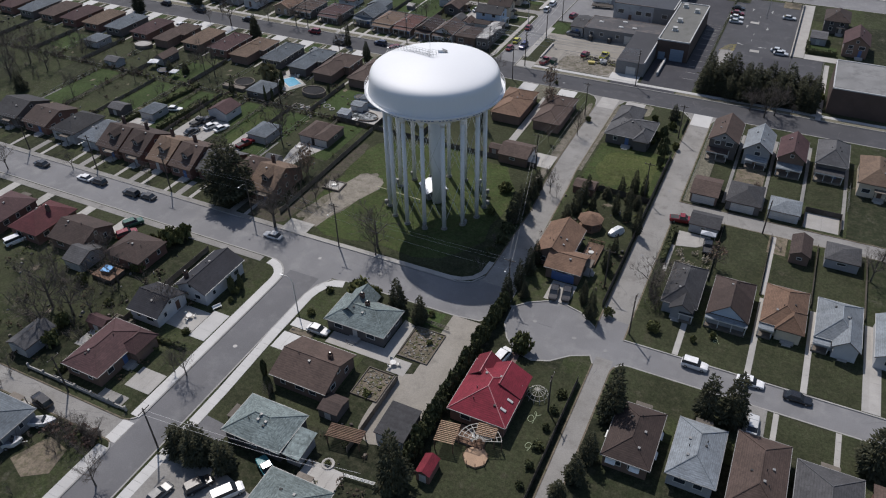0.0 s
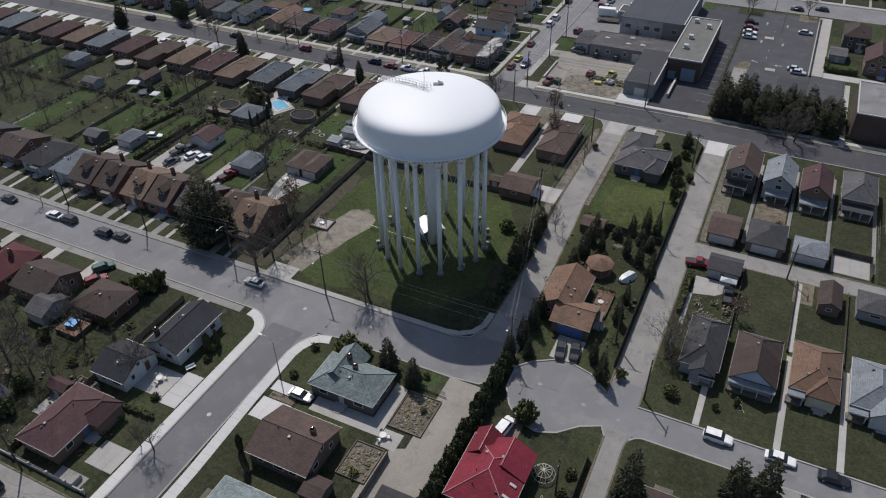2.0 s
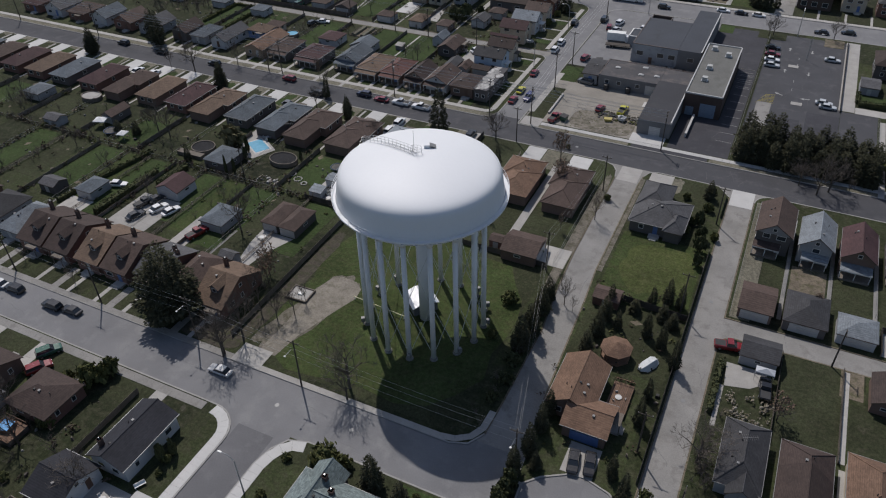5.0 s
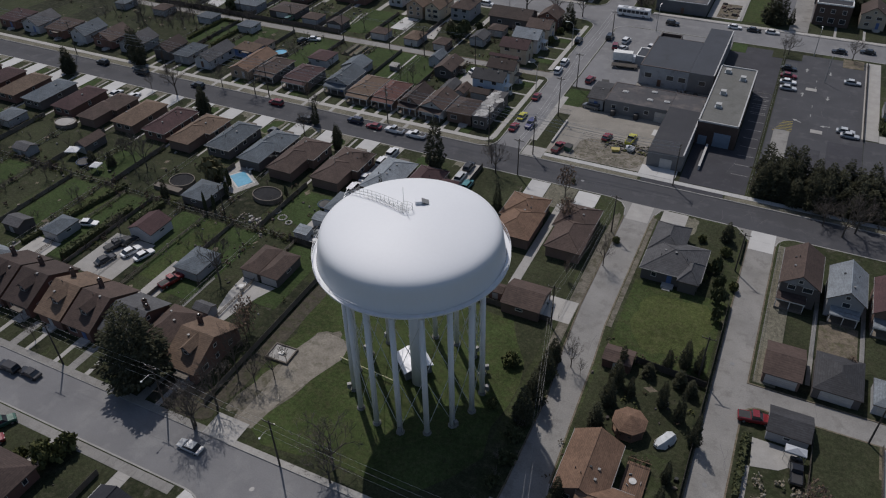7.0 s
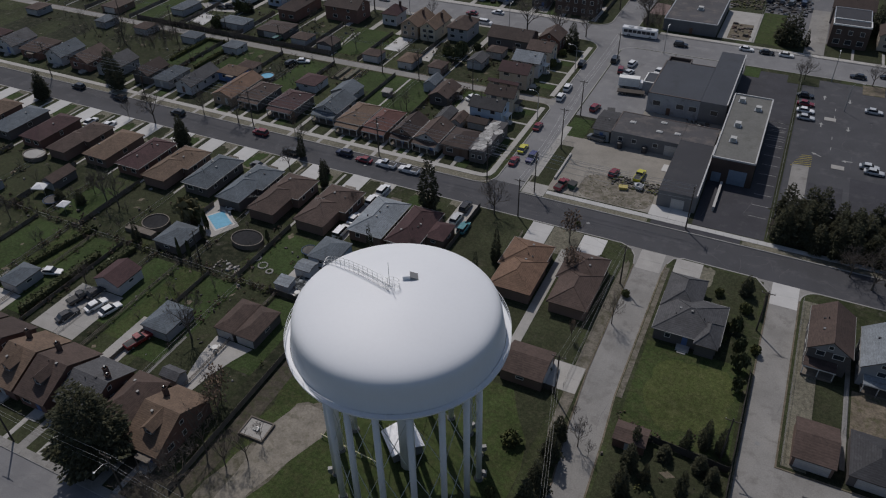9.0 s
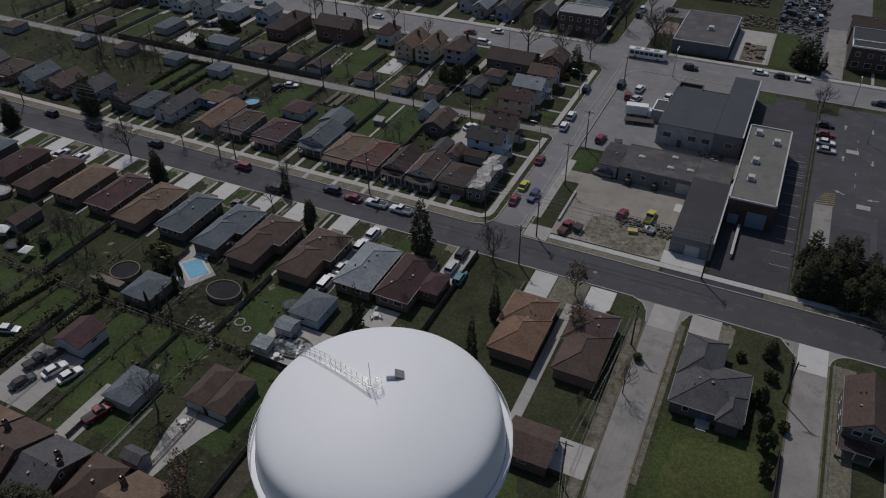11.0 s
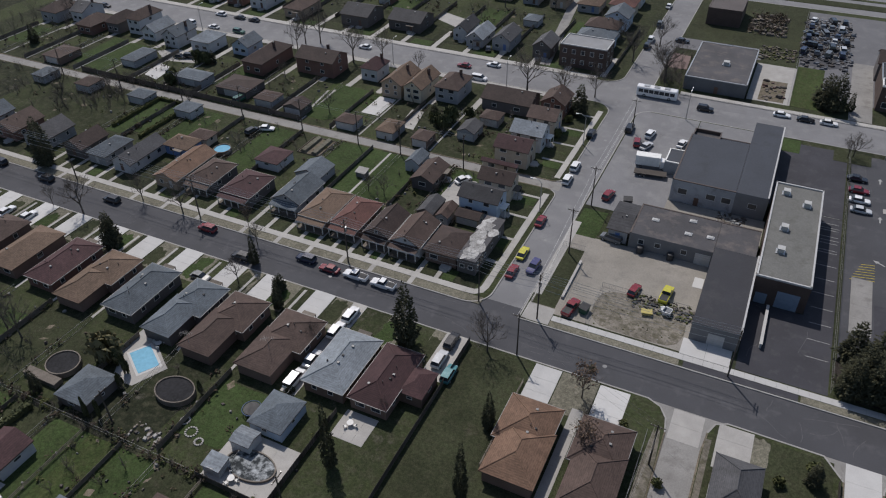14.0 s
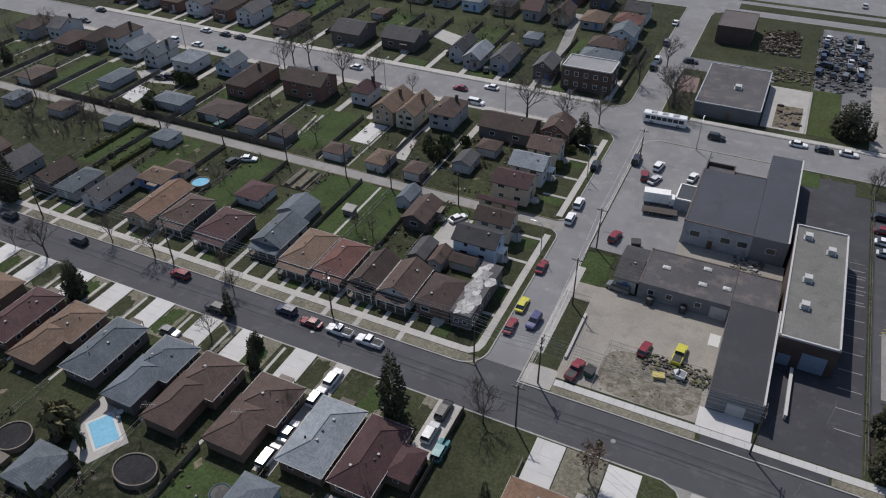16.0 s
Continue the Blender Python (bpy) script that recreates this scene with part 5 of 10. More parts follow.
red_house = house(-36.2, -25.6, 73.2, 85.8, 3.1, 2.6, "hip", "red", "red_brick", near=True, vents=5, front="n", wings=((-2.6, 5.4, 0.5, 6.3, 3.2, 2.2, "gable_y"), (-5.2, -0.6, 2.0, 7.4, 3.15, 1.8, "gable_y")))
shed(-35.6, -33.0, 60.2, 64.2, 2.0, 0.8, "gable_y", "red", "red_brick")
# south of the short street
s1 = house(-10.3, -2.4, 75.0, 87.4, 3.1, 1.9, "hip", "dark_brown", "brown_brick", near=True, vents=5, trim=TRIM)
house(-0.4, 7.3, 75.9, 88.0, 3.1, 1.9, "hip", "light_grey", "grey", near=True, vents=5)
house(8.7, 16.9, 74.5, 89.2, 3.1, 1.9, "hip", "brown", "brown_brick", near=True, vents=5)
house(17.8, 27.4, 72.5, 87.3, 3.1, 1.9, "hip", "grey", "grey", near=True)
house(28.6, 37.5, 73.5, 87.3, 3.1, 1.9, "hip", "brown", "red_brick")
# north of the short street
n1 = house(-9.8, -2.8, 115.4, 128.9, 3.0, 2.4, "hip", "charcoal", "grey", near=True, front="s", vents=4, wings=((-1.6, 3.0, -8.2, -3.0, 3.0, 1.6, "gable_y"),))
n2 = house(-1.2, 6.7, 115.6, 128.0, 3.0, 2.7, "hip", "dark_brown", "grey", near=True, front="s", gable="pale_blue", porch=False, wings=((-3.94, 3.94, -6.5, 0.6, 3.02, 3.2, "gable_y"),))
n3 = house(8.4, 16.5, 117.2, 129.6, 3.0, 2.3, "hip", "orange", "cream", near=True, front="s", wings=((-1.2, 4.04, -7.0, -0.6, 3.02, 2.0, "hip"),))
n4 = house(18.0, 26.1, 117.4, 129.4, 3.0, 2.5, "hip", "light_grey", "white", near=True, front="s", wings=((-0.9, 4.04, -7.6, -1.0, 3.02, 2.0, "gable_y"),))
house(28.2, 37.0, 116.2, 128.8, 3.0, 2.5, "gable_y", "light_grey", "white", near=True, front="s")
garage(-12.2, -5.6, 157.4, 166.2, 2.6, 1.5, "gable_x", "brown", "brown_brick")
garage(-4.0, 4.0, 157.3, 167.0, 2.6, 1.7, "hip", "charcoal", "dark")
garage(-10.0, -3.2, 144.7, 150.6, 2.5, 1.2, "gable_x", "charcoal", "grey", door="n")
garage(5.4, 12.5, 157.6, 164.2, 2.5, 1.3, "hip", "light_grey", "white")
b1 = house(-12.5, -4.8, 180.5, 192.5, 5.2, 2.6, "gable_y", "brown", "dark", front="s", storeys=2, near=True, gable="grey", porch=False)
b2 = house(-3.7, 3.4, 180.0, 191.0, 4.6, 2.6, "gable_y", "light_grey", "grey", front="s", storeys=2, near=True, porch=False)
b3 = house(4.5, 11.5, 179.6, 191.0, 4.2, 2.6, "gable_y", "maroon", "brown_brick", front="s", near=True, porch=False)
b4 = house(13.4, 21.0, 181.0, 194.0, 4.2, 2.6, "hip", "grey", "dark", front="s", near=True, porch=False)
porch_roof(b1, -3.6, 1.8, -7.9, -5.5, 2.9, "dark_brown")
porch_roof(b2, -2.4, 2.8, -7.3, -5.0, 2.9, "light_grey")
porch_roof(b3, -3.0, 3.0, -7.8, -5.2, 2.9, "light_grey")
porch_roof(b4, -3.3, 3.3, -8.5, -6.0, 2.9, "charcoal")
house(23.4, 31.0, 176.0, 190.0, 4.0, 2.6, "hip", "tan", "beige", front="s")
house(33.4, 41.0, 178.0, 192.0, 4.0, 2.6, "hip", "grey", "white", front="s")
# between the lanes
house(-38.0, -29.7, 119.4, 131.6, 3.2, 2.4, "gable_y", "orange", "brown_brick", near=True, front="s", vents=5)
o1 = house(-34.2, -26.2, 115.8, 123.4, 3.05, 1.7, "gable_x", "orange", "brown_brick", near=True, front="e", vents=1)
f = Form()
for i in range(4):
    f.box(-2.4, 2.4, -0.1, 0.02, 0.02 + 0.55 * i, 0.54 + 0.55 * i)
part("garage_door", f, DOOR_B, o1, "blue panelled double garage door", at=pose(0.2, -3.4, 0))
# dark walls: the shade they lie in is put into their colour
house(-38.6, -26.2, 176.6, 188.2, 3.0, 2.4, "hip", "grey", "dark", near=True, front="s", vents=5, wings=((-6.2, 1.2, 1.0, 12.1, 3.05, 2.2, "hip"), (1.6, 6.0, -7.0, 0.0, 3.05, 1.8, "hip")))
house(-72.2, -62.8, 182.6, 192.6, 3.0, 2.1, "hip", "orange", "brown_brick", near=True, vents=4, wings=((-3.9, 5.1, -12.1, -0.6, 3.03, 1.95, "hip"),))
house(-59.8, -50.8, 183.4, 193.2, 3.0, 2.1, "hip", "brown", "brown_brick", near=True, vents=4, wings=((-3.7, 4.6, -12.9, -1.0, 3.03, 1.9, "hip"),))
garage(-60.8, -52.6, 155.2, 163.2, 2.7, 1.5, "gable_x", "brown", "brown_brick", door="e")
shed(-64.6, -61.4, 158.2, 161.2, 1.9, 0.6, "gable_x", "brown", "red_brick")
# the dormered row along the first street
for x0, x1, rf in ((-160, -152.2, "dark_brown"), (-151.6, -144.2, "dark_brown"), (-142.4, -135.4, "tan"), (-134.9, -127.6, "brown"), (-110.0, -102.4, "tan")):
    house(x0, x1, 114.4, 128.0, 3.2, 3.4, "gable_x", rf, "red_brick", front="s", dorm=(0.3,), chim=[(-2.2, 3.0)], vents=2, note=" and a gabled dormer")
house(-127.2, -119.0, 116.0, 127.6, 3.2, 2.6, "gable_x", "grey", "red_brick", front="s", chim=[(1.4, 2.0), (3.0, 1.0)])
house(-118.6, -111.4, 117.5, 127.8, 3.2, 2.2, "hip", "brown", "red_brick", front="s", vents=4)
shed(-115.6, -111.6, 128.9, 131.8, 2.0, 0.8, "gable_x", "grey", "grey")
house(-168.0, -161.0, 115.5, 127.0, 3.0, 2.4, "hip", "light_grey", "grey", front="s")
house(-178.5, -169.5, 115.5, 127.5, 3.4, 2.6, "hip", "charcoal", "grey", front="s")
house(-190.5, -181.0, 116.0, 128.5, 3.0, 2.2, "gable_x", "dark_brown", "red_brick", front="s")
house(-202.0, -192.0, 115.5, 128.4, 3.4, 2.6, "gable_x", "charcoal", "dark", front="s")
garage(-164.8, -159.4, 135.0, 141.6, 2.5, 1.3, "hip", "blue_grey", "grey")
shed(-175.6, -170.2, 133.4, 138.0, 2.1, 0.9, "gable_x", "grey", "dark")
garage(-146.6, -139.6, 143.4, 150.4, 2.7, 1.6, "gable_y", "maroon", "white")
garage(-127.8, -121.2, 137.2, 145.0, 2.5, 1.4, "hip", "blue_grey", "grey")
garage(-114.4, -109.8, 142.6, 151.6, 2.5, 1.1, "hip", "brown", "dark")
garage(-109.7, -104.9, 142.6, 151.4, 2.5, 1.1, "hip", "brown", "dark")
# the bungalows south of the cross street
ROW = [(-97.8, "maroon", "brown_brick"), (-107.4, "light_grey", "brown_brick"), (-120.4, "brown", "brown_brick"), (-132.9, "brown", "brown_brick"), (-142.7, "blue_grey", "dark"), (-154.9, "blue_grey", "dark"),
       (-166.2, "tan", "brown_brick"), (-176.9, "maroon", "red_brick"), (-188.4, "tan", "brown_brick"), (-199.4, "brown", "brown_brick"), (-212.0, "maroon", "red_brick"), (-224.4, "blue_grey", "dark"), (-235.4, "tan", "red_brick"),
       (-246.6, "maroon", "red_brick"), (-257.8, "brown", "brown_brick"), (-269, "blue_grey", "dark"), (-280.2, "maroon", "red_brick"), (-291.4, "tan", "brown_brick"), (-302.6, "brown", "red_brick")]
for i, (x, rf, wl) in enumerate(ROW):
    w = (7.9, 8.9, 9.6, 9.0, 8.6, 8.1, 9.0, 8.2)[i % 8] if i < 8 else 8.2
    if i in (2, 3, 4, 6, 9):
        # two hipped volumes, the garden side narrower
        house(x, x + w, 184.8, 194.2, 3.0, 2.0, "hip", rf, wl, near=i < 8, vents=3, rich=i < 8, wings=((-w / 2 - 0.3, w / 2 - 1.7, -11.6 if i != 3 else -12.4, -1.0, 3.03, 1.75, "hip"),))
    else:
        house(x, x + w, 179.6, 194.2, 3.0, 2.0, "hip", rf, wl, near=i < 8, vents=5 if i < 8 else 2, rich=i < 8)
garage(-91.0, -85.8, 184.6, 191.4, 2.7, 1.2, "hip", "maroon", "brown_brick", door="n")
garage(-145.0, -137.6, 159.0, 167.0, 2.5, 1.5, "hip", "blue_grey", "dark", door="w")
garage(-110.5, -103.6, 168.4, 176.2, 2.5, 1.5, "hip", "blue_grey", "pale_blue", door="n")
garage(-188.5, -184.2, 166.4, 174.0, 2.5, 1.3, "gable_y", "brown", "dark")
garage(-222.7, -216.0, 168.3, 175.2, 2.5, 1.3, "hip", "blue_grey", "grey")
shed(-203.0, -197.6, 158.6, 162.8, 2.1, 0.9, "gable_x", "grey", "grey")
# north of the cross street
# where the wall is dark, the front's shade is part of its colour
for x0, x1, y0, y1, rf, wl, ev, fm, rise, fore in ((-213, -206, 222.6, 232.6, "dark_brown", "dark", 3.2, "gable_y", 2.3, None), (-204.6, -197.8, 222.6, 233.4, "blue_grey", "grey", 3.0, "hip", 1.9, None), (-195.4, -188.6, 222.2, 236.2, "grey", "white", 3.0, "gable_y", 2.2, None),
                                       (-180, -172.2, 221.0, 237.0, "orange", "buff_brick", 3.1, "gable_y", 1.7, None), (-171.4, -163.4, 223.4, 234.4, "brown", "dark", 3.1, "hip", 1.8, "brown"), (-160.2, -151.0, 222.4, 233.4, "maroon", "dark", 3.1, "hip", 1.8, "maroon"),
                                       (-146.4, -138.2, 224.8, 236.0, "blue_grey", "grey", 3.3, "gable_y", 2.1, "blue_grey"), (-136.8, -128.7, 221.8, 234.4, "tan", "brown_brick", 3.2, "hip", 1.7, "tan"), (-128.3, -120.6, 222.2, 234.0, "brick", "brown_brick", 3.2, "hip", 1.7, "brick"),
                                       (-119.4, -112.7, 221.8, 232.4, "dark_brown", "brown_brick", 3.4, "gable_y", 2.2, "dark_brown"), (-112.5, -104.9, 221.6, 232.4, "brown", "white", 3.4, "gable_y", 2.2, "brown")):
    h = house(x0, x1, y0, y1, ev, rise, fm, rf, wl, front="s", vents=3, near=x0 > -182, porch=False)
    if fore:
        a = (x1 - x0) / 2 - 0.35
        porch_roof(h, -a, a, -(y1 - y0) / 2 - 1.5, -(y1 - y0) / 2 + 0.5, ev - TOP - 0.15, fore, fall=0.5)
house(-189.0, -180.6, 234.4, 241.0, 3.0, 1.9, "hip", "tan", "blue", front="s", vents=2)
house(-186.5, -180.0, 241.4, 246.6, 2.6, 1.4, "hip", "brown", "beige", front="s", vents=0, porch=False)
house(-228, -219, 222, 233, 3.2, 2.5, "gable_y", "grey", "grey", front="s")
house(-240, -231, 222, 233, 3.2, 2.5, "gable_y", "brown", "red_brick", front="s")
house(-251, -243, 222, 233, 3.2, 2.5, "gable_y", "blue_grey", "white", front="s")
house(-263, -254, 222, 233, 3.2, 2.5, "hip", "brown", "red_brick", front="s")
house(-275, -266, 222, 233, 3.2, 2.5, "gable_y", "grey", "white", front="s")
house(-287, -278, 222, 233, 3.2, 2.5, "hip", "maroon", "red_brick", front="s")
garage(-162.2, -154.8, 238.8, 246.4, 2.6, 1.4, "hip", "maroon", "white", door="n")
garage(-148.8, -141.0, 237.6, 245.0, 2.6, 1.7, "gable_y", "blue_grey", "grey", door="n")
garage(-108.2, -104.8, 235.4, 241.6, 2.4, 1.1, "gable_y", "brown", "grey", door="e")
garage(-104.2, -98.0, 237.6, 241.4, 2.3, 0.9, "gable_x", "dark_brown", "beige")
house(-120.6, -114.0, 246.6, 256.6, 2.9, 1.7, "gable_y", "brown", "dark", front="e", vents=2)
shed(-125.6, -121.4, 253.4, 259.8, 2.6, 1.4, "gable_y", "blue_grey", "white")
# along the side street
house(-105.4, -95.0, 241.6, 248.6, 5.0, 1.9, "gable_x", "charcoal", "pale_blue", front="e", storeys=2, vents=2)
house(-104.2, -95.0, 250.4, 256.6, 5.0, 1.9, "gable_x", "dark_brown", "beige", front="e", storeys=2, vents=2)
house(-106.4, -96.6, 258.0, 259.9, 5.4, 0.6, "gable_x", "maroon", "beige", front="e", storeys=2, vents=0, porch=False)
house(-106.4, -96.6, 266.0, 273.5, 5.2, 2.0, "gable_x", "maroon", "beige", front="e", storeys=2, vents=2)
house(-105.6, -96.2, 275.4, 283.4, 5.0, 2.2, "gable_x", "light_grey", "white", front="e", storeys=2, vents=2)
house(-104.4, -95.8, 285.2, 293.0, 5.0, 2.0, "gable_x", "brown", "beige", front="e", storeys=2, vents=2)
house(-104.4, -96.6, 296.0, 305.0, 4.6, 2.4, "gable_y", "brown", "red_brick", front="n", storeys=2)
# along the avenue, south side
for x0, x1, y0, y1, rf, wl, ev, fm in ((-303, -294, 293, 306, "dark_brown", "grey", 4.0, "hip"), (-291.5, -284.5, 297, 308, "grey", "white", 4.2, "gable_x"), (-280, -272, 289, 301, "brown", "red_brick", 3.5, "hip"),
                                       (-270.5, -264, 294, 306, "dark_brown", "dark", 4.0, "hip"), (-262.4, -255.8, 296.5, 309, "brown", "white", 5.6, "hip"), (-253.4, -246.6, 294, 305, "light_grey", "white", 3.4, "gable_y"), (-241.6, -234.8, 292, 303, "blue_grey", "white", 4.4, "gable_y"),
                                       (-230.4, -221.6, 293, 303, "light_grey", "white", 4.0, "hip"), (-215.4, -208, 296.4, 305.4, "blue_grey", "pale_blue", 3.4, "gable_y"), (-202.5, -194, 285.5, 303.4, "dark_brown", "red_brick", 4.2, "hip"),
                                       (-186.6, -172.0, 293.0, 303.0, "dark_brown", "red_brick", 5.2, "gable_x"), (-164.4, -157.8, 296.4, 305.0, "maroon", "white", 4.2, "hip"), (-152.6, -145.2, 288.6, 302, "tan", "buff_brick", 4.6, "gable_y"),
                                       (-145.0, -138.4, 288.6, 302, "tan", "cream", 4.6, "gable_y"), (-136.4, -128.2, 292.4, 303.8, "brown", "grey", 4.8, "hip"), (-121.6, -106.0, 293.4, 303.4, "dark_brown", "dark", 3.6, "gable_x")):
    house(x0, x1, y0, y1, ev, 2.4, fm, rf, wl, front="n", vents=1, storeys=2 if ev > 4.3 else 1, chim=[(1.5, 2.0)] if ev > 4.1 else None, rich=False)
for x0, x1, y0, y1, rf, wl in ((-270.4, -262, 265.4, 275, "brown", "brown_brick"), (-243.2, -236.8, 273.6, 284.4, "blue_grey", "grey"), (-217.6, -206.4, 270.4, 277.2, "blue_grey", "grey"), (-200.2, -188.4, 269.6, 279.4, "dark_brown", "dark"), (-184.4, -177.4, 267.8, 274, "brown", "grey"),
                               (-173.3, -166.6, 267, 273, "dark_brown", "dark"), (-154.4, -148.0, 265.6, 271.0, "brown", "grey"), (-141.2, -135.4, 265.4, 273, "tan", "grey"), (-130.2, -125.0, 265.4, 271.2, "brown", "brown_brick"),
                               (-260.4, -255, 252.6, 259.6, "blue_grey", "grey"), (-242.4, -236, 253.4, 259.8, "brown", "white"), (-221, -213.8, 253.8, 259.4, "blue_grey", "grey"), (-201.6, -195, 252.4, 258.4, "blue_grey", "white"), (-296, -289, 252, 259, "brown", "grey"),
                               (-120.5, -115.0, 274, 281, "grey", "grey"), (-118, -112, 284, 289.5, "brown", "grey")):
    garage(x0, x1, y0, y1, 2.6, 1.3, "hip" if rich_coin(x0) else "gable_y", rf, wl, rich=False)
# north of the avenue
for x0, x1, y0, y1, rf, wl, ev, fm in ((-300, -291, 336, 348, "dark_brown", "red_brick", 4, "hip"), (-287, -278, 336, 348, "grey", "grey", 4, "gable_y"), (-275, -265, 336, 348, "brown", "red_brick", 4, "hip"), (-262, -253, 336, 348, "grey", "white", 4.4, "gable_y"),
                                       (-249.5, -241, 336, 348, "dark_brown", "red_brick", 4.4, "hip"), (-238, -229.6, 336, 349, "grey", "white", 4.6, "gable_y"), (-219.8, -211, 333, 347, "brown", "buff_brick", 3.6, "hip"), (-195.8, -183.8, 335, 348, "charcoal", "dark", 4.2, "gable_x"),
                                       (-177.4, -163.8, 338, 350, "charcoal", "dark", 3.8, "gable_x"), (-151.6, -145.6, 338, 350, "charcoal", "white", 3.6, "gable_y"), (-145.0, -138.2, 334.5, 347, "light_grey", "grey", 3.2, "gable_y"),
                                       (-135.6, -128.4, 335, 347, "grey", "grey", 4.0, "gable_y"), (-121, -114, 335, 345, "grey", "dark", 4.0, "gable_y"), (-110, -97, 346, 356, "blue_grey", "pale_blue", 4.6, "hip"),
                                       (-110, -98, 358, 366, "brown", "white", 4.6, "hip"), (-106, -97, 369, 379, "blue_grey", "pale_blue", 4.8, "gable_y"), (-108, -98, 382, 391, "brick", "cream", 4.6, "hip"), (-107, -98, 394, 403, "charcoal", "white", 4.6, "gable_x")):
    house(x0, x1, y0, y1, ev, 2.4, fm, rf, wl, front="s", vents=1, storeys=2 if ev > 4.3 else 1, rich=False)


# ================= the yards and works across the side street =================
ROOF_GREY = surface("grey_roof_membrane", (0.05, 0.056, 0.069), 0.8, 0.1, 0.12, 3.0, 0.1, 0.08, (0.04, 0.044, 0.052), 0.12, rand=0)
ROOF_DARK = surface("dark_roof_membrane", (0.035, 0.036, 0.043), 0.75, 0.12, 0.12, 3.0, 0.08, 0.05, (0.045, 0.045, 0.05), 0.2, rand=0)
ROOF_GRAVEL = surface("roof_gravel", (0.14, 0.14, 0.132), 0.9, 0.15, 0.12, 4.0, 0.15, 0.2, (0.115, 0.115, 0.105), 0.25, rand=0)
ROOF_PALE = surface("pale_roof_gravel", (0.2, 0.2, 0.2), 0.85, 0.1, 0.2, 3.0, 0.1, 0.08, (0.14, 0.14, 0.14), 0.25, rand=0)
BLOCKWORK = surface("grey_block_wall", (0.17, 0.17, 0.175), 0.85, 0.3, 0.12, 5.0, 0.1, 0.1, rand=0)
PALE_BLOCK = surface("pale_block_wall", (0.3, 0.31, 0.33), 0.85, 0.25, 0.15, 5.0, 0.1, 0.1, (0.2, 0.2, 0.21), 0.25, rand=0)
DARK_BLOCK = surface("dark_block_wall", (0.11, 0.115, 0.125), 0.85, 0.3, 0.12, 5.0, 0.1, 0.1, rand=0)
METAL_EDGE = plain("parapet_cap", (0.42, 0.42, 0.42), 0.6)
DARK_BRICK = surface("dark_brick_wall", (0.085, 0.06, 0.052), 0.85, 0.3, 0.15, 6.0, 0.15, 0.15, rand=0)


def flat_building(x0, x1, y0, y1, h, roof, wall, label, trim=TRIM, lip=0.35, name="industrial_building", fall=0.0, edges="nesw"):
    """A flat-roofed block; fall: by how much the roof drops to the south; edges: sides with a capped parapet."""
    w, d = x1 - x0, y1 - y0
    t = thing(name, (x0 + x1) / 2, (y0 + y1) / 2, TOP, 0, label, "building")
    a, b = w / 2, d / 2
    f = Form()
    f.solid([(-a, -b, 0), (a, -b, 0), (a, b, 0), (-a, b, 0), (-a, -b, h - fall), (a, -b, h - fall), (a, b, h), (-a, b, h)], [(0, 1, 5, 4), (1, 2, 6, 5), (2, 3, 7, 6), (3, 0, 4, 7)])
    part("wall", f, wall, t)
    f = Form()
    f.solid([(-a + 0.02, -b + 0.02, h - fall - 0.01), (a - 0.02, -b + 0.02, h - fall - 0.01), (a - 0.02, b - 0.02, h - 0.01), (-a + 0.02, b - 0.02, h - 0.01), (-a + 0.02, -b + 0.02, h - fall - 0.3), (a - 0.02, -b + 0.02, h - fall - 0.3), (a - 0.02, b - 0.02, h - 0.3), (-a + 0.02, b - 0.02, h - 0.3)],
            [(0, 1, 2, 3), (7, 6, 5, 4)])
    part("roof", f, roof, t)
    p = 0.3
    for s in edges:
        f = Form()
        z0, z1 = h - 0.1, h + lip
        if s == "n":
            f.box(-a - 0.03, a + 0.03, b - p, b + 0.03, z0, z1)
        elif s == "s":
            f.box(-a - 0.03, a + 0.03, -b - 0.03, -b + p, z0 - fall, z1 - fall)
        else:
            xa, xb = (a - p, a + 0.028) if s == "e" else (-a - 0.028, -a + p)
            f.solid([(xa, -b, z0 - fall), (xb, -b, z0 - fall), (xb, b, z0), (xa, b, z0), (xa, -b, z1 - fall), (xb, -b, z1 - fall), (xb, b, z1), (xa, b, z1)], [(0, 1, 5, 4), (1, 2, 6, 5), (2, 3, 7, 6), (3, 0, 4, 7), (4, 5, 6, 7)])
        part("parapet", f, trim, t)
    return t


def overhead_door(parent, x, y, w, h, mat=None, turn=0.0):
    f = Form()
    n = 5
    for i in range(n):
        f.box(-w / 2, w / 2, -0.08, 0.02, h * i / n, h * (i + 1) / n - 0.03)
    return part("overhead_door", f, mat or DOOR_W, parent, at=pose(x, y, 0.02, 0, 0, turn))


def roof_unit(x, y, z, s=1.3):
    t = thing("rooftop_unit", x, y, z, 0, "pale metal ventilation unit on a flat roof", "ventilation unit", "rooftop units")
    f = Form()
    f.box(-s * 0.7, s * 0.7, -s * 0.7, s * 0.7, 0, 0.2)
    part("kerb", f, METAL, t)
    f = Form()
    f.box(-s / 2, s / 2, -s / 2, s / 2, 0.2, 1.1)
    f.box(-s / 2 - 0.08, s / 2 + 0.08, -s / 2 - 0.08, s / 2 + 0.08, 1.1, 1.2)
    part("housing", f, plain("unit_paint", (0.4, 0.4, 0.39), 0.5), t)
    return t


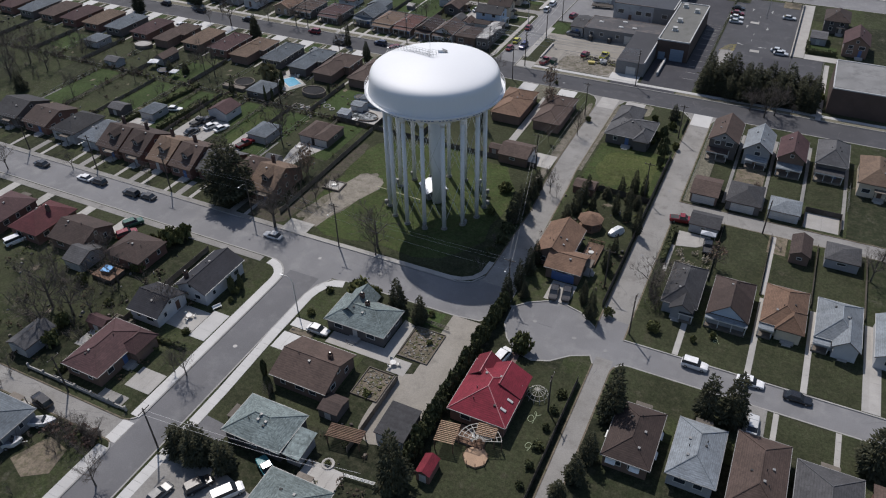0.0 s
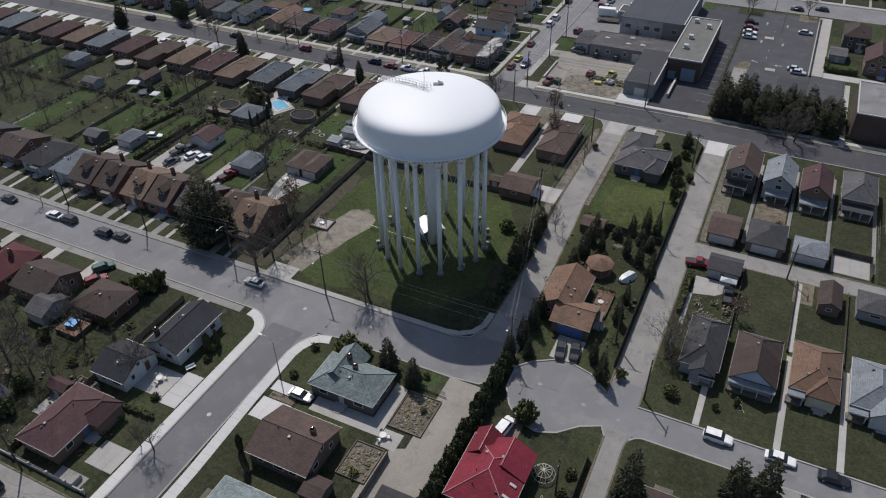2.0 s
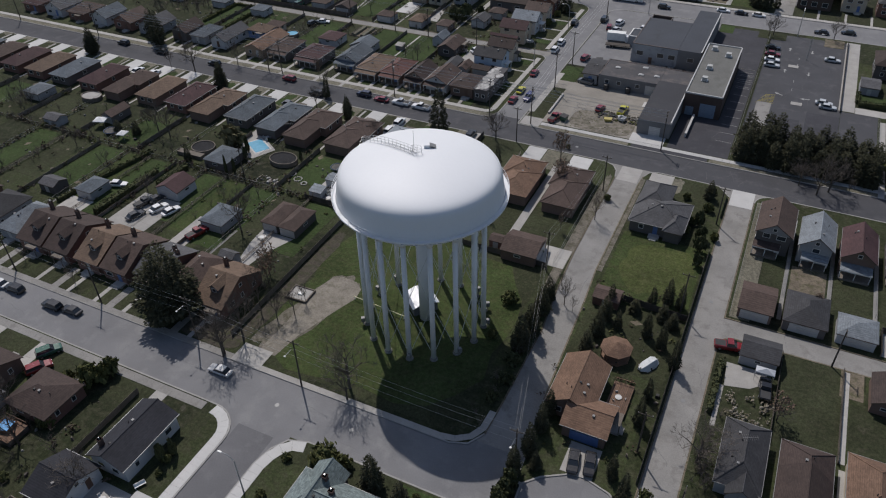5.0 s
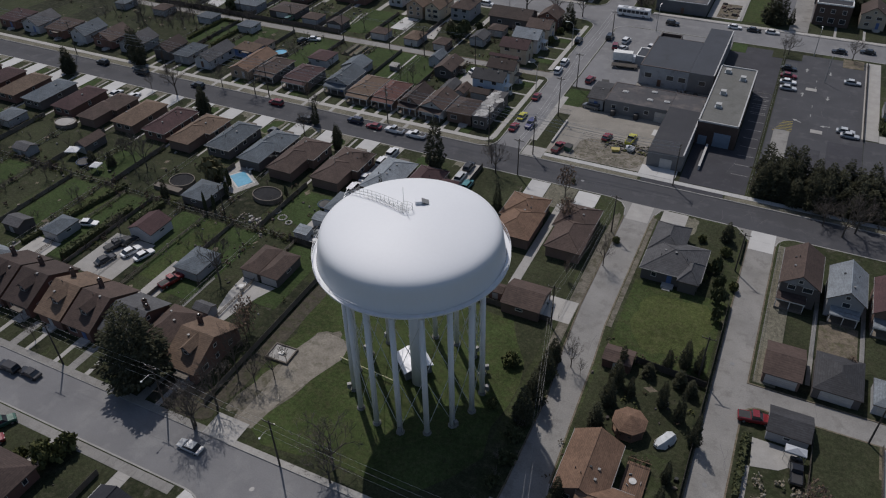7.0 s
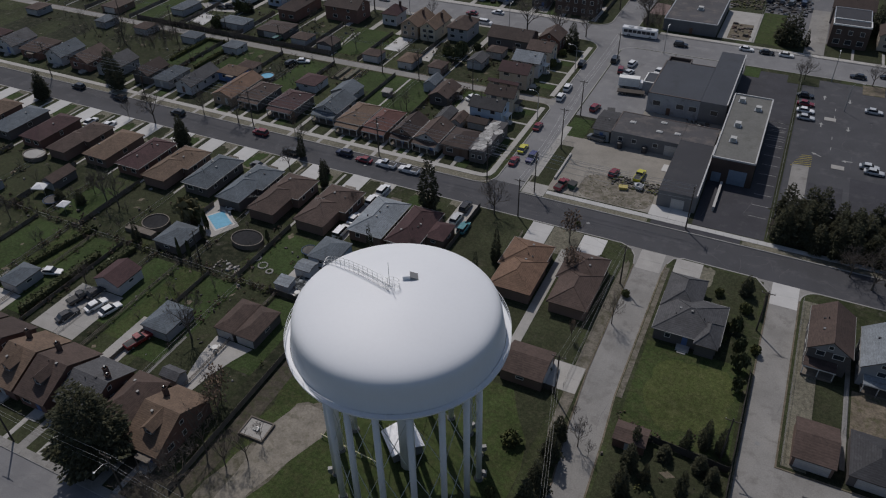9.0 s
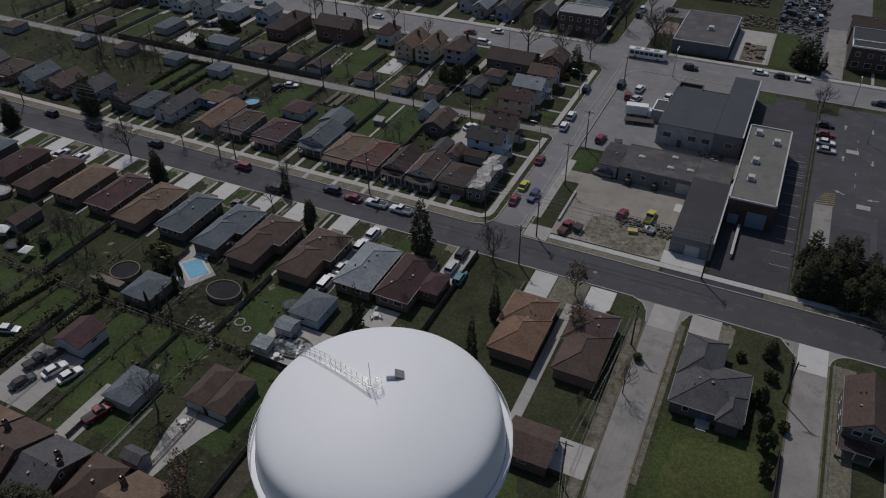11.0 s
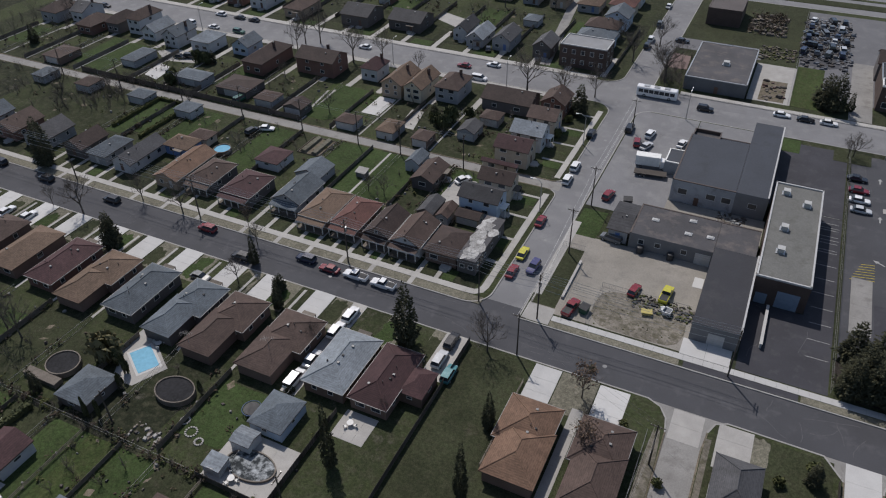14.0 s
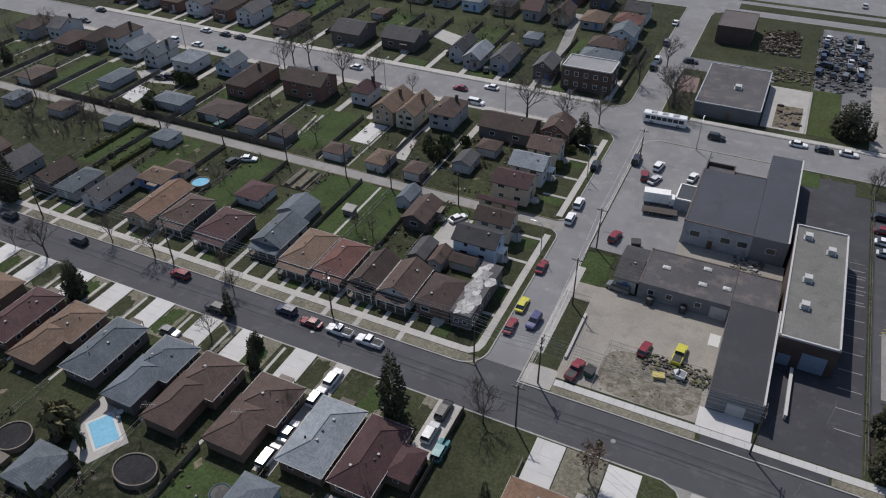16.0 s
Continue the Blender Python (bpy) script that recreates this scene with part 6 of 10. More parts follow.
def skylight(x, y, z, w=1.6, d=1.2):
    t = thing("skylight", x, y, z, 0, "small pale domed skylight on a flat roof", "skylight", "skylights")
    f = Form()
    f.box(-w / 2, w / 2, -d / 2, d / 2, 0, 0.18)
    part("frame", f, METAL, t)
    f = Form()
    f.solid([(-w / 2 + 0.06, -d / 2 + 0.06, 0.18), (w / 2 - 0.06, -d / 2 + 0.06, 0.18), (w / 2 - 0.06, d / 2 - 0.06, 0.18), (-w / 2 + 0.06, d / 2 - 0.06, 0.18), (-w / 4, -d / 4, 0.36), (w / 4, -d / 4, 0.36), (w / 4, d / 4, 0.36), (-w / 4, d / 4, 0.36)],
            [(0, 1, 5, 4), (1, 2, 6, 5), (2, 3, 7, 6), (3, 0, 4, 7), (4, 5, 6, 7)])
    part("dome", f, plain("unit_paint", (0.4, 0.4, 0.39), 0.5), t)
    return t


c1 = flat_building(-61.0, -46.6, 267.6, 291.6, 6.0, ROOF_GREY, PALE_BLOCK, "grey block-walled works with a dark flat roof", TRIM_DARK, 0.1, edges="sw")
for x in (-4.5, 2.0, 5.5):
    window(c1, x, -12.0, 3.2, "s", 2.2, 1.6)
overhead_door(c1, -1.0, -12.0, 1.1, 2.2, DOOR_D)
c1b = flat_building(-46.58, -39.4, 267.6, 304.6, 6.06, ROOF_GREY, BLOCKWORK, "long grey wing of the works, flat roof with a white edge", METAL_EDGE, 0.2, edges="e")
window(c1b, 0.5, -18.5, 3.2, "s", 2.0, 1.5)
flat_building(-60.8, -54.0, 291.7, 296.4, 4.6, ROOF_STAIN, BLOCKWORK, "low walled plant yard with a stained flat roof", TRIM_DARK, 0.9, edges="nwe")
flat_building(-53.98, -46.6, 291.7, 294.8, 4.8, ROOF_GREY, BLOCKWORK, "low flat-roofed annex of the works", TRIM_DARK, 0.1, edges="n")
flat_building(-65.0, -61.04, 279.5, 286.6, 3.4, ROOF_GREY, PALE_BLOCK, "small flat-roofed lean-to with a white edge", TRIM, 0.15, edges="nws")
c2 = flat_building(-65.3, -47.62, 245.2, 257.4, 4.0, ROOF_STAIN, BLOCKWORK, "low grey workshop with a stained flat roof", TRIM_DARK, 0.08, edges="nw")
for x in (-6.2, -2.6, 3.0):
    window(c2, x, -6.1, 2.2, "s", 1.3, 1.3)
overhead_door(c2, 7.0, -6.1, 3.2, 2.9)
flat_building(-47.6, -39.3, 246.4, 257.2, 4.02, ROOF_STAIN, BLOCKWORK, "low grey workshop bay with a stained flat roof", TRIM_DARK, 0.08, edges="n")
house(-70.6, -65.4, 245.4, 257.2, 3.6, 0.9, "gable_x", "charcoal", "grey", front="s", vents=2, porch=False)
c3 = flat_building(-47.6, -38.7, 221.6, 246.2, 4.8, ROOF_DARK, BLOCKWORK, "dark-roofed garage building with a white parapet", METAL_EDGE, 0.5, fall=0.5, edges="e")
overhead_door(c3, 0.3, -12.3, 3.0, 2.7)
c4 = flat_building(-38.66, -28.5, 237.8, 275.2, 6.5, ROOF_GRAVEL, DARK_BRICK, "tall dark works hall, gravel roof edged in white", METAL_EDGE, 0.3)
overhead_door(c4, 1.6, -18.7, 4.2, 4.0, plain("blue_grey_door", (0.2, 0.26, 0.34), 0.4))
overhead_door(c4, -3.2, -18.7, 2.2, 2.6, plain("blue_grey_door", (0.2, 0.26, 0.34), 0.4))
for x, y in ((-31.6, 267.2), (-36.2, 270.8), (-35.3, 256.1), (-35.2, 247.6)):
    roof_unit(x, y, 6.6)
for x, y in ((-61.2, 252.0), (-53.5, 254.9), (-53.6, 249.6), (-49.0, 250.2)):
    skylight(x, y, 4.1)
# yards, lots and their surfaces
patch("yard", -78.6, -47.6, 217.4, 245.2, GRAVEL, 0.02, "dusty gravel yard in front of a workshop", "yard")
patch("yard", -78.6, -61.2, 257.6, 311.2, ASPHALT_PALE, 0.02, "wide worn asphalt yard beside the works", "yard")
patch("yard", -61.0, -39.3, 296.5, 311.2, ASPHALT_PALE, 0.022, "worn asphalt strip between the works and the avenue", "yard")
patch("yard", -61.2, -38.9, 257.3, 267.5, GRAVEL, 0.025, "narrow gravel yard between two workshops", "yard")
patch("rubble_ground", -66.4, -48.6, 217.5, 229.4, surface("broken_ground", (0.2, 0.18, 0.152), 0.95, 0.3, 0.25, 2.5, 0.3, 0.5, (0.1, 0.092, 0.066), 0.5, rand=0), 0.05, "broken concrete and weeds where a building stood", "rubble", jag=0.04)
patch("lawn", -78.2, -73.4, 219.0, 239.6, LAWN, 0.035, "narrow strip of grass beside the yard", "lawn")
patch("lawn", -78.4, -72.6, 245.0, 256.0, FRESH, 0.035, "small square of grass beside the workshop", "lawn")
patch("apron", -48.4, -39.4, 217.0, 221.5, CONCRETE_NEW, 0.05, "new pale concrete apron before the garage door", "apron", 2)
patch("parking_lot", -38.4, -22.8, 217.2, 237.6, ASPHALT_DARK, 0.02, "smooth dark asphalt yard", "parking lot")
patch("parking_lot", -28.3, -22.8, 237.6, 275.3, ASPHALT_DARK, 0.02, "smooth dark asphalt drive beside the hall", "parking lot")
patch("parking_lot", -39.2, -22.8, 275.5, 309.0, ASPHALT_DARK, 0.02, "smooth dark asphalt lot with painted bays", "parking lot")
patch("parking_lot", -21.8, 2.0, 226.0, 309.0, ASPHALT, 0.02, "grey asphalt parking lot with painted bays", "parking lot")
patch("lawn", -39.0, -34.4, 303.5, 310.8, FRESH, 0.045, "small green island beside the drive", "lawn")
LINE = plain("bay_paint", (0.32, 0.32, 0.31), 0.8)
YELLOW = plain("yellow_paint", (0.5, 0.4, 0.05), 0.7)


def bays(x0, x1, y0, n, step, mat=LINE, z=TOP + 0.02):
    f = Form()
    f.box(0, x1 - x0, -0.06, 0.06, 0.0, 0.006)
    me = mesh_of("bay_line", f, [mat])
    t = thing("parking_bays", x0, y0, z, 0, "thin painted lines of parking bays on asphalt", "markings", kind="structure")
    for i in range(n):
        part("bay_line", me, None, t, at=pose(0, i * step, 0))


bays(-27.2, -23.2, 226.0, 16, 5.0)
bays(-35.6, -31.4, 279.0, 5, 2.7)
bays(-21.6, -17.0, 262.4, 15, 2.6)
bays(-5.4, 1.2, 261.0, 15, 2.6)
bays(-27.8, -23.4, 262.0, 14, 2.7)
fence([(-22.4, 218), (-22.4, 308)], 1.5, None, "wire")
fence([(-78.4, 219.2), (-78.4, 239.8), (-73.2, 239.8)], 1.3, None, "wire")
fence([(-66.6, 217.6), (-66.6, 229.6), (-48.6, 229.6)], 1.2, None, "wire")
f = Form()
f.box(-0.2, 0.2, -6, 6, 0, 1.1)
f.box(-0.28, 0.28, -6, 6, 1.1, 1.2)
tagged(part("retaining_wall", f, CONCRETE_NEW, at=pose(-35.0, 230.4, TOP)), "pale concrete retaining wall beside a ramp", "wall")
f = Form()
f.box(-0.25, 0.25, -6.5, 6.5, 0, 0.6)
tagged(part("low_wall", f, CONCRETE, at=pose(-73.0, 229.0, TOP)), "low pale concrete wall along the grass strip", "wall")
patch("slab", -49.8, -47.8, 237.2, 240.6, CONCRETE_NEW, 0.08, "pale concrete slab at the workshop corner", "slab")


def brush(area, n, r, mat, label, seed, along=None):
    """Low leafy or twiggy undergrowth."""
    rnd = random.Random(seed)
    x0, x1, y0, y1 = area
    f = Form()
    for i in range(n):
        x, y = rnd.uniform(x0, x1), rnd.uniform(y0, y1)
        if along and rnd.random() < 0.8:
            x = rnd.choice(along) + rnd.gauss(0, 0.7)
        if is_clear(x, y):
            continue
        R = r * rnd.uniform(0.5, 1.5)
        for j in range(9):
            c = Vector((x + rnd.gauss(0, R * 0.5), y + rnd.gauss(0, R * 0.5), rnd.uniform(0.1, R * 1.3)))
            ax = Vector((rnd.uniform(-1, 1), rnd.uniform(-1, 1), rnd.uniform(0, 1))).normalized()
            s = R * rnd.uniform(0.25, 0.5)
            b1 = ax.orthogonal().normalized() * s
            b2 = ax.cross(b1.normalized()) * s * 0.7
            f.solid([tuple(c + b1), tuple(c + b2), tuple(c - b1), tuple(c - b2), tuple(c + ax * s * 0.5)], [(0, 1, 4), (1, 2, 4), (2, 3, 4), (3, 0, 4)])
    return tagged(part("undergrowth", f, mat, at=pose(0, 0, TOP)), label, "undergrowth", kind="stuff")


BROWN_BRUSH = leafy("bare_brush", (0.07, 0.058, 0.048), 0.4)


def thicket(area, n, h, seed, label="tangle of bare brown saplings and bushes in back gardens"):
    """Bare saplings in one tangle, too many to tell apart."""
    rnd = random.Random(seed)
    x0, x1, y0, y1 = area
    f = Form()
    for i in range(n):
        p = Vector((rnd.uniform(x0, x1), rnd.uniform(y0, y1), 0))
        if is_clear(p.x, p.y):
            continue
        H = h * rnd.uniform(0.5, 1.2)
        for k in range(7):
            d = Vector((rnd.gauss(0, 0.33), rnd.gauss(0, 0.33), 1)).normalized()
            q = p + d * H * rnd.uniform(0.6, 1)
            f.tube(p, q, 0.035, 0.012, 3, caps=False)
            for j in range(7):
                a = p + (q - p) * rnd.uniform(0.3, 1)
                e = Vector((rnd.gauss(0, 0.6), rnd.gauss(0, 0.6), rnd.uniform(0.1, 0.9))).normalized()
                f.tube(a, a + e * H * rnd.uniform(0.12, 0.3), 0.016, 0.007, 3, caps=False)
    return tagged(part("thicket", f, TWIG, at=pose(0, 0, TOP)), label, "thicket", kind="stuff")


def rubble(x0, x1, y0, y1, n, smin, smax, mats, label, seed):
    """Loose lumps strewn over an area, by material."""
    rnd = random.Random(seed)
    for k, m in enumerate(mats):
        f = Form()
        for i in range(n):
            x, y, s = rnd.uniform(x0, x1), rnd.uniform(y0, y1), rnd.uniform(smin, smax)
            a = rnd.random() * 6.28
            c, q = math.cos(a) * s, math.sin(a) * s
            h = s * rnd.uniform(0.25, 0.7)
            w = rnd.uniform(0.4, 0.9)
            b = [(x + c, y + q), (x - q * w, y + c * w), (x - c, y - q), (x + q * w, y - c * w)]
            f.solid([(*p, 0) for p in b] + [(x + (p[0] - x) * 0.75, y + (p[1] - y) * 0.75, h) for p in b], [(0, 1, 5, 4), (1, 2, 6, 5), (2, 3, 7, 6), (3, 0, 4, 7), (4, 5, 6, 7)])
        tagged(part("rubble", f, m, at=pose(0, 0, TOP + 0.04)), label, "rubble", kind="stuff")


rubble(-66, -49, 218, 229, 60, 0.06, 0.24, (LANE, DIRT, SHRUB), "broken concrete lumps and weeds strewn over bare ground", 4)
rubble(-60, -48.5, 228.4, 230.4, 30, 0.2, 0.5, (WOOD_DARK, SHRUB), "dark heaps of scrap and weeds along the rubble", 5)


def dumpster(x, y, turn=0.0, mat=None, label="green steel waste container with a closed lid"):
    t = thing("waste_container", x, y, TOP + 0.03, turn, label, "container")
    m = mat or plain("container_green", (0.03, 0.09, 0.06), 0.5)
    f = Form()
    f.solid([(-0.9, -0.7, -0.02), (0.9, -0.7, -0.02), (0.9, 0.7, -0.02), (-0.9, 0.7, -0.02), (-1.05, -0.85, 1.25), (1.05, -0.85, 1.25), (1.05, 0.85, 1.45), (-1.05, 0.85, 1.45)], [(3, 2, 1, 0), (0, 1, 5, 4), (1, 2, 6, 5), (2, 3, 7, 6), (3, 0, 4, 7)])
    part("bin", f, m, t)
    f = Form()
    f.solid([(-1.1, -0.9, 1.26), (1.1, -0.9, 1.26), (1.1, 0.9, 1.46), (-1.1, 0.9, 1.46), (-1.1, -0.9, 1.34), (1.1, -0.9, 1.34), (1.1, 0.9, 1.54), (-1.1, 0.9, 1.54)], [(0, 1, 5, 4), (1, 2, 6, 5), (2, 3, 7, 6), (3, 0, 4, 7), (4, 5, 6, 7)])
    part("lid", f, BLACK, t)
    return t


dumpster(-67.8, 220.6, 80)
dumpster(-69.6, 262.0, 15, plain("container_dark", (0.03, 0.03, 0.035), 0.5), "dark steel waste container by the workshop")


def box_truck(x, y, turn):
    t = thing("box_truck", x, y, TOP + 0.03, turn, "white box truck parked in the works yard", "truck")
    f = Form()
    f.box(-4.2, 1.9, -1.2, 1.2, 0.9, 3.5)
    part("cargo_box", f, TRIM, t)
    f = Form()
    skin(f, [[(2.0, -1.1, 0.5), (2.0, -1.1, 2.5), (2.0, 1.1, 2.5), (2.0, 1.1, 0.5)], [(3.1, -1.1, 0.5), (3.0, -1.05, 2.45), (3.0, 1.05, 2.45), (3.1, 1.1, 0.5)], [(4.0, -1.0, 0.5), (4.0, -0.95, 1.35), (4.0, 0.95, 1.35), (4.0, 1.0, 0.5)]])
    part("cab", f, plain("car_paint_white", CAR_COLOURS["white"], 0.25, 0.0, 0.6), t)
    f = Form()
    f.solid([(3.12, -0.9, 1.5), (3.12, 0.9, 1.5), (3.05, 0.85, 2.3), (3.05, -0.85, 2.3)], [(0, 1, 2, 3)])
    part("windscreen", f, GLASS, t)
    f = Form()
    f.box(-4.1, 3.6, -0.5, 0.5, 0.45, 0.88)
    part("chassis", f, BLACK, t)
    for wx in (-2.6, 2.9):
        for s in (-1, 1):
            part("wheel", shared("wheel", wheel_mesh), None, t, at=pose(wx, s * 1.05, 0.36, 0, 0, 0 if s > 0 else 180))
    return t


def trailer(x, y, turn, L=8.0):
    t = thing("flatbed_trailer", x, y, TOP + 0.03, turn, "empty dark flatbed trailer in the works yard", "trailer")
    f = Form()
    f.box(-L / 2, L / 2, -1.2, 1.2, 0.85, 1.05)
    f.box(-L / 2, L / 2, -0.35, 0.35, 0.6, 0.85)
    part("deck", f, WOOD_DARK, t)
    for wx in (-L * 0.3, -L * 0.18):
        for s in (-1, 1):
            part("wheel", shared("wheel", wheel_mesh), None, t, at=pose(wx, s * 1.0, 0.33, 0, 0, 0 if s > 0 else 180))
    f = Form()
    f.box(L / 2 - 0.8, L / 2 - 0.6, -0.6, 0.6, 0, 0.85)
    part("landing_leg", f, METAL, t)
    return t


box_truck(-68.2, 281.0, 8)
trailer(-67.6, 276.6, 8)


def bus(x, y, turn):
    t = thing("city_bus", x, y, 0.0, turn, "white and grey city bus at the kerb of the avenue", "bus")
    f = Form()
    skin(f, [[(-6, -1.2, 0.35), (-6, -1.27, 2.9), (-6, -1.05, 3.1), (-6, 1.05, 3.1), (-6, 1.27, 2.9), (-6, 1.2, 0.35)], [(5.7, -1.2, 0.35), (5.7, -1.27, 2.9), (5.7, -1.05, 3.1), (5.7, 1.05, 3.1), (5.7, 1.27, 2.9), (5.7, 1.2, 0.35)], [(6, -1.15, 0.4), (5.9, -1.15, 2.8), (5.85, -1, 3.0), (5.85, 1, 3.0), (5.9, 1.15, 2.8), (6, 1.15, 0.4)]])
    part("body", f, plain("car_paint_white", CAR_COLOURS["white"], 0.25, 0.0, 0.6), t)
    for s in (-1, 1):
        for i in range(7):
            f = Form()
            f.box(-5.4 + i * 1.55, -4.05 + i * 1.55, s * 1.285 - 0.02, s * 1.285 + 0.02, 1.45, 2.5)
            part("window", f, GLASS, t)
    for i in range(3):
        f = Form()
        f.box(-4 + i * 3, -2.4 + i * 3, -0.7, 0.7, 3.1, 3.3)
        part("roof_hatch", f, METAL, t)
    for wx in (-3.6, 3.8):
        for s in (-1, 1):
            o = part("wheel", shared("wheel", wheel_mesh), None, t, at=pose(wx, s * 1.15, 0.48, 0, 0, 0 if s > 0 else 180))
            o.scale = (1.45, 1.2, 1.45)
    return t


bus(-76.0, 322.0, 1)

# beyond the avenue
c5 = flat_building(-70.1, -52.0, 331.0, 360.2, 4.2, ROOF_STAIN, DARK_BLOCK, "low dark commercial building with a stained flat roof", METAL, 0.12)
roof_unit(-60.0, 344.0, 4.3, 1.6)
overhead_door(c5, 0.6, -14.6, 1.1, 2.2, DOOR_D)
c6 = flat_building(-73.2, -61.4, 388.6, 405.0, 6.0, surface("brown_roof", (0.1, 0.088, 0.086), 0.85, 0.15, 0.12, 3.0, 0.08, 0.05, rand=0), DARK_BRICK, "plain two-storey brown brick block, flat roof", TRIM_DARK, 0.1)
ne7 = flat_building(-110.4, -95.0, 332.6, 342.0, 7.2, surface("pale_roof", (0.2, 0.205, 0.215), 0.7, 0.12, 0.2, 3.0, 0.08, 0.05, (0.2, 0.2, 0.2), 0.3, rand=0), DARK_BRICK, "two-storey dark-walled corner building, pale flat roof", METAL_EDGE, 0.25, "apartment_building")
for z in (2.0, 5.2):
    for x in (-6, -3, 0, 3, 6):
        window(ne7, x, -4.7, z, "s", 1.3, 1.5)
    for y in (-2.5, 2.0):
        window(ne7, 7.7, y, z, "e", 1.3, 1.5)
flat_building(14.4, 30.0, 219.2, 240.6, 7.6, ROOF_PALE, DARK_BRICK, "low brick commercial building, stained flat roof", METAL_EDGE, 0.2)
shed(6.0, 11.4, 270.4, 278.0, 2.4, 0.8, "gable_x", "grey", "grey")
house(9.0, 17.5, 283.0, 295.0, 4.6, 2.4, "hip", "dark_brown", "dark", front="s", storeys=2)
house(16.0, 24.2, 263.6, 275.6, 4.4, 3.0, "gable_y", "maroon", "brown_brick", front="s", storeys=2)
hedge(6.2, 262.4, 15.2, 262.6, 1.8, 1.4)
hedge(6.0, 263.4, 6.0, 269.4, 1.8, 1.2)
patch("lawn", 6, 15, 263, 270, FRESH, 0.02, "green yard behind a house", "lawn")
patch("lane", 1.4, 5.6, 257.2, 310, CONCRETE, 0.03, "pale concrete drive beside the parking lot", "drive")
patch("lane", 5.7, 60, 256.8, 260.8, CONCRETE, 0.035, "pale concrete lane beside gardens", "drive")
patch("parking_lot", 2.1, 11.6, 231.0, 256.6, ASPHALT, 0.03, "grey asphalt corner of the parking lot", "parking lot")
path(12.2, 13.6, 213.6, 254)
fence([(11.8, 231), (11.8, 256.6)], 1.3, None, "wire")
lawn(13.8, 30, 214.4, 219.0, LAWN)
patch("lawn", -77.8, -40, 361.5, 418, LAWN, 0.02, "broad green verge round a brick block", "lawn")
patch("yard", -51.5, -38.5, 331.5, 360, CONCRETE, 0.03, "pale concrete yard strewn with scrap", "yard")
patch("yard", -39.5, -10, 340, 416, ASPHALT_MID, 0.03, "dusty scrap yard surface", "yard")
patch("yard", -39.6, -24.5, 364, 404, ASPHALT, 0.045, "oil-dark ground under heaped scrap", "yard", jag=0.08)
patch("drive", -23.6, -17.4, 329.0, 372, LANE, 0.05, "pale concrete drive beside a dark building", "drive", 8)
patch("yard", -80, -51, 362.4, 372, ASPHALT_MID, 0.05, "grey asphalt strip behind a low building", "yard")
rubble(-52, -41, 364, 375, 40, 0.3, 1.0, (WOOD_GREY, DIRT, SHRUB, WOOD_DARK), "rubble and brush at the edge of a yard", 14)
patch("lawn", -39.4, -31.4, 331.5, 362, BRIGHT, 0.06, "green strip of grass beside the scrap yard", "lawn")
patch("lawn", -38, -24, 329.5, 352, LAWN, 0.04, "green lawn beside the scrap yard", "lawn")
patch("dirt_yard", -48.4, -41.2, 332.4, 347.4, DIRT, 0.05, "bare brown earth in a concrete yard", "yard")
rubble(-48, -41.6, 333, 347, 9, 0.3, 1.3, (plain("rust", (0.1, 0.06, 0.05), 0.8), WOOD_GREY, WOOD_DARK), "rusty and pale scrap heaped in a yard", 8)
rubble(-40, -24, 362, 405, 60, 0.4, 1.3, (BLACK, WOOD_DARK, ASPHALT_MID, plain("scrap_grey", (0.09, 0.1, 0.12), 0.5)), "dense heap of dark scrap metal and wrecks", 9)
rubble(-58, -46, 385, 405, 45, 0.4, 1.5, (WOOD_GREY, DIRT, WOOD_DARK), "heaps of earth and timber on grass", 10)
sr = random.Random(91)
for row, y in enumerate((374.5, 380.5, 387.5, 393.0, 399.5, 406.0)):
    x = -39.0 + sr.uniform(0, 1.5)
    while x < -26:
        if sr.random() < 0.8:
            car(x, y + sr.uniform(-1.0, 1.0), sr.choice((0, 78, 90, 96, 108, 170)), sr.choice(("sedan", "sedan", "suv", "van")), sr.choice(("grey", "black", "black", "dark_blue", "silver", "white")), TOP + 0.05)
        x += sr.uniform(2.4, 4.4)
rubble(-40, -25, 371, 410, 150, 0.15, 0.7, (BLACK, WOOD_DARK, WOOD_GREY, METAL), "loose dark scrap between wrecked cars", 15)
thicket((-58, -46, 386, 405), 26, 3.2, 31, "bare brown brush on a heap of earth")
brush((-58, -46, 386, 406), 60, 1.0, BROWN_BRUSH, "brown brush over a heap of earth", 32)
for x, c in ((-77.3, "black"), (-68.1, "grey"), (-60.9, "black")):
    car(x, 367.4, 4, "sedan", c, TOP + 0.06)
fence([(-40, 331), (-40, 415)], 2.0, None, "wire")

# the conifer grove by the parking lot
rg = random.Random(21)
# a near-black sheet over the ground beneath the trees
patch("mulch", -21.8, 13.5, 217.2, 230.5, surface("dark_grove_ground", (0.035, 0.03, 0.026), 0.95, 0.3, 0.3, 3.0, 0.3, 0.4), 0.05, "very dark ground under a conifer grove", "mulch", jag=0.12)
for i in range(30):
    conifer(-19.0 + (i % 10) * 3.3 + rg.uniform(-0.9, 0.9), 218.6 + (i // 10) * 4.4 + rg.uniform(-1.2, 1.2), rg.uniform(7.5, 11), rg.uniform(2.6, 3.6))
shrub(11.4, 225.0, 2.2, 4.0, FRESH_LEAF, label="yellow-green shrub at the end of a conifer grove")

patch("pavement", -78.7, -73.1, 213.9, 218.8, CONCRETE, 0.04, "pale concrete pavement at the street corner", "pavement")
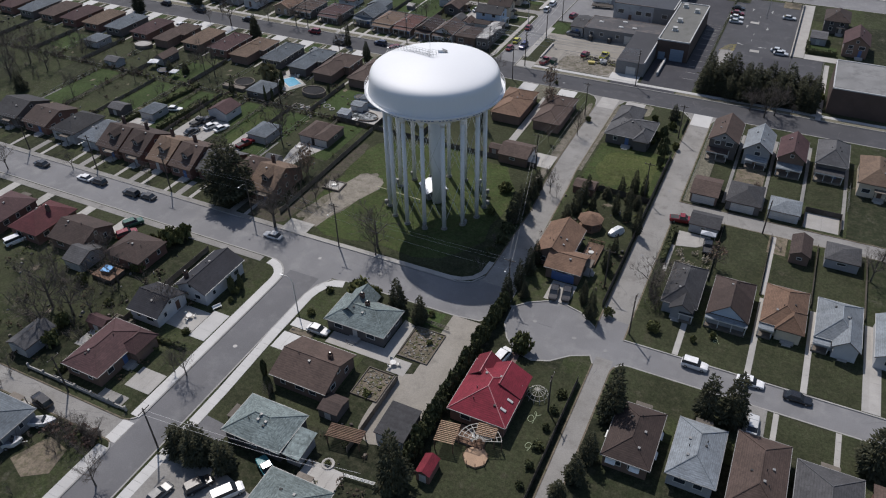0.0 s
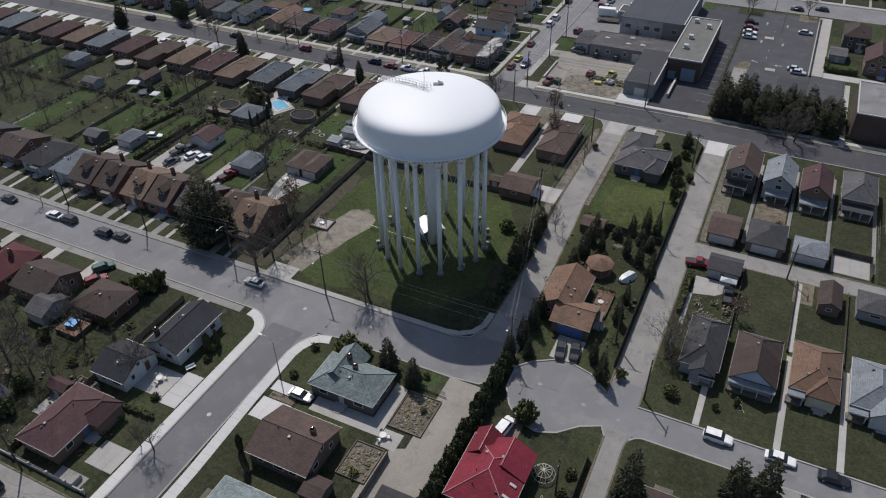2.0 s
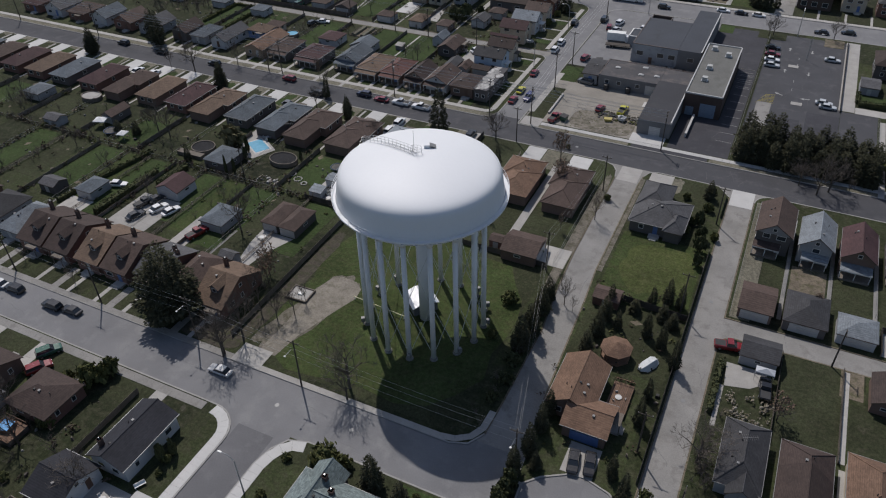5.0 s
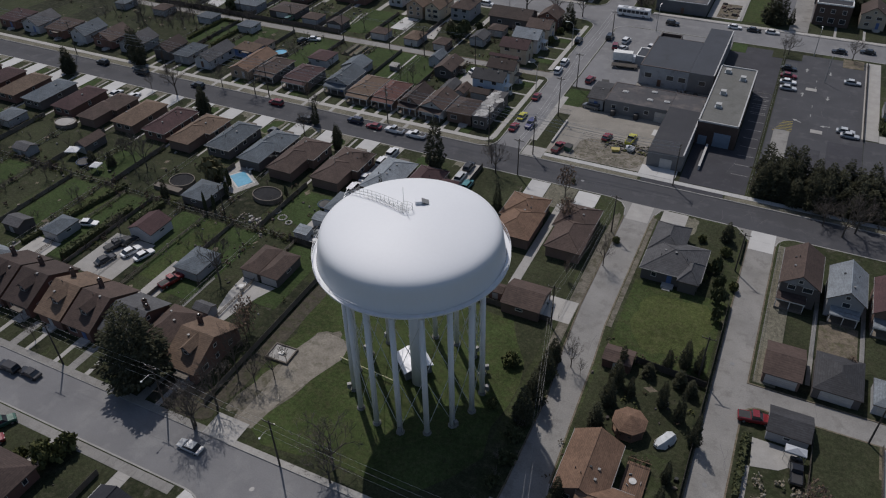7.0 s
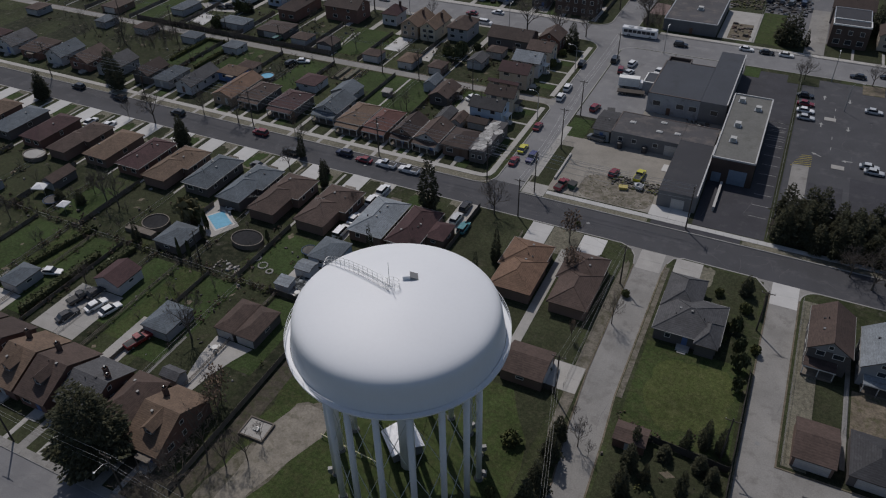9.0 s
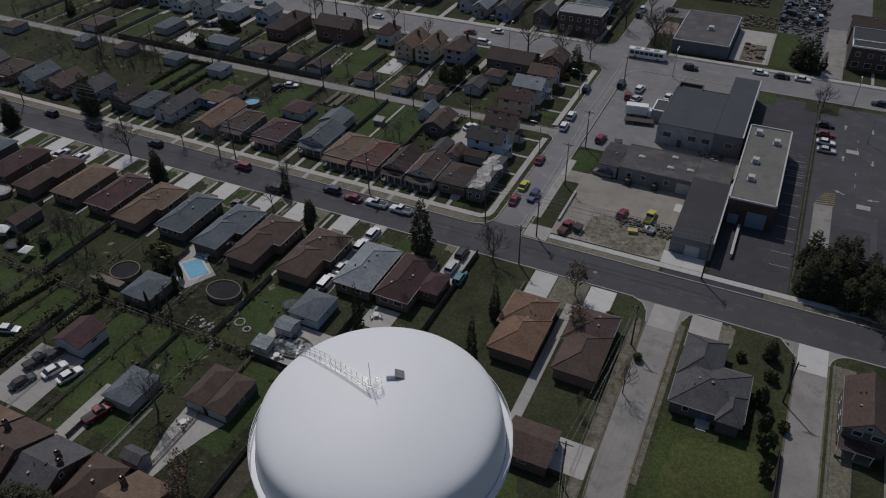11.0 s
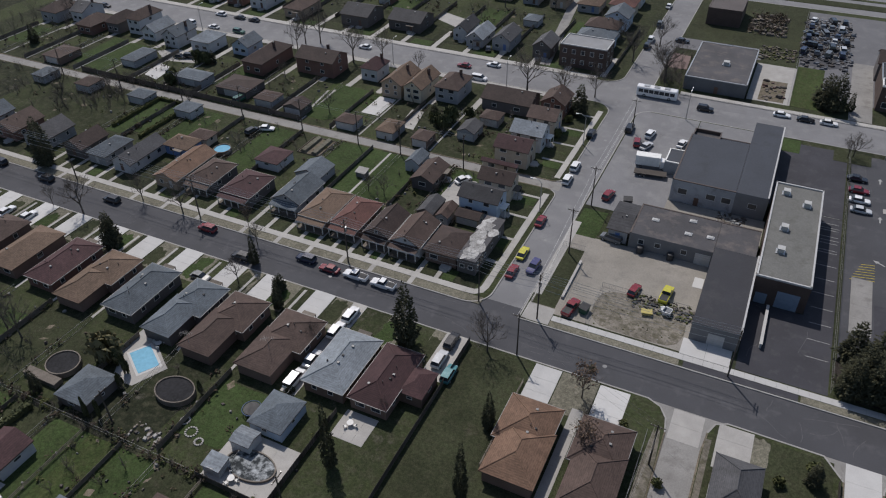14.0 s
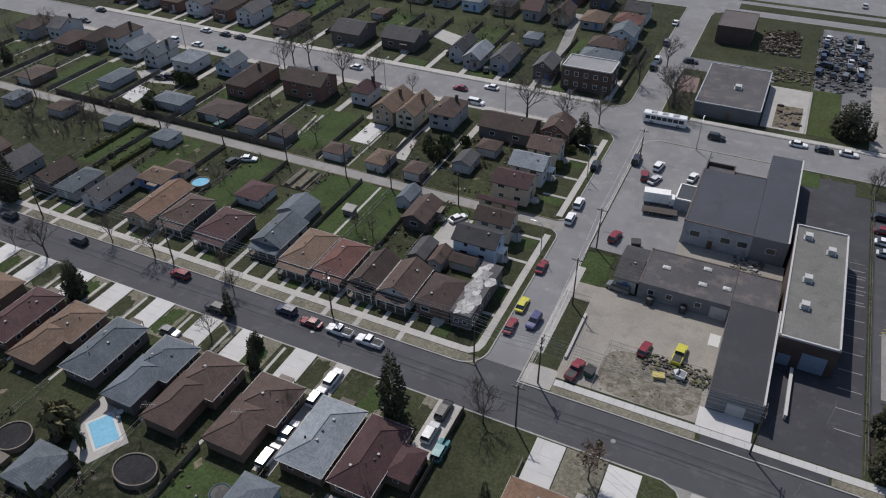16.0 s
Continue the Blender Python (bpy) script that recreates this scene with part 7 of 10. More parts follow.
# ================= poles and wires =================
for x, y, h, lamp in ((-79.1, 107.0, 11.5, True), (-104, 108.4, 11, True), (-129, 108.4, 10.5, None), (-154, 108.4, 10.5, True), (-179, 108.4, 10.5, None), (-204, 108.4, 10.5, True), (-38.2, 106.4, 10.5, True)):
    utility_pole(x, y, h, 1, 0, False, lamp)
for x in (-39.3, -75.6, -88.1, -119.0, -160.0, -200.0, -240.0, -280.0):
    utility_pole(x, 214.7, 11.5, 2, 90, x in (-119.0, -75.6))
for x, y, h in ((-75.7, 203.9, 10.4), (-76.4, 237.6, 12), (-77.2, 257.5, 11), (-77.4, 297.6, 10), (-112, 260.2, 10), (-130.4, 260.2, 10), (-143.5, 260.2, 10), (-161.7, 260.2, 10), (-182.6, 260.2, 10), (-205, 260.2, 10), (-230, 260.2, 10), (-255, 260.2, 10),
                (-47.8, 190.0, 10), (-50.2, 155.5, 10.5), (-22, 154.3, 10), (-21.5, 118, 10), (-20.6, 187.2, 10), (-13.4, 106.6, 10), (-21.2, 82.2, 9), (5.6, 151.0, 9), (30, 151, 9), (-77.0, 47.6, 10), (-100.5, 50.2, 9), (-125, 50.2, 9), (-133, 160, 8), (-96, 158.2, 9)):
    utility_pole(x, y, h, 1, 0 if -90 < x < 0 and y > 110 else 90, False)
for x, y, a in ((-74.9, 85.0, 270), (-65.2, 310.6, 180), (-87.6, 250.0, 270), (-120, 310.6, 180), (-160, 310.6, 180), (-200, 310.6, 180), (-240, 310.6, 180), (-87.6, 285, 270), (-14, 309.5, 180), (-9.6, 290, 90)):
    street_lamp(x, y, 8.2, a)
wires([(-39.3, 214.7), (-75.6, 214.7), (-88.1, 214.7), (-119, 214.7), (-160, 214.7), (-200, 214.7), (-240, 214.7), (-280, 214.7)], [(-1.0, 11.3), (0.0, 11.5), (1.0, 11.3), (-0.8, 10.2), (0.8, 10.2), (0.1, 8.2)], 0.5, 0.03)
wires([(-38.2, 106.4), (-79.1, 107.0), (-104, 108.4), (-129, 108.4), (-154, 108.4), (-179, 108.4), (-204, 108.4)], [(-0.5, 10.2), (0.5, 10.2), (0.0, 7.6)], 0.6, 0.014)
wires([(-38.2, 106.4), (-50.2, 155.5), (-47.8, 190.0), (-75.7, 203.9)], [(-0.4, 9.9), (0.4, 9.9), (0.0, 7.4)], 0.6, 0.013, mat=VENT)
wires([(-112, 260.2), (-130.4, 260.2), (-143.5, 260.2), (-161.7, 260.2), (-182.6, 260.2), (-205, 260.2), (-230, 260.2), (-255, 260.2)], [(-0.5, 9.8), (0.5, 9.8)], 0.4, 0.02)
wires([(-75.6, 214.7), (-76.4, 237.6), (-77.2, 257.5), (-77.4, 297.6)], [(-0.5, 10.4), (0.5, 10.4), (0, 8.2)], 0.5, 0.022)
wires([(-75.7, 203.9), (-75.6, 214.7)], [(-0.4, 10.0), (0.4, 10.0)], 0.2, 0.02)
wires([(-77, 47.6), (-40, 52)], [(-0.4, 9.0), (0.4, 9.0)], 0.7, 0.02)

# ================= the tower lot =================
patch("lawn", -97.5, -50.2, 109.0, 156.8, LAWN, 0.012, "broad mown lawn round the water tower", "lawn")
patch("lawn", -95.0, -51.0, 110.6, 156.2, BRIGHT, 0.03, "fresh green middle of the tower lawn", "lawn", jag=0.16)
LITTER = surface("leaf_litter", (0.062, 0.054, 0.042), 0.95, 0.35, 0.25, 3.0, 0.3, 0.3, (0.045, 0.048, 0.025), 0.4, rand=0)
patch("leaf_litter", -110.0, -95.6, 108.6, 114.8, LITTER, 0.03, "brown leaf litter and bare soil under bushes", "ground", jag=0.1)
patch("leaf_litter", -98.4, -94.6, 112.0, 150.0, LITTER, 0.033, "brown leaf litter and worn grass beside a track", "ground", jag=0.35)
poly_patch("gravel_track", [(-91.6, 111.0), (-87.9, 111.0), (-87.0, 117.2), (-84.8, 124.4), (-82.4, 131.0), (-82.8, 134.0), (-84.8, 135.6), (-88.2, 135.9), (-90.2, 134.6), (-91.9, 129.0), (-91.2, 119.0)], PALE_TRACK, 0.042, "pale worn gravel track across the tower lawn", "track")
patch("track_edge", -92.8, -85.0, 111.6, 136.6, TRACK, 0.034, "thin worn grass beside the gravel track", "track", jag=0.25, turn=-14)
patch("crossing", -95.0, -88.6, 107.0, 111.6, CONCRETE, 0.06, "pale concrete driveway crossing to the lot", "driveway", 2)
t = thing("valve_pit", -93.3, 127.5, TOP, 2, "raised weathered concrete valve pit with a pale hatch", "pit")
f = Form()
for a, b, c, d in ((-2.4, 2.4, -2.0, -1.75), (-2.4, 2.4, 1.75, 2.0), (-2.4, -2.15, -1.75, 1.75), (2.15, 2.4, -1.75, 1.75)):
    f.box(a, b, c, d, 0, 0.5)
part("curb", f, WOOD_GREY, t)
f = Form()
f.box(-2.15, 2.15, -1.75, 1.75, 0, 0.3)
part("slab", f, CONCRETE, t)
f = Form()
f.box(-0.5, 0.5, -0.4, 0.4, 0.3, 0.55)
part("hatch", f, TRIM, t)
t = thing("valve_house", -69.3, 135.0, TOP, 48, "white-roofed block valve house beside the riser", "shed")
f = Form()
f.box(-2.5, 2.5, -2.5, 2.5, 0, 2.2)
part("wall", f, BLOCKWORK, t)
for s in (-1, 1):
    f = Form()
    f.solid([(0.02 * s, -2.8, 3.0), (0.02 * s, 2.8, 3.0), (s * 2.8, 2.8, 2.1), (s * 2.8, -2.8, 2.1), (0.02 * s, -2.8, 2.88), (0.02 * s, 2.8, 2.88), (s * 2.8, 2.8, 1.98), (s * 2.8, -2.8, 1.98)],
            [(0, 3, 2, 1)[::s], (4, 5, 6, 7)[::s], (3, 7, 6, 2)[::s], (0, 4, 7, 3)[::s], (1, 2, 6, 5)[::s]])
    part("roof", f, plain("bright_metal_roof", (0.75, 0.76, 0.78), 0.35, 0.3), t)
f = Form()
f.box(-0.45, 0.45, -2.55, -2.48, 0, 1.95)
part("door", f, DOOR_W, t)
t = thing("yard_pipe", -75.0, 130.5, TOP, 0, "pale yellow steel pipe barrier on the tower lawn", "barrier")
f = Form()
f.tube((-7.6, 0.4, 0.8), (4.6, -0.6, 0.8), 0.09, 0.09, 8)
part("rail", f, plain("cream_paint", (0.6, 0.56, 0.36), 0.5), t)
for u in (-7.4, -3.4, 0.6, 4.4):
    f = Form()
    f.tube((u, 0.4 - (u + 7.6) * 0.082, -0.05), (u, 0.4 - (u + 7.6) * 0.082, 0.85), 0.08, 0.08, 8)
    part("post", f, TRIM, t)
fence([(-98.6, 112), (-98.9, 156.4)], 1.4, WOOD_GREY)
fence([(-98.6, 157.2), (-50.4, 156.4)], 1.4, WOOD_DARK)
for i in range(7):
    shrub(-46.9 + 0.4 * (i % 2), 118 + i * 5.0, 1.3 + 0.3 * (i % 3), 2.4, CEDAR, label="dark overgrown shrub beside the lane")
for i in range(27):
    conifer(-38.2 + 0.25 * ((i * 7) % 3 - 1), 62.0 + i * 1.6, 3.3 + 0.4 * ((i * 5) % 4), 1.75, "cedar")

# ================= gardens =================
def pool(x, y, rx, ry, water, label, deck=None, h=1.2):
    """A raised garden pool with a wall, rim and water."""
    CLEAR.append((x - rx - 0.4, x + rx + 0.4, y - ry - 0.4, y + ry + 0.4))
    t = thing("garden_pool", x, y, TOP, 0, label, "pool")
    n = 32
    f = Form()
    for o, z in ((0, 0), (0, h), (-0.22, h), (-0.22, h - 0.5)):
        f.v += [((rx + o) * math.cos(2 * math.pi * i / n), (ry + o) * math.sin(2 * math.pi * i / n), z) for i in range(n)]
    for r in range(3):
        for i in range(n):
            j = (i + 1) % n
            f.f.append((r * n + i, r * n + j, (r + 1) * n + j, (r + 1) * n + i))
            f.m.append(0)
    part("pool_wall", f, WOOD_GREY, t)
    f = Form()
    f.slab([((rx - 0.2) * math.cos(2 * math.pi * i / n), (ry - 0.2) * math.sin(2 * math.pi * i / n)) for i in range(n)], 0.1, h - 0.22)
    part("water", f, water, t)
    if deck:
        f = Form()
        f.box(*deck, 0, h - 0.15)
        part("deck", f, WOOD_GREY, t)
    return t


pool(-127.4, 169.6, 3.9, 3.0, POOLD, "round garden pool with a dark winter cover")
pool(-150.9, 166.0, 3.3, 3.0, POOLD, "round garden pool with a dark winter cover", (-5.0, 3.0, -4.8, -3.0))
pool(-105.6, 162.6, 4.6, 2.8, POOLM, "oval garden pool with a mottled dark cover", h=0.5)
pool(-175.0, 241.7, 2.4, 2.4, POOLW, "round garden pool full of bright blue water")
pool(-203.0, 176.5, 3.4, 2.6, CONCRETE, "round garden pool under a pale cover")
patch("patio", -112.2, -99.0, 157.6, 168.2, CONCRETE, 0.05, "pale concrete patio round a pool", "patio", 3)
fence([(-112.4, 157.4), (-99.0, 157.2), (-99.0, 176.0)], 1.5, WOOD_DARK)
t = thing("swimming_pool", -138.6, 173.6, TOP, 58, "in-ground swimming pool under a rumpled blue cover", "pool")
f = Form()
f.box(-2.4, 2.4, -3.6, 3.6, -0.1, 0.07)
f.box(-1.95, 1.95, -3.1, 3.1, 0.07, 0.1, 1)
part("coping", f, [CONCRETE_NEW, POOLW], t)
poly_patch("patio", [(-144.0, 173.2), (-144.4, 180.6), (-141.4, 179.6), (-139.2, 177.6), (-133.0, 173.6), (-136.0, 167.6), (-140.4, 167.4)], CONCRETE, 0.04, "pale concrete patio round a pool")


def gazebo(x, y, r=3.0):
    t = thing("gazebo", x, y, TOP, 0, "octagonal wooden gazebo with an orange shingle roof", "gazebo")
    f = Form()
    c = [(r * math.cos(math.pi * (i + 0.5) / 4), r * math.sin(math.pi * (i + 0.5) / 4)) for i in range(8)]
    f.v = [(*p, 2.15) for p in c] + [(*p, 2.3) for p in c] + [(0, 0, 3.7), (0, 0, 3.5)]
    for i in range(8):
        j = (i + 1) % 8
        f.f += [(i, j, 8 + j, 8 + i), (8 + i, 8 + j, 16), (j, i, 17)]
        f.m += [0, 0, 0]
    part("roof", f, roof_mat("orange"), t)
    for a in c:
        f = Form()
        f.box(a[0] * 0.88 - 0.07, a[0] * 0.88 + 0.07, a[1] * 0.88 - 0.07, a[1] * 0.88 + 0.07, 0, 2.2)
        part("post", f, WOOD_BROWN, t)
    f = Form()
    f.slab([(p[0] * 0.92, p[1] * 0.92) for p in c], 0, 0.25)
    part("floor", f, WOOD_BROWN, t)
    return t


gazebo(-30.4, 137.4)
t = thing("covered_boat", -24.4, 137.4, TOP, 60, "small boat under a pale plastic cover on the grass", "boat")
f = Form()
skin(f, [[(-2.2, -0.4, 0.3), (-2.2, -0.3, 0.8), (-2.2, 0.3, 0.8), (-2.2, 0.4, 0.3)], [(-1.0, -1.2, 0.0), (-1.0, -0.6, 1.3), (-1.0, 0.6, 1.3), (-1.0, 1.2, 0.0)], [(1.0, -1.2, 0.0), (1.0, -0.6, 1.4), (1.0, 0.6, 1.4), (1.0, 1.2, 0.0)], [(2.0, -0.9, 0.3), (2.0, -0.4, 0.9), (2.0, 0.4, 0.9), (2.0, 0.9, 0.3)]])
part("cover", f, plain("plastic_sheet", (0.6, 0.62, 0.62), 0.3), t)


def deck(x0, x1, y0, y1, h=0.6, mat=None, rail=True, label="raised wooden deck with a rail behind a house"):
    t = thing("deck", (x0 + x1) / 2, (y0 + y1) / 2, TOP, 0, label, "deck")
    w, d = x1 - x0, y1 - y0
    n = int(w / 0.28)
    f = Form()
    f.box(-0.12, 0.12, -d / 2, d / 2, h - 0.06, h)
    me = mesh_of("plank", f, [mat or WOOD_BROWN])
    for i in range(n):
        part("plank", me, None, t, at=pose(-w / 2 + w * (i + 0.5) / n, 0, 0))
    f = Form()
    f.box(-w / 2, w / 2, -d / 2, d / 2, 0, h - 0.065)
    part("frame", f, WOOD_DARK, t)
    if rail:
        f = Form()
        for s in (-1, 1):
            f.box(-w / 2, w / 2, s * d / 2 - 0.04, s * d / 2 + 0.04, h + 0.85, h + 0.95)
            for k in range(5):
                f.box(-w / 2 + w * k / 4 - 0.04, -w / 2 + w * k / 4 + 0.04, s * d / 2 - 0.04, s * d / 2 + 0.04, h, h + 0.85)
        part("rail", f, mat or WOOD_BROWN, t)
    return t


deck(-28.8, -25.2, 123.4, 131.0, 0.6)
deck(-33.4, -28.2, 69.6, 73.0, 0.5)
t = thing("octagonal_deck", -28.6, 68.0, TOP, 22, "octagonal pale wooden garden deck", "deck")
f = Form()
f.slab([(2.1 * math.cos(math.pi * i / 4), 2.1 * math.sin(math.pi * i / 4)) for i in range(8)], 0, 0.4)
part("platform", f, surface("pale_wood", (0.34, 0.22, 0.14), 0.7, 0.8, 0.15, 8.0, 0.2, 0.1), t)
for i in range(8):
    f = Form()
    a = math.pi * i / 4
    f.box(2.0 * math.cos(a) - 0.06, 2.0 * math.cos(a) + 0.06, 2.0 * math.sin(a) - 0.06, 2.0 * math.sin(a) + 0.06, 0.4, 1.2)
    part("post", f, WOOD_BROWN, t)


def pergola(x0, x1, y0, y1, h=2.4, n=12, mat=None):
    t = thing("pergola", (x0 + x1) / 2, (y0 + y1) / 2, TOP, 8, "slatted wooden pergola in a back garden", "pergola")
    w, d = x1 - x0, y1 - y0
    f = Form()
    f.box(-w / 2, w / 2, -0.07, 0.07, h, h + 0.14)
    me = mesh_of("slat", f, [mat or surface("pale_wood", (0.34, 0.22, 0.14), 0.7, 0.8, 0.15, 8.0, 0.2, 0.1)])
    for i in range(n):
        part("slat", me, None, t, at=pose(0, -d / 2 + d * (i + 0.5) / n, 0))
    for sx in (-1, 1):
        for sy in (-1, 1):
            f = Form()
            f.box(sx * w * 0.46 - 0.08, sx * w * 0.46 + 0.08, sy * d * 0.46 - 0.08, sy * d * 0.46 + 0.08, 0, h)
            part("post", f, WOOD_BROWN, t)
    return t


pergola(-35.8, -32.4, 66.8, 71.2)
pergola(-30.0, -26.6, 70.6, 73.2, 2.6, 7)
pergola(-52.4, -46.2, 60.6, 63.4, 2.0, 9, WOOD_BROWN)


def garden_bed(x0, x1, y0, y1, rows=5, label="dug vegetable bed edged with old boards"):
    t = thing("garden_bed", (x0 + x1) / 2, (y0 + y1) / 2, TOP, 0, label, "garden bed")
    w, d = x1 - x0, y1 - y0
    f = Form()
    f.box(-w / 2, w / 2, -d / 2, d / 2, -0.05, 0.08)
    part("soil", f, DIRT, t)
    for i in range(rows):
        f = Form()
        x = -w / 2 + w * (i + 0.5) / rows
        f.tube((x, -d / 2 + 0.3, 0.06), (x, d / 2 - 0.3, 0.06), w / rows * 0.3, w / rows * 0.3, 6)
        part("soil_ridge", f, DRY, t)
    for s in (-1, 1):
        f = Form()
        f.box(s * w / 2 - 0.06, s * w / 2 + 0.06, -d / 2, d / 2, 0, 0.3)
        part("edging_board", f, WOOD_GREY, t)
        f = Form()
        f.box(-w / 2, w / 2, s * d / 2 - 0.06, s * d / 2 + 0.06, 0, 0.3)
        part("edging_board", f, WOOD_GREY, t)
    return t


garden_bed(-51.2, -45.0, 82.9, 91.2, 0, "sunken garden bed of stones and weeds inside old boards")
garden_bed(-54.2, -49.0, 71.2, 78.0, 0, "sunken garden bed of stones and weeds inside old boards")
rubble(-50.8, -45.5, 83.3, 90.8, 70, 0.08, 0.4, (WOOD_GREY, LANE, SHRUB, DRY), "old boards and broken slabs on a garden bed", 31)
rubble(-53.8, -49.4, 71.6, 77.6, 50, 0.08, 0.4, (WOOD_GREY, LANE, SHRUB, DRY), "old boards and broken slabs on a garden bed", 32)
garden_bed(-107.6, -102.6, 67.0, 69.0, 3)
garden_bed(-156.6, -149.8, 250.0, 258.6, 2)
patch("gravel_drive", -46.2, -39.4, 71.0, 97.2, GRAVEL, 0.03, "long gravel drive beside a tall hedge", "drive")
patch("gravel_yard", -49.5, -39.4, 63.0, 80.0, GRAVEL, 0.025, "gravel yard at the end of a drive", "drive", jag=0.08)
patch("patio", -51.2, -47.6, 78.6, 82.2, CONCRETE, 0.026, "concrete yard behind a house", "patio", 2)
fence([(-52.6, 92.9), (-45.0, 92.7)], 1.2, None, "rail")
fence([(-48.0, 60), (-48.0, 77.5)], 1.5, WOOD_GREY)
garden_shed = shed(-56.6, -52.6, 64.4, 68.6, 2.0, 0.5, "gable_x", "dark_brown", "dark")
lawn(-55.5, -47.6, 92.6, 96.6, FRESH)
lawn(-74.4, -53.4, 92.8, 96.8, LAWN)
lawn(-74.4, -68.4, 50, 77.0, LAWN)
lawn(-56.2, -48.8, 71.0, 78.0, LAWN)
lawn(-74.4, -53.5, 62.2, 66.6, LAWN)
drive(-74.2, -67.2, 81.2, 83.6, CONCRETE_NEW)
drive(-74.2, -68.4, 74.8, 79.4, CONCRETE_NEW)
patch("planting_bed", -73.4, -68.4, 79.6, 81.0, DIRT, 0.05, "bare brown planting bed between two driveways", "bed")
drive(-97.2, -90.5, 71.2, 77.2, CONCRETE, 2)
drive(-90.4, -86.7, 70.4, 78.2)
drive(-92.4, -86.7, 55.6, 60.4, CONCRETE)
drive(-95.0, -89.2, 51.0, 53.6, LANE)
fence([(-105, 51.4), (-90.2, 51.2), (-90.2, 53.2)], 1.0, CONCRETE)
hedge(-105.6, 52.2, -105.6, 63.6, 1.5, 1.4)
hedge(-95.4, 66.8, -88.4, 67.2, 1.2, 0.9)
lawn(-92.0, -89.2, 78.4, 94.6, LAWN)
lawn(-92, -89.2, 60.0, 66.0, LAWN)
fence([(-104.6, 67.0), (-104.6, 93.5)], 1.4, WOOD_GREY)
deck(-121.0, -115.6, 75.4, 79.4, 1.1)
lawn(-152, -105.6, 63.6, 76.0, LAWN)
# street fronts
lawn(-36.0, -19.2, 58.2, 92.0, LAWN)
lawn(-13.4, 60, 89.6, 97.8, LAWN)
lawn(-13.2, 60, 105.0, 115.0, LAWN)
for x in (-4.9, 7.9, 17.4, 27.2):
    path(x, x + 1.1, 104.8, 128)
for x in (13.8, 23.6):
    path(x, x + 0.9, 88.6, 98.0)
drive(9.4, 12.8, 89.4, 98.2, LANE)
drive(27.6, 30.2, 104.8, 128, CONCRETE)
drive(-31.8, -26.6, 109.6, 115.8, CONCRETE)
drive(-33.6, -30.4, 86.6, 93.2, surface("brick_paving", (0.18, 0.13, 0.12), 0.85, 0.4, 0.15, 4.0, 0.15, 0.1))
for i in range(6):
    shrub(-20.2, 66 + i * 4.1, 0.8 + 0.2 * (i % 3), 1.4, CEDAR)
fence([(-18.6, 60), (-18.6, 91)], 1.6, WOOD_DARK)
fence([(-20.2, 112), (-20.2, 176)], 1.8, WOOD_DARK)
fence([(-20.2, 190), (-20.2, 199)], 1.2, WOOD_DARK)
fence([(-33.0, 152.8), (-20.4, 151.8)], 1.7, WOOD_DARK)
lawn(-38.8, -20.8, 154.0, 176.2, BRIGHT)
patch("lawn", -36.4, -22.6, 157.0, 173.6, SUNNY, 0.03, "yellow-green worn middle of a back lawn", "lawn", jag=0.2)
for x, y, r, k in ((-24.2, 185.0, 1.5, 4.4), (-22.8, 179.6, 1.4, 3.8), (-22.4, 175.2, 1.6, 4.6), (-21.8, 170.0, 1.3, 3.4)):
    shrub(x, y, r, k, CEDAR, label="tall dark shrub along the garden fence")
conifer(-23.9, 197.0, 5.6, 1.6)
for x, y, k in ((-24.7, 150.4, 4.6), (-22.6, 149.2, 4.0), (-30.2, 150.6, 3.6)):
    conifer(x, y, k, 1.5)
lawn(-39.0, -21.0, 134, 151.4, LAWN)
shed(-38.6, -33.2, 149.4, 153.6, 2.0, 0.8, "gable_x", "brown", "red_brick")
lawn(-39.4, -21.0, 190, 202.6, LAWN)
lawn(-35.0, -30.6, 196.0, 203.0, DRY, jag=0.3)
patch("apron", -19.3, -14.1, 196.4, 203.6, CONCRETE_NEW, 0.012, "new pale concrete apron at the mouth of a lane", "apron", 2, z=0.0)
patch("yard", -47.2, -27.4, 213.75, 215.3, ASPHALT_DARK, 0.03, "dark asphalt drive between kerb and pavement", "drive")
patch("gravel_strip", -40.5, -39.5, 160.0, 199.0, TRACK, 0.05, "narrow strip of stones beside a lane", "strip")
patch("worn_verge", -49.2, -47.0, 146.0, 197.0, TRACK, 0.03, "worn stony verge between a fence and a lane", "verge", jag=0.12)
patch("apron", -46.4, -41.2, 196.6, 203.4, CONCRETE, 0.012, "pale concrete apron at the mouth of a lane", "apron", 2, z=0.0)
drive(-38.8, -33.2, 193.8, 203.2, CONCRETE)
lawn(-13.2, -9.4, 157, 200, DRY)
for x0, x1, m in ((-9.2, -4.9, LAWN), (-3.6, 3.2, DIRT), (4.6, 11.4, LAWN), (13.4, 20.4, LAWN)):
    lawn(x0, x1, 167.4, 178.4, m)
for x in (-4.8, 3.6, 12.0, 21.2):
    path(x, x + 0.8, 160, 196, LANE)
for x in (-4.6, 3.9, 12.4, 22.4):
    fence([(x, 168), (x, 180)], 1.2, None, "wire")
fence([(-13.2, 157), (-13.2, 200)], 1.1, None, "wire")
poly_patch("patio", [(-11.6, 144.4), (-4.6, 144.4), (-4.6, 141.6), (-7.0, 139.4), (-11.2, 138.4)], CONCRETE, 0.036, "tan concrete pad behind a garage")
path(-12.0, -11.2, 128.5, 138.4)
lawn(-2.4, 7.6, 130, 150.6, LAWN)
lawn(9, 16.6, 130.4, 143, LAWN)
lawn(18, 26, 130.4, 148, LAWN)
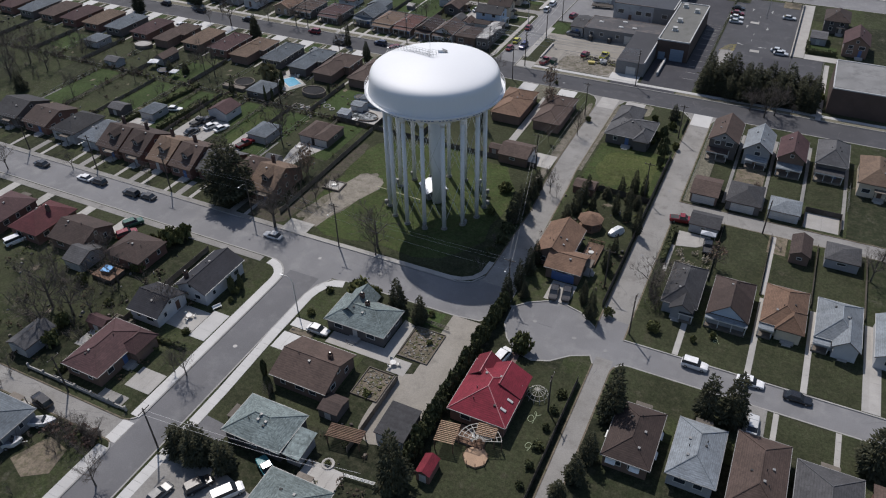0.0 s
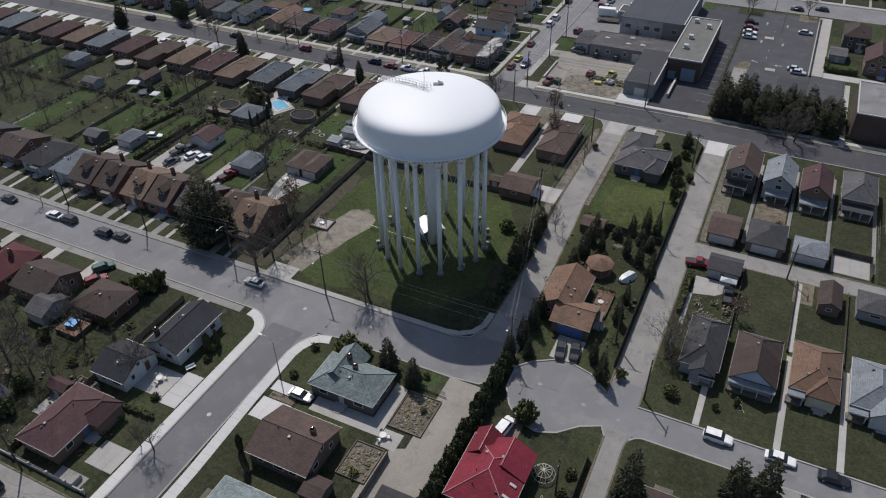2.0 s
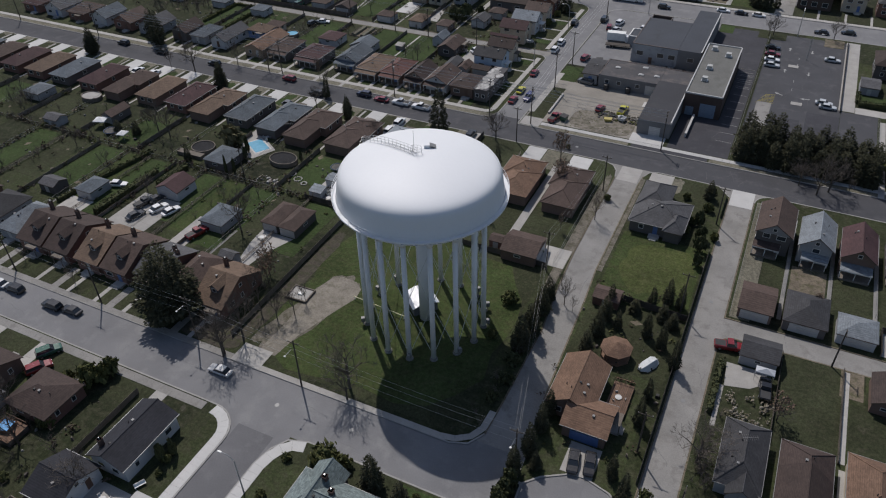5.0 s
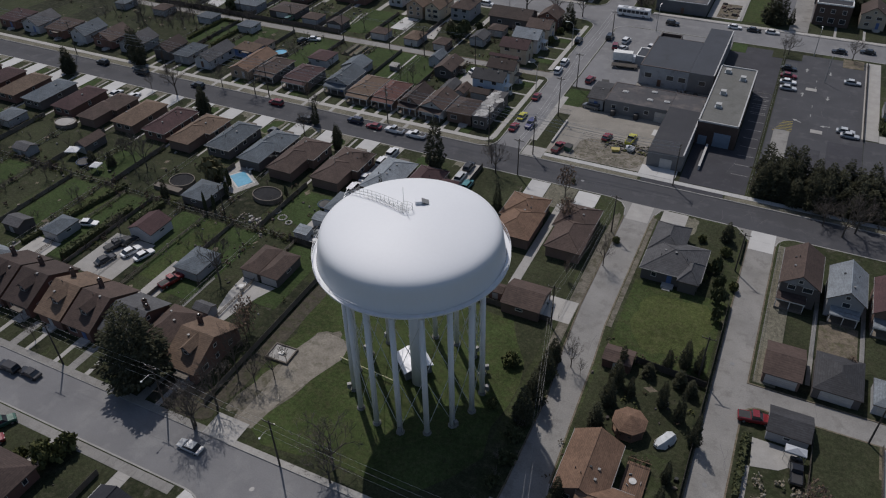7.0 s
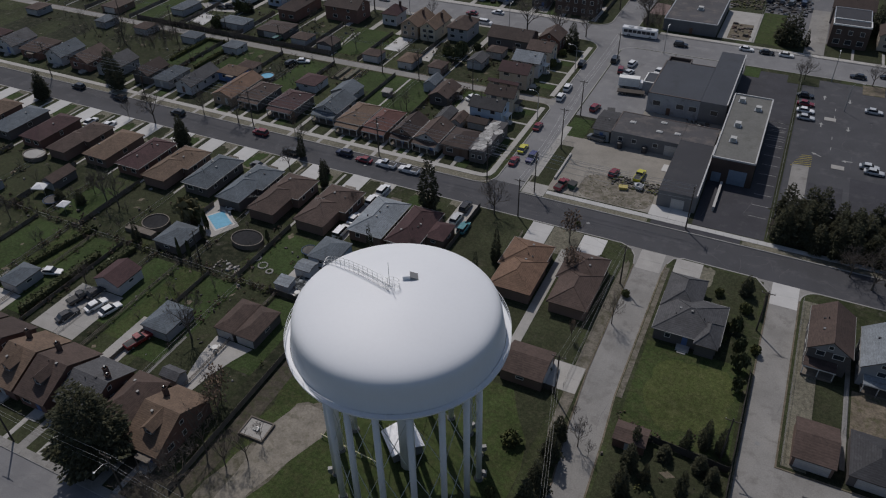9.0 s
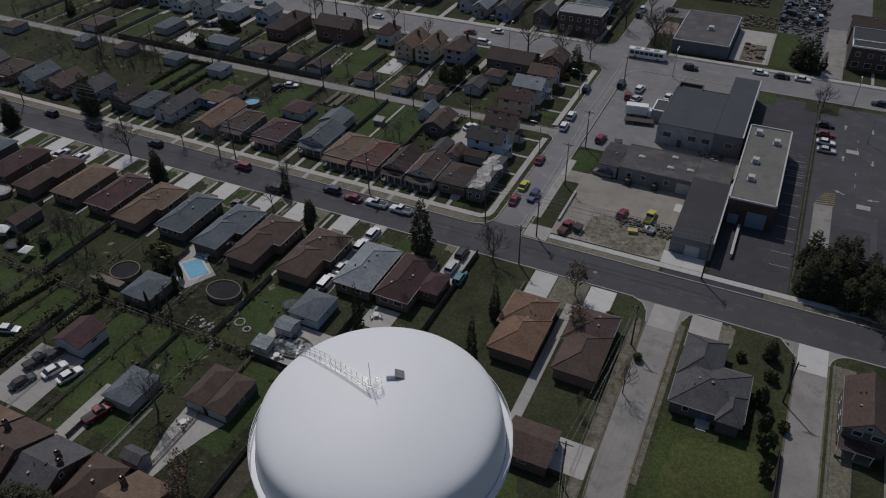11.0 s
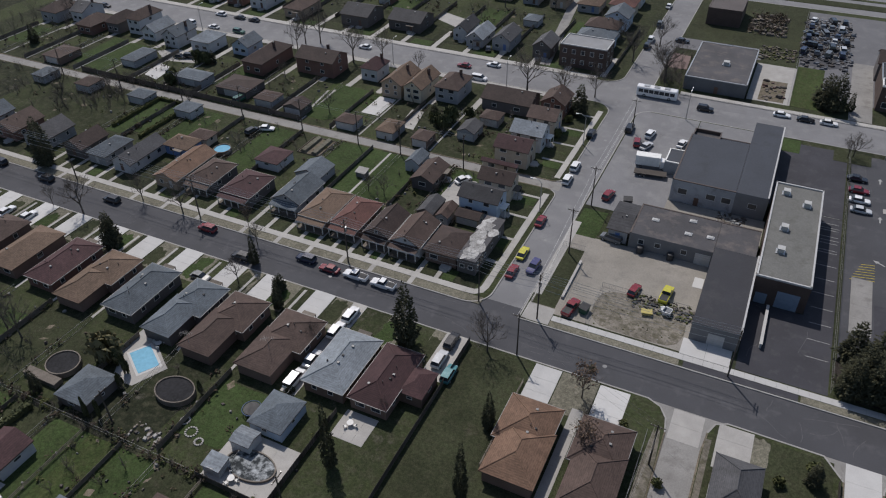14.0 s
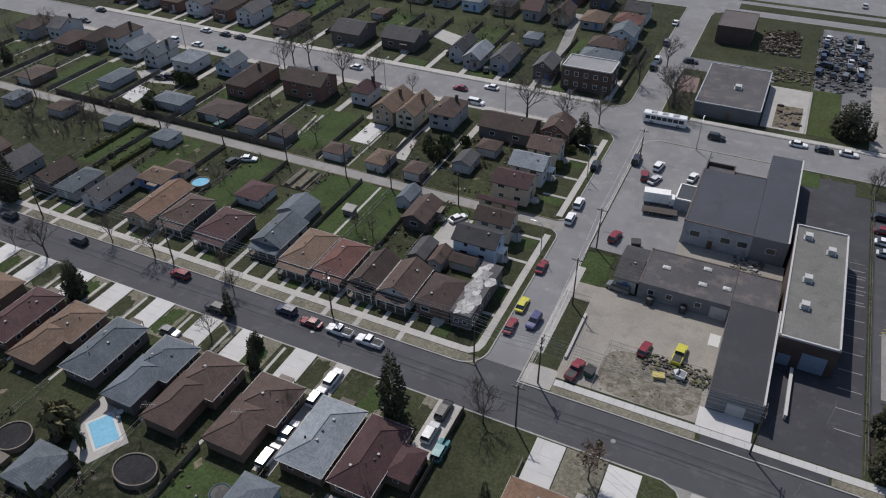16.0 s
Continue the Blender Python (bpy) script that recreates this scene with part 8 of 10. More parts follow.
lawn(-12, -3.6, 129, 134.4, LAWN)
path(7.9, 8.7, 129.2, 150.6)
for x in (-2.7, 7.6, 17.2, 27.0):
    fence([(x, 129), (x, 150.8)], 1.0, WOOD_GREY)
hedge(-12.6, 131, -12.6, 144, 1.8, 1.2)
garage(11.5, 15.8, 142.2, 150.0, 2.5, 1.1, "gable_y", "dark_brown", "brown_brick", door="n")
patch("dirt_yard", 7.2, 11.0, 144.2, 150.8, DIRT, 0.03, "bare trodden earth beside a garage", "yard")
garage(18.4, 25.4, 143.8, 150.4, 2.5, 1.2, "hip", "grey", "grey", door="n")
patch("yard", 13.6, 21.0, 157.4, 164.0, CONCRETE, 0.03, "tan concrete yard behind a house", "yard", 2)
fence([(13.4, 157.3), (13.4, 164.2), (21.2, 164.2), (21.2, 157.3)], 1.4, WOOD_DARK)
# orange and brown bungalows south of the cross street
drive(-71.6, -66.6, 193.6, 203.4)
drive(-59.4, -54.0, 193.8, 203.2)
patch("verge", -66.4, -59.6, 194.0, 203.4, DRY, 0.02, "dry bare front garden", "verge")
lawn(-84.5, -73.0, 158.8, 203.2, LAWN)
lawn(-72.4, -50.6, 157.8, 177.4, LAWN)
path(-62.4, -60.4, 164, 196, CONCRETE)
fence([(-85.0, 158), (-85.0, 203.4)], 1.5, WOOD_DARK)
fence([(-72.2, 178), (-72.2, 198)], 1.1, None, "rail")
fence([(-49.5, 158), (-49.5, 196)], 1.3, None, "wire")
drive(-53.0, -47.2, 157.4, 164.0, CONCRETE, 2)
# bungalow row: drives, lawns and lot fences
xs = [-97.8, -107.4, -120.4, -132.9, -142.7, -154.9, -166.2, -176.9, -188.4, -199.4, -212.0, -224.4, -235.4, -246.6, -257.8, -269.0, -280.2, -291.4]
for i, x in enumerate(xs):
    drive(x + 0.2, x + 5.0, 194.8, 204.0, joints=4) if i not in (0, 1) else None
    lawn(x + 5.4, x + 9.6, 195.0, 203.8, DRY)
    patch("lawn", x + 5.2, x + 8.8, 195.6, 201.6 + (i % 3) * 0.7, (LAWN, FRESH)[i % 2], 0.03, "dark green front lawn worn to bare earth at its edges", "lawn", jag=0.4)
    fence([(x - 1.2, 158.6), (x - 1.2, 178)], 1.3, (WOOD_GREY, WOOD_DARK)[i % 2], ("board", "wire")[i % 2])
    if i > 1:
        lawn(x - 0.8, x + 8.6, 160 + (i * 5) % 7, 176 - (i * 3) % 6, (LAWN, LAWN, FRESH, GRASS, LAWN)[i % 5])
        path(x - 2.0, x - 1.4, 178, 203, CONCRETE)
drive(-111.0, -107.8, 178.0, 204.0, CONCRETE, 7)
drive(-90.0, -85.6, 191.6, 204.0, CONCRETE, 4)
fence([(-300, 157.6), (-113, 157.6)], 1.0, None, "wire")
thicket((-300, -100, 156.6, 158.6), 130, 2.2, 33, "low brown brush along a garden boundary")
brush((-300, -100, 156.8, 158.4), 150, 0.7, BROWN_BRUSH, "low brown brush along a garden boundary", 34)
brush((-300, -100, 156.8, 158.4), 70, 0.7, SHRUB, "low green brush along a garden boundary", 35)
patch("patio", -97.6, -91.4, 173.4, 179.4, CONCRETE, 0.04, "concrete patio behind a bungalow", "patio", 3)
# dormered row: fronts and long back gardens
for i, x in enumerate((-202, -190.5, -178.5, -168, -160, -151.6, -142.4, -134.9, -127, -119, -110)):
    path(x + 3.4, x + 4.4, 108.2, 114.6)
    path(x - 0.8, x + 1.0, 108.2, 114.6, LANE) if i % 2 == 0 else None
    lawn(x + 0.9, x + 3.2, 108.6, 114.2, LAWN)
    lawn(x + 4.6, x + 7.4, 108.6, 114.2, LAWN)
    lawn(x - 0.2, x + 8.0, 130 + (i * 7) % 9, 156.5, (FRESH, LAWN, FRESH, BRIGHT)[i % 4])
    path(x - 0.7, x - 0.2, 129, 140, LANE) if i % 3 == 0 else None
    fence([(x - 0.9, 129), (x - 0.9, 157)], 1.0, WOOD_GREY, ("wire", "rail", "board")[i % 3])
drive(-150.4, -139.0, 130.0, 143.4, CONCRETE, 4)
drive(-131.0, -126.6, 128.5, 141.0, CONCRETE, 4)
drive(-166.0, -159.0, 128.6, 135.0, CONCRETE, 3)
poly_patch("driveway", [(-114.2, 142.7), (-105.6, 142.5), (-107.2, 138.6), (-108.6, 134.0), (-109.4, 129.2), (-111.4, 128.8), (-112.8, 133.4), (-113.8, 137.6)], CONCRETE, 0.036, "pale concrete drive that widens before two garages")
for i, x in enumerate((-205, -192, -178, -166, -152, -140, -126, -111)):
    lawn(x, x + 8.6, 90.4, 95.0, LAWN)
    drive(x + 8.8, x + 11.4, 88.6, 96.8, CONCRETE)
# houses north of the cross street: fronts, gardens
for i, x in enumerate((-213, -204.6, -195.4, -180, -170.2, -159.4, -146.4, -136.8, -128.2, -119.6, -112.2, -102.6)):
    path(x + 2.8, x + 3.8, 217.8, 222.4)
    lawn(x + 4.2, x + 7.0, 218.0, 221.6, (LAWN, FRESH)[i % 2])
    lawn(x - 0.4, x + 2.4, 218.0, 221.6, LAWN)
    drive(x - 1.7, x - 0.6, 213.9, 226, CONCRETE, 4)
    fence([(x - 1.9, 236.5), (x - 1.9, 260)], 1.2, WOOD_GREY, ("wire", "board")[i % 2])
    if i != 9:
        lawn(x - 1.4, x + 7.0, 247 if i in (3, 5, 6) else 238, 259, (FRESH, LAWN, FRESH, GRASS)[i % 4])
poly_patch("lawn", [(-147.6, 246.6), (-148.0, 259.6), (-127.2, 259.6), (-126.4, 249.0), (-127.9, 238.0), (-140.4, 238.0), (-140.6, 246.6)], FRESH, 0.03, "wide bright green lawn behind a house", "lawn")
patch("lawn", -171.4, -163.0, 237.8, 252.2, FRESH, 0.03, "small green lawn beside a pool", "lawn")
poly_patch("lawn", [(-263.0, 270.4), (-263.6, 291.6), (-252.7, 290.9), (-244.0, 267.0)], FRESH, 0.03, "broad green lawn behind a house", "lawn")
poly_patch("lawn", [(-166.6, 268.6), (-167.2, 290.6), (-154.9, 290.4), (-154.9, 272.4), (-160.0, 268.6)], FRESH, 0.05, "long green back lawn with footpaths", "lawn")
path(-133.4, -132.8, 236, 259.6)
lawn(-170.0, -163.6, 236, 259, FRESH)
t = thing("white_hutch", -134.2, 246.6, TOP, 0, "small white garden hutch on the lawn", "shed")
f = Form()
f.box(-1.3, 1.3, -1.0, 1.0, 0, 1.6)
part("body", f, BLOCKWORK, t)
f = Form()
f.solid([(-1.5, -1.2, 1.55), (1.5, -1.2, 1.55), (1.5, 1.2, 2.0), (-1.5, 1.2, 2.0), (-1.5, -1.2, 1.45), (1.5, -1.2, 1.45), (1.5, 1.2, 1.9), (-1.5, 1.2, 1.9)], [(0, 1, 2, 3), (0, 4, 5, 1), (1, 5, 6, 2), (2, 6, 7, 3), (3, 7, 4, 0), (7, 6, 5, 4)])
part("lid", f, CONCRETE, t)
# corner house: a low hipped roof beside a flat one of torn pale felt
lo = house(-104.4, -96.3, 221.8, 231.8, 3.4, 1.7, "hip", "dark_brown", "brown_brick", front="s", vents=2, note=" beside torn flat felt")
FELT = surface("torn_pale_felt", (0.36, 0.355, 0.345), 0.85, 0.5, 0.25, 4.0, 0.2, 0.15, (0.22, 0.21, 0.2), 0.35, rand=0.25)
f = Form()
f.box(4.15, 8.3, -5.0, 11.6, 0, 3.7)
part("wall", f, wall_mat("dark"), lo)
f = Form()
f.box(4.0, 8.5, -5.2, 11.8, 3.7, 3.84)
part("roof", f, ROOF_STAIN, lo, "flat felt roof, torn and pale")
rb = random.Random(5)
for i in range(34):
    f = Form()
    n = rb.choice((5, 6, 7))
    a = rb.uniform(0.6, 1.5)
    f.slab([(a * rb.uniform(0.6, 1.1) * math.cos(6.283 * k / n), 1.5 * a * rb.uniform(0.6, 1.1) * math.sin(6.283 * k / n)) for k in range(n)], 0, 0.03)
    part("felt_sheet", f, FELT, lo, at=pose(rb.uniform(4.6, 7.9), -4.6 + 16 * (i + 0.5) / 34, 3.845 + 0.004 * (i % 9), rb.uniform(-1, 1), rb.uniform(-2, 2), rb.uniform(-25, 25)))
for y in (-3.4, 0.4, 4.2, 8.6):
    window(lo, 8.3, y, 1.8, "e", 1.1, 1.1)
for x in (5.3, 7.2):
    window(lo, x, -5.0, 1.8, "s", 1.1, 1.1)
shed(-113.0, -108.6, 235.4, 242.6, 2.3, 1.2, "gable_y", "grey", "dark")
# side-street fronts
for i in range(9):
    y = 224 + i * 9.2
    if not 258 < y < 266:
        lawn(-94.6, -89.8, y, y + 3.2, (LAWN, FRESH)[i % 2])
        lawn(-94.6, -89.8, y + 4.6, y + 7.8, LAWN)
        path(-95.4, -89.4, y + 3.5, y + 4.3)
drive(-112, -106.2, 244, 256, CONCRETE, 4)
# gardens between lane and avenue
for i, x in enumerate((-300, -289, -278, -267, -255, -244, -232, -219, -206, -190, -176, -166, -155, -146, -137, -124)):
    lawn(x + 0.5, x + 8.5, 274 + (i * 5) % 9, 288 + (i * 3) % 5, (FRESH, LAWN, GRASS, LAWN)[i % 4])
    path(x - 0.4, x + 0.1, 265, 292)
    fence([(x - 0.8, 265), (x - 0.8, 290)], 1.3, WOOD_GREY, ("board", "wire")[i % 2])
    drive(x - 0.3, x + 1.6, 290, 309, CONCRETE, 4)
    lawn(x + 2.4, x + 8.4, 304.5, 308.6, LAWN)
for i in range(17):
    x = -296 + i * 12
    lawn(x, x + 7.6, 329.6, 334, (LAWN, FRESH)[i % 2])
    drive(x + 8.4, x + 10.2, 329.2, 345, CONCRETE, 4)
    fence([(x + 11, 340), (x + 11, 372)], 1.4, WOOD_GREY)
    lawn(x, x + 9, 352 + (i * 5) % 6, 372, (FRESH, LAWN, GRASS)[i % 3])

# ================= the far streets =================
poly_patch("alley", [(-116.3, 330.6), (-112.8, 330.6), (-122.2, 396.0), (-125.8, 396.0)], LANE, 0.02, "narrow concrete alley between back gardens", "road")
poly_patch("yard", [(-166.0, 361.9), (-152.6, 357.0), (-153.4, 348.4), (-164.7, 353.9)], CONCRETE, 0.05, "pale concrete yard beside a long garage", "yard")
fr = random.Random(77)
for row, (ya, yb) in enumerate(((358, 369), (382, 393), (404, 416), (442, 454), (468, 480))):
    x = -400 if row else -300
    while x < (-112 if row < 3 else -90):
        w = fr.uniform(7.2, 9.5)
        kind = fr.choice(("brown", "dark_brown", "grey", "blue_grey", "maroon", "tan", "light_grey", "charcoal"))
        wl = fr.choice(("red_brick", "white", "grey", "buff_brick", "dark", "pale_blue"))
        if row == 0:
            garage(x, x + 6, ya + 2, ya + 8.5, 2.6, 1.3, "hip", kind, wl, rich=False) if fr.random() < 0.6 else None
        else:
            house(x, x + w, ya, yb, fr.choice((3.2, 4.0, 4.8)), 2.4, fr.choice(("hip", "gable_y", "gable_x")), kind, wl, front="s", vents=0, rich=False, porch=False)
        if fr.random() < 0.6:
            bare_tree(x + w + 1.5, fr.uniform(yb, yb + 8), fr.uniform(6, 12), 0.9)
        x += w + fr.uniform(2.5, 4.5)


# ================= vehicles, trees and shrubs =================
car(-127.7, 211.4, 180, "suv", "dark_blue", 0.01)
car(-121.2, 210.6, 180, "sedan", "red", 0.01)
car(-114.8, 210.9, 180, "pickup", "white", 0.01)
car(-108.1, 210.8, 180, "pickup", "white", 0.01)
car(-155.0, 211.4, 180, "suv", "red", 0.01)
car(-184.5, 211.2, 180, "suv", "black", 0.01)
car(-207.5, 211.6, 180, "suv", "black", 0.01)
car(-109.3, 199.8, 90, "suv", "white", TOP + 0.04)
car(-109.6, 194.8, 90, "suv", "white", TOP + 0.04)
car(-109.7, 186.6, 90, "sedan", "white", TOP + 0.04)
car(-109.7, 180.9, 90, "van", "white", TOP + 0.04)
car(-88.0, 201.5, 90, "suv", "black", TOP + 0.04)
car(-88.0, 196.3, 90, "suv", "silver", TOP + 0.04)
car(-85.0, 193.8, 90, "suv", "teal", 0.01)
car(-144.7, 196.8, 0, "sedan", "grey", TOP + 0.04)
car(-85.3, 226.1, 90, "sedan", "red", 0.01)
car(-85.4, 232.9, 90, "sedan", "yellow", 0.01)
car(-81.6, 229.2, 265, "suv", "purple", 0.01)
car(-85.9, 246.0, 90, "sedan", "red", 0.01)
car(-85.8, 265.7, 90, "suv", "white", 0.01)
car(-85.9, 272.6, 90, "suv", "white", 0.01)
car(-87.1, 290.9, 90, "suv", "black", TOP + 0.04)
car(-78.2, 298.1, 90, "van", "black", TOP + 0.04)
car(-74.5, 291.2, 100, "suv", "red", TOP + 0.04)
car(-72.2, 297.1, 80, "suv", "white", TOP + 0.04)
car(-71.7, 290.4, 70, "sedan", "silver", TOP + 0.04)
car(-63.3, 295.4, 80, "sedan", "white", TOP + 0.04)
car(-70.4, 220.1, 80, "pickup", "red", TOP + 0.04)
car(-60.2, 230.6, 80, "hatch", "red", TOP + 0.04)
car(-54.0, 231.8, 85, "pickup", "yellow", TOP + 0.04)
car(-69.2, 245.9, 170, "van", "grey", TOP + 0.04)
car(-74.5, 262.8, 80, "suv", "red", TOP + 0.04)
car(-61.3, 318.9, 0, "suv", "black", 0.01)
car(-40.8, 324.0, 0, "sedan", "white", 0.01)
car(-34.4, 323.6, 0, "sedan", "black", 0.01)
car(-28.4, 324.0, 0, "sedan", "white", 0.01)
car(-138.1, 318.8, 180, "sedan", "red", 0.01)
car(-129.5, 323.1, 180, "sedan", "white", 0.01)
car(-129.6, 311.6, 0, "van", "white", 0.01)
car(-175.9, 319.2, 180, "sedan", "white", 0.01)
car(-234.0, 324.8, 180, "sedan", "black", 0.01)
car(-227.3, 324.8, 180, "sedan", "black", 0.01)
car(-243.0, 325.0, 180, "sedan", "white", 0.01)
car(-236.9, 313.2, 180, "sedan", "white", 0.01)
car(-247.7, 313.0, 180, "suv", "white", 0.01)
car(-225.1, 313.0, 0, "suv", "green", 0.01)
car(-263.4, 311.3, 0, "sedan", "white", TOP + 0.04)
car(-295.2, 325.4, 180, "sedan", "black", 0.01)
car(-291.8, 314.3, 0, "sedan", "black", 0.01)
car(-190.0, 268.7, 80, "van", "green", TOP + 0.04)
car(-109.6, 254.8, 60, "sedan", "white", TOP + 0.04)
car(-171.5, 256.6, 20, "sedan", "white", TOP + 0.04)
car(-174.1, 253.6, 80, "suv", "black", TOP + 0.04)
car(-87.8, 380.3, 90, "suv", "grey", TOP + 0.04)
car(-87.5, 364.7, 90, "suv", "white", TOP + 0.04)
car(-87.4, 358.4, 90, "suv", "black", TOP + 0.04)
car(-88.8, 400.2, 90, "sedan", "white", TOP + 0.04)
car(-136.1, 334.4, 110, "sedan", "black", TOP + 0.04)
car(-94.6, 103.6, 180, "sedan", "silver", 0.01)
car(-169.6, 104.2, 180, "sedan", "black", 0.01)
car(-153.5, 103.8, 180, "sedan", "white", 0.01)
car(-148.8, 103.9, 180, "suv", "black", 0.01)
car(-137.3, 103.4, 180, "suv", "black", 0.01)
car(-132.5, 104.0, 180, "sedan", "black", 0.01)
car(-127.2, 93.8, 60, "suv", "green", TOP + 0.04)
car(-125.4, 90.0, 60, "suv", "red", TOP + 0.04)
car(-141.9, 139.1, 75, "sedan", "white", TOP + 0.04)
car(-138.3, 139.3, 75, "sedan", "white", TOP + 0.04)
car(-146.7, 139.6, 75, "pickup", "black", TOP + 0.04)
car(-144.9, 134.5, 75, "sedan", "black", TOP + 0.04)
car(-126.7, 135.0, 75, "pickup", "red", TOP + 0.04)
car(-158.9, 143.0, 20, "sedan", "white", TOP + 0.04)
car(-0.5, 103.3, 0, "suv", "white", 0.01)
car(9.2, 103.3, 0, "sedan", "white", 0.01)
car(17.1, 102.8, 0, "sedan", "black", 0.01)
car(10.9, 93.4, 90, "sedan", "silver", TOP + 0.04)
car(-33.0, 90.2, 80, "van", "white", TOP + 0.04)
car(-30.2, 111.6, 280, "sedan", "black", TOP + 0.04)
car(-27.7, 112.2, 280, "sedan", "black", TOP + 0.04)
car(-11.8, 148.1, 10, "pickup", "red", TOP + 0.04)
car(-68.0, 81.9, 0, "sedan", "silver", TOP + 0.04)
car(-102.3, 46.3, 170, "suv", "black", TOP + 0.04)
car(-57.6, 51.5, 150, "pickup", "teal", TOP + 0.04)
car(-146.7, 77.6, 70, "van", "white", TOP + 0.04)
car(-1.5, 256.9, 0, "sedan", "silver", TOP + 0.04)
car(-20.4, 295.3, 0, "sedan", "black", TOP + 0.04)
car(-19.9, 289.7, 0, "sedan", "red", TOP + 0.04)
car(-19.6, 285.1, 0, "sedan", "white", TOP + 0.04)
car(-19.2, 280.7, 0, "sedan", "silver", TOP + 0.04)
car(-2.1, 291.8, 0, "sedan", "silver", TOP + 0.04)
car(-2.6, 259.1, 0, "sedan", "silver", TOP + 0.04)
car(-6.8, 315.3, 180, "sedan", "black", 0.01)
car(1.5, 318.4, 180, "sedan", "black", 0.01)
car(-204.0, 196.8, 90, "sedan", "white", TOP + 0.04)
car(-197.5, 197.5, 90, "sedan", "white", TOP + 0.04)
car(-225.6, 212.4, 180, "suv", "black", 0.01)
car(-141.2, 206.1, 180, "suv", "black", 0.01)
car(-145.1, 142.0, 75, "sedan", "black", TOP + 0.04)
conifer(-217.6, 270.2, 4.6, 1.8, "spruce")
conifer(-216.5, 287.9, 4.8, 1.6, "spruce")
conifer(-131.1, 282.4, 5.2, 2.0, "spruce")
conifer(-286.8, 276.0, 7.9, 2.2, "spruce")
conifer(-113.2, 112.5, 18.7, 7.4, "spruce")
conifer(-57.2, 94.4, 8.6, 2.2, "spruce")
conifer(-51.4, 92.9, 7.2, 2.0, "spruce")
conifer(-11.0, 85.1, 14.1, 2.9, "spruce")
conifer(3.2, 92.0, 11.8, 2.6, "spruce")
conifer(7.4, 92.9, 12.9, 3.0, "spruce")
conifer(-12.0, 75.4, 7.6, 1.9, "spruce")
conifer(-13.0, 70.8, 7.2, 2.0, "spruce")
conifer(-14.3, 66.6, 4.7, 1.8, "spruce")
conifer(-38.0, 57.4, 15.1, 3.4, "spruce")
conifer(-69.0, 48.7, 9.9, 3.2, "spruce")
conifer(-73.1, 48.6, 7.2, 2.8, "spruce")
conifer(-64.1, 49.1, 7.9, 2.4, "spruce")
conifer(28.9, 92.2, 12.4, 3.4, "spruce")
conifer(-70.6, 68.3, 4.1, 0.8, "cedar")
conifer(-67.2, 65.4, 4.0, 0.8, "cedar")
conifer(-37.3, 110.3, 8.6, 1.6, "spruce")
conifer(-38.2, 105.8, 7.9, 1.6, "spruce")
conifer(-37.1, 115.5, 7.9, 1.5, "spruce")
conifer(-36.9, 119.4, 7.2, 1.3, "spruce")
conifer(-35.5, 108.3, 4.4, 1.3, "spruce")
conifer(-21.4, 107.6, 8.5, 1.5, "spruce")
conifer(-24.0, 111.6, 6.5, 1.2, "spruce")
conifer(-22.7, 123.6, 7.9, 1.3, "spruce")
conifer(-22.7, 129.9, 5.8, 1.0, "spruce")
conifer(-35.0, 141.4, 7.2, 1.7, "spruce")
conifer(-34.9, 146.4, 6.5, 1.7, "spruce")
conifer(-35.7, 135.8, 6.5, 1.8, "spruce")
conifer(-35.0, 150.8, 5.8, 1.3, "spruce")
conifer(-24.8, 155.5, 7.2, 1.5, "spruce")
conifer(-27.5, 153.5, 5.8, 1.2, "spruce")
conifer(-22.3, 155.2, 6.9, 1.2, "spruce")
conifer(-26.5, 144.7, 7.2, 1.2, "spruce")
conifer(-23.3, 142.8, 7.8, 1.2, "spruce")
conifer(-32.0, 144.9, 5.1, 1.0, "spruce")
conifer(-20.1, 138.6, 8.5, 1.3, "spruce")
conifer(-47.0, 131.9, 9.2, 2.2, "spruce")
conifer(-46.5, 136.1, 9.2, 2.2, "spruce")
conifer(-46.7, 142.5, 7.9, 2.0, "spruce")
conifer(-46.7, 147.0, 6.5, 1.7, "spruce")
conifer(-95.7, 197.6, 16.7, 3.0, "spruce")
conifer(-124.0, 196.0, 8.6, 1.4, "spruce")
conifer(-169.7, 196.8, 10.7, 2.4, "spruce")
conifer(-137.2, 205.7, 8.4, 1.4, "spruce")
conifer(-219.8, 221.2, 11.8, 3.2, "spruce")
conifer(-93.9, 301.5, 10.2, 3.0, "spruce")
conifer(-27.5, 333.1, 13.0, 3.6, "spruce")
conifer(-23.4, 334.9, 6.5, 1.4, "spruce")
conifer(-30.3, 333.5, 8.5, 2.6, "spruce")
conifer(-93.8, 168.0, 17.2, 1.5, "spruce")
conifer(-73.9, 186.0, 9.6, 1.4, "spruce")
conifer(-109.1, 178.6, 2.0, 1.0, "spruce")
conifer(-72.6, 171.7, 14.5, 1.4, "spruce")
conifer(-139.0, 169.6, 5.2, 0.9, "cedar")
conifer(-137.4, 166.6, 4.0, 0.8, "cedar")
conifer(-137.6, 159.0, 5.2, 0.6, "cedar")
conifer(-135.7, 159.9, 4.5, 0.6, "cedar")
conifer(-123.1, 171.4, 3.7, 0.6, "cedar")
conifer(-126.9, 200.9, 4.8, 1.4, "spruce")
conifer(-170.5, 198.0, 8.2, 2.2, "spruce")
conifer(-141.9, 170.3, 4.2, 0.7, "cedar")
conifer(-174.0, 165.2, 4.8, 1.5, "spruce")
conifer(-179.5, 163.9, 4.3, 1.6, "spruce")
conifer(-230.0, 202.6, 8.6, 2.8, "spruce")
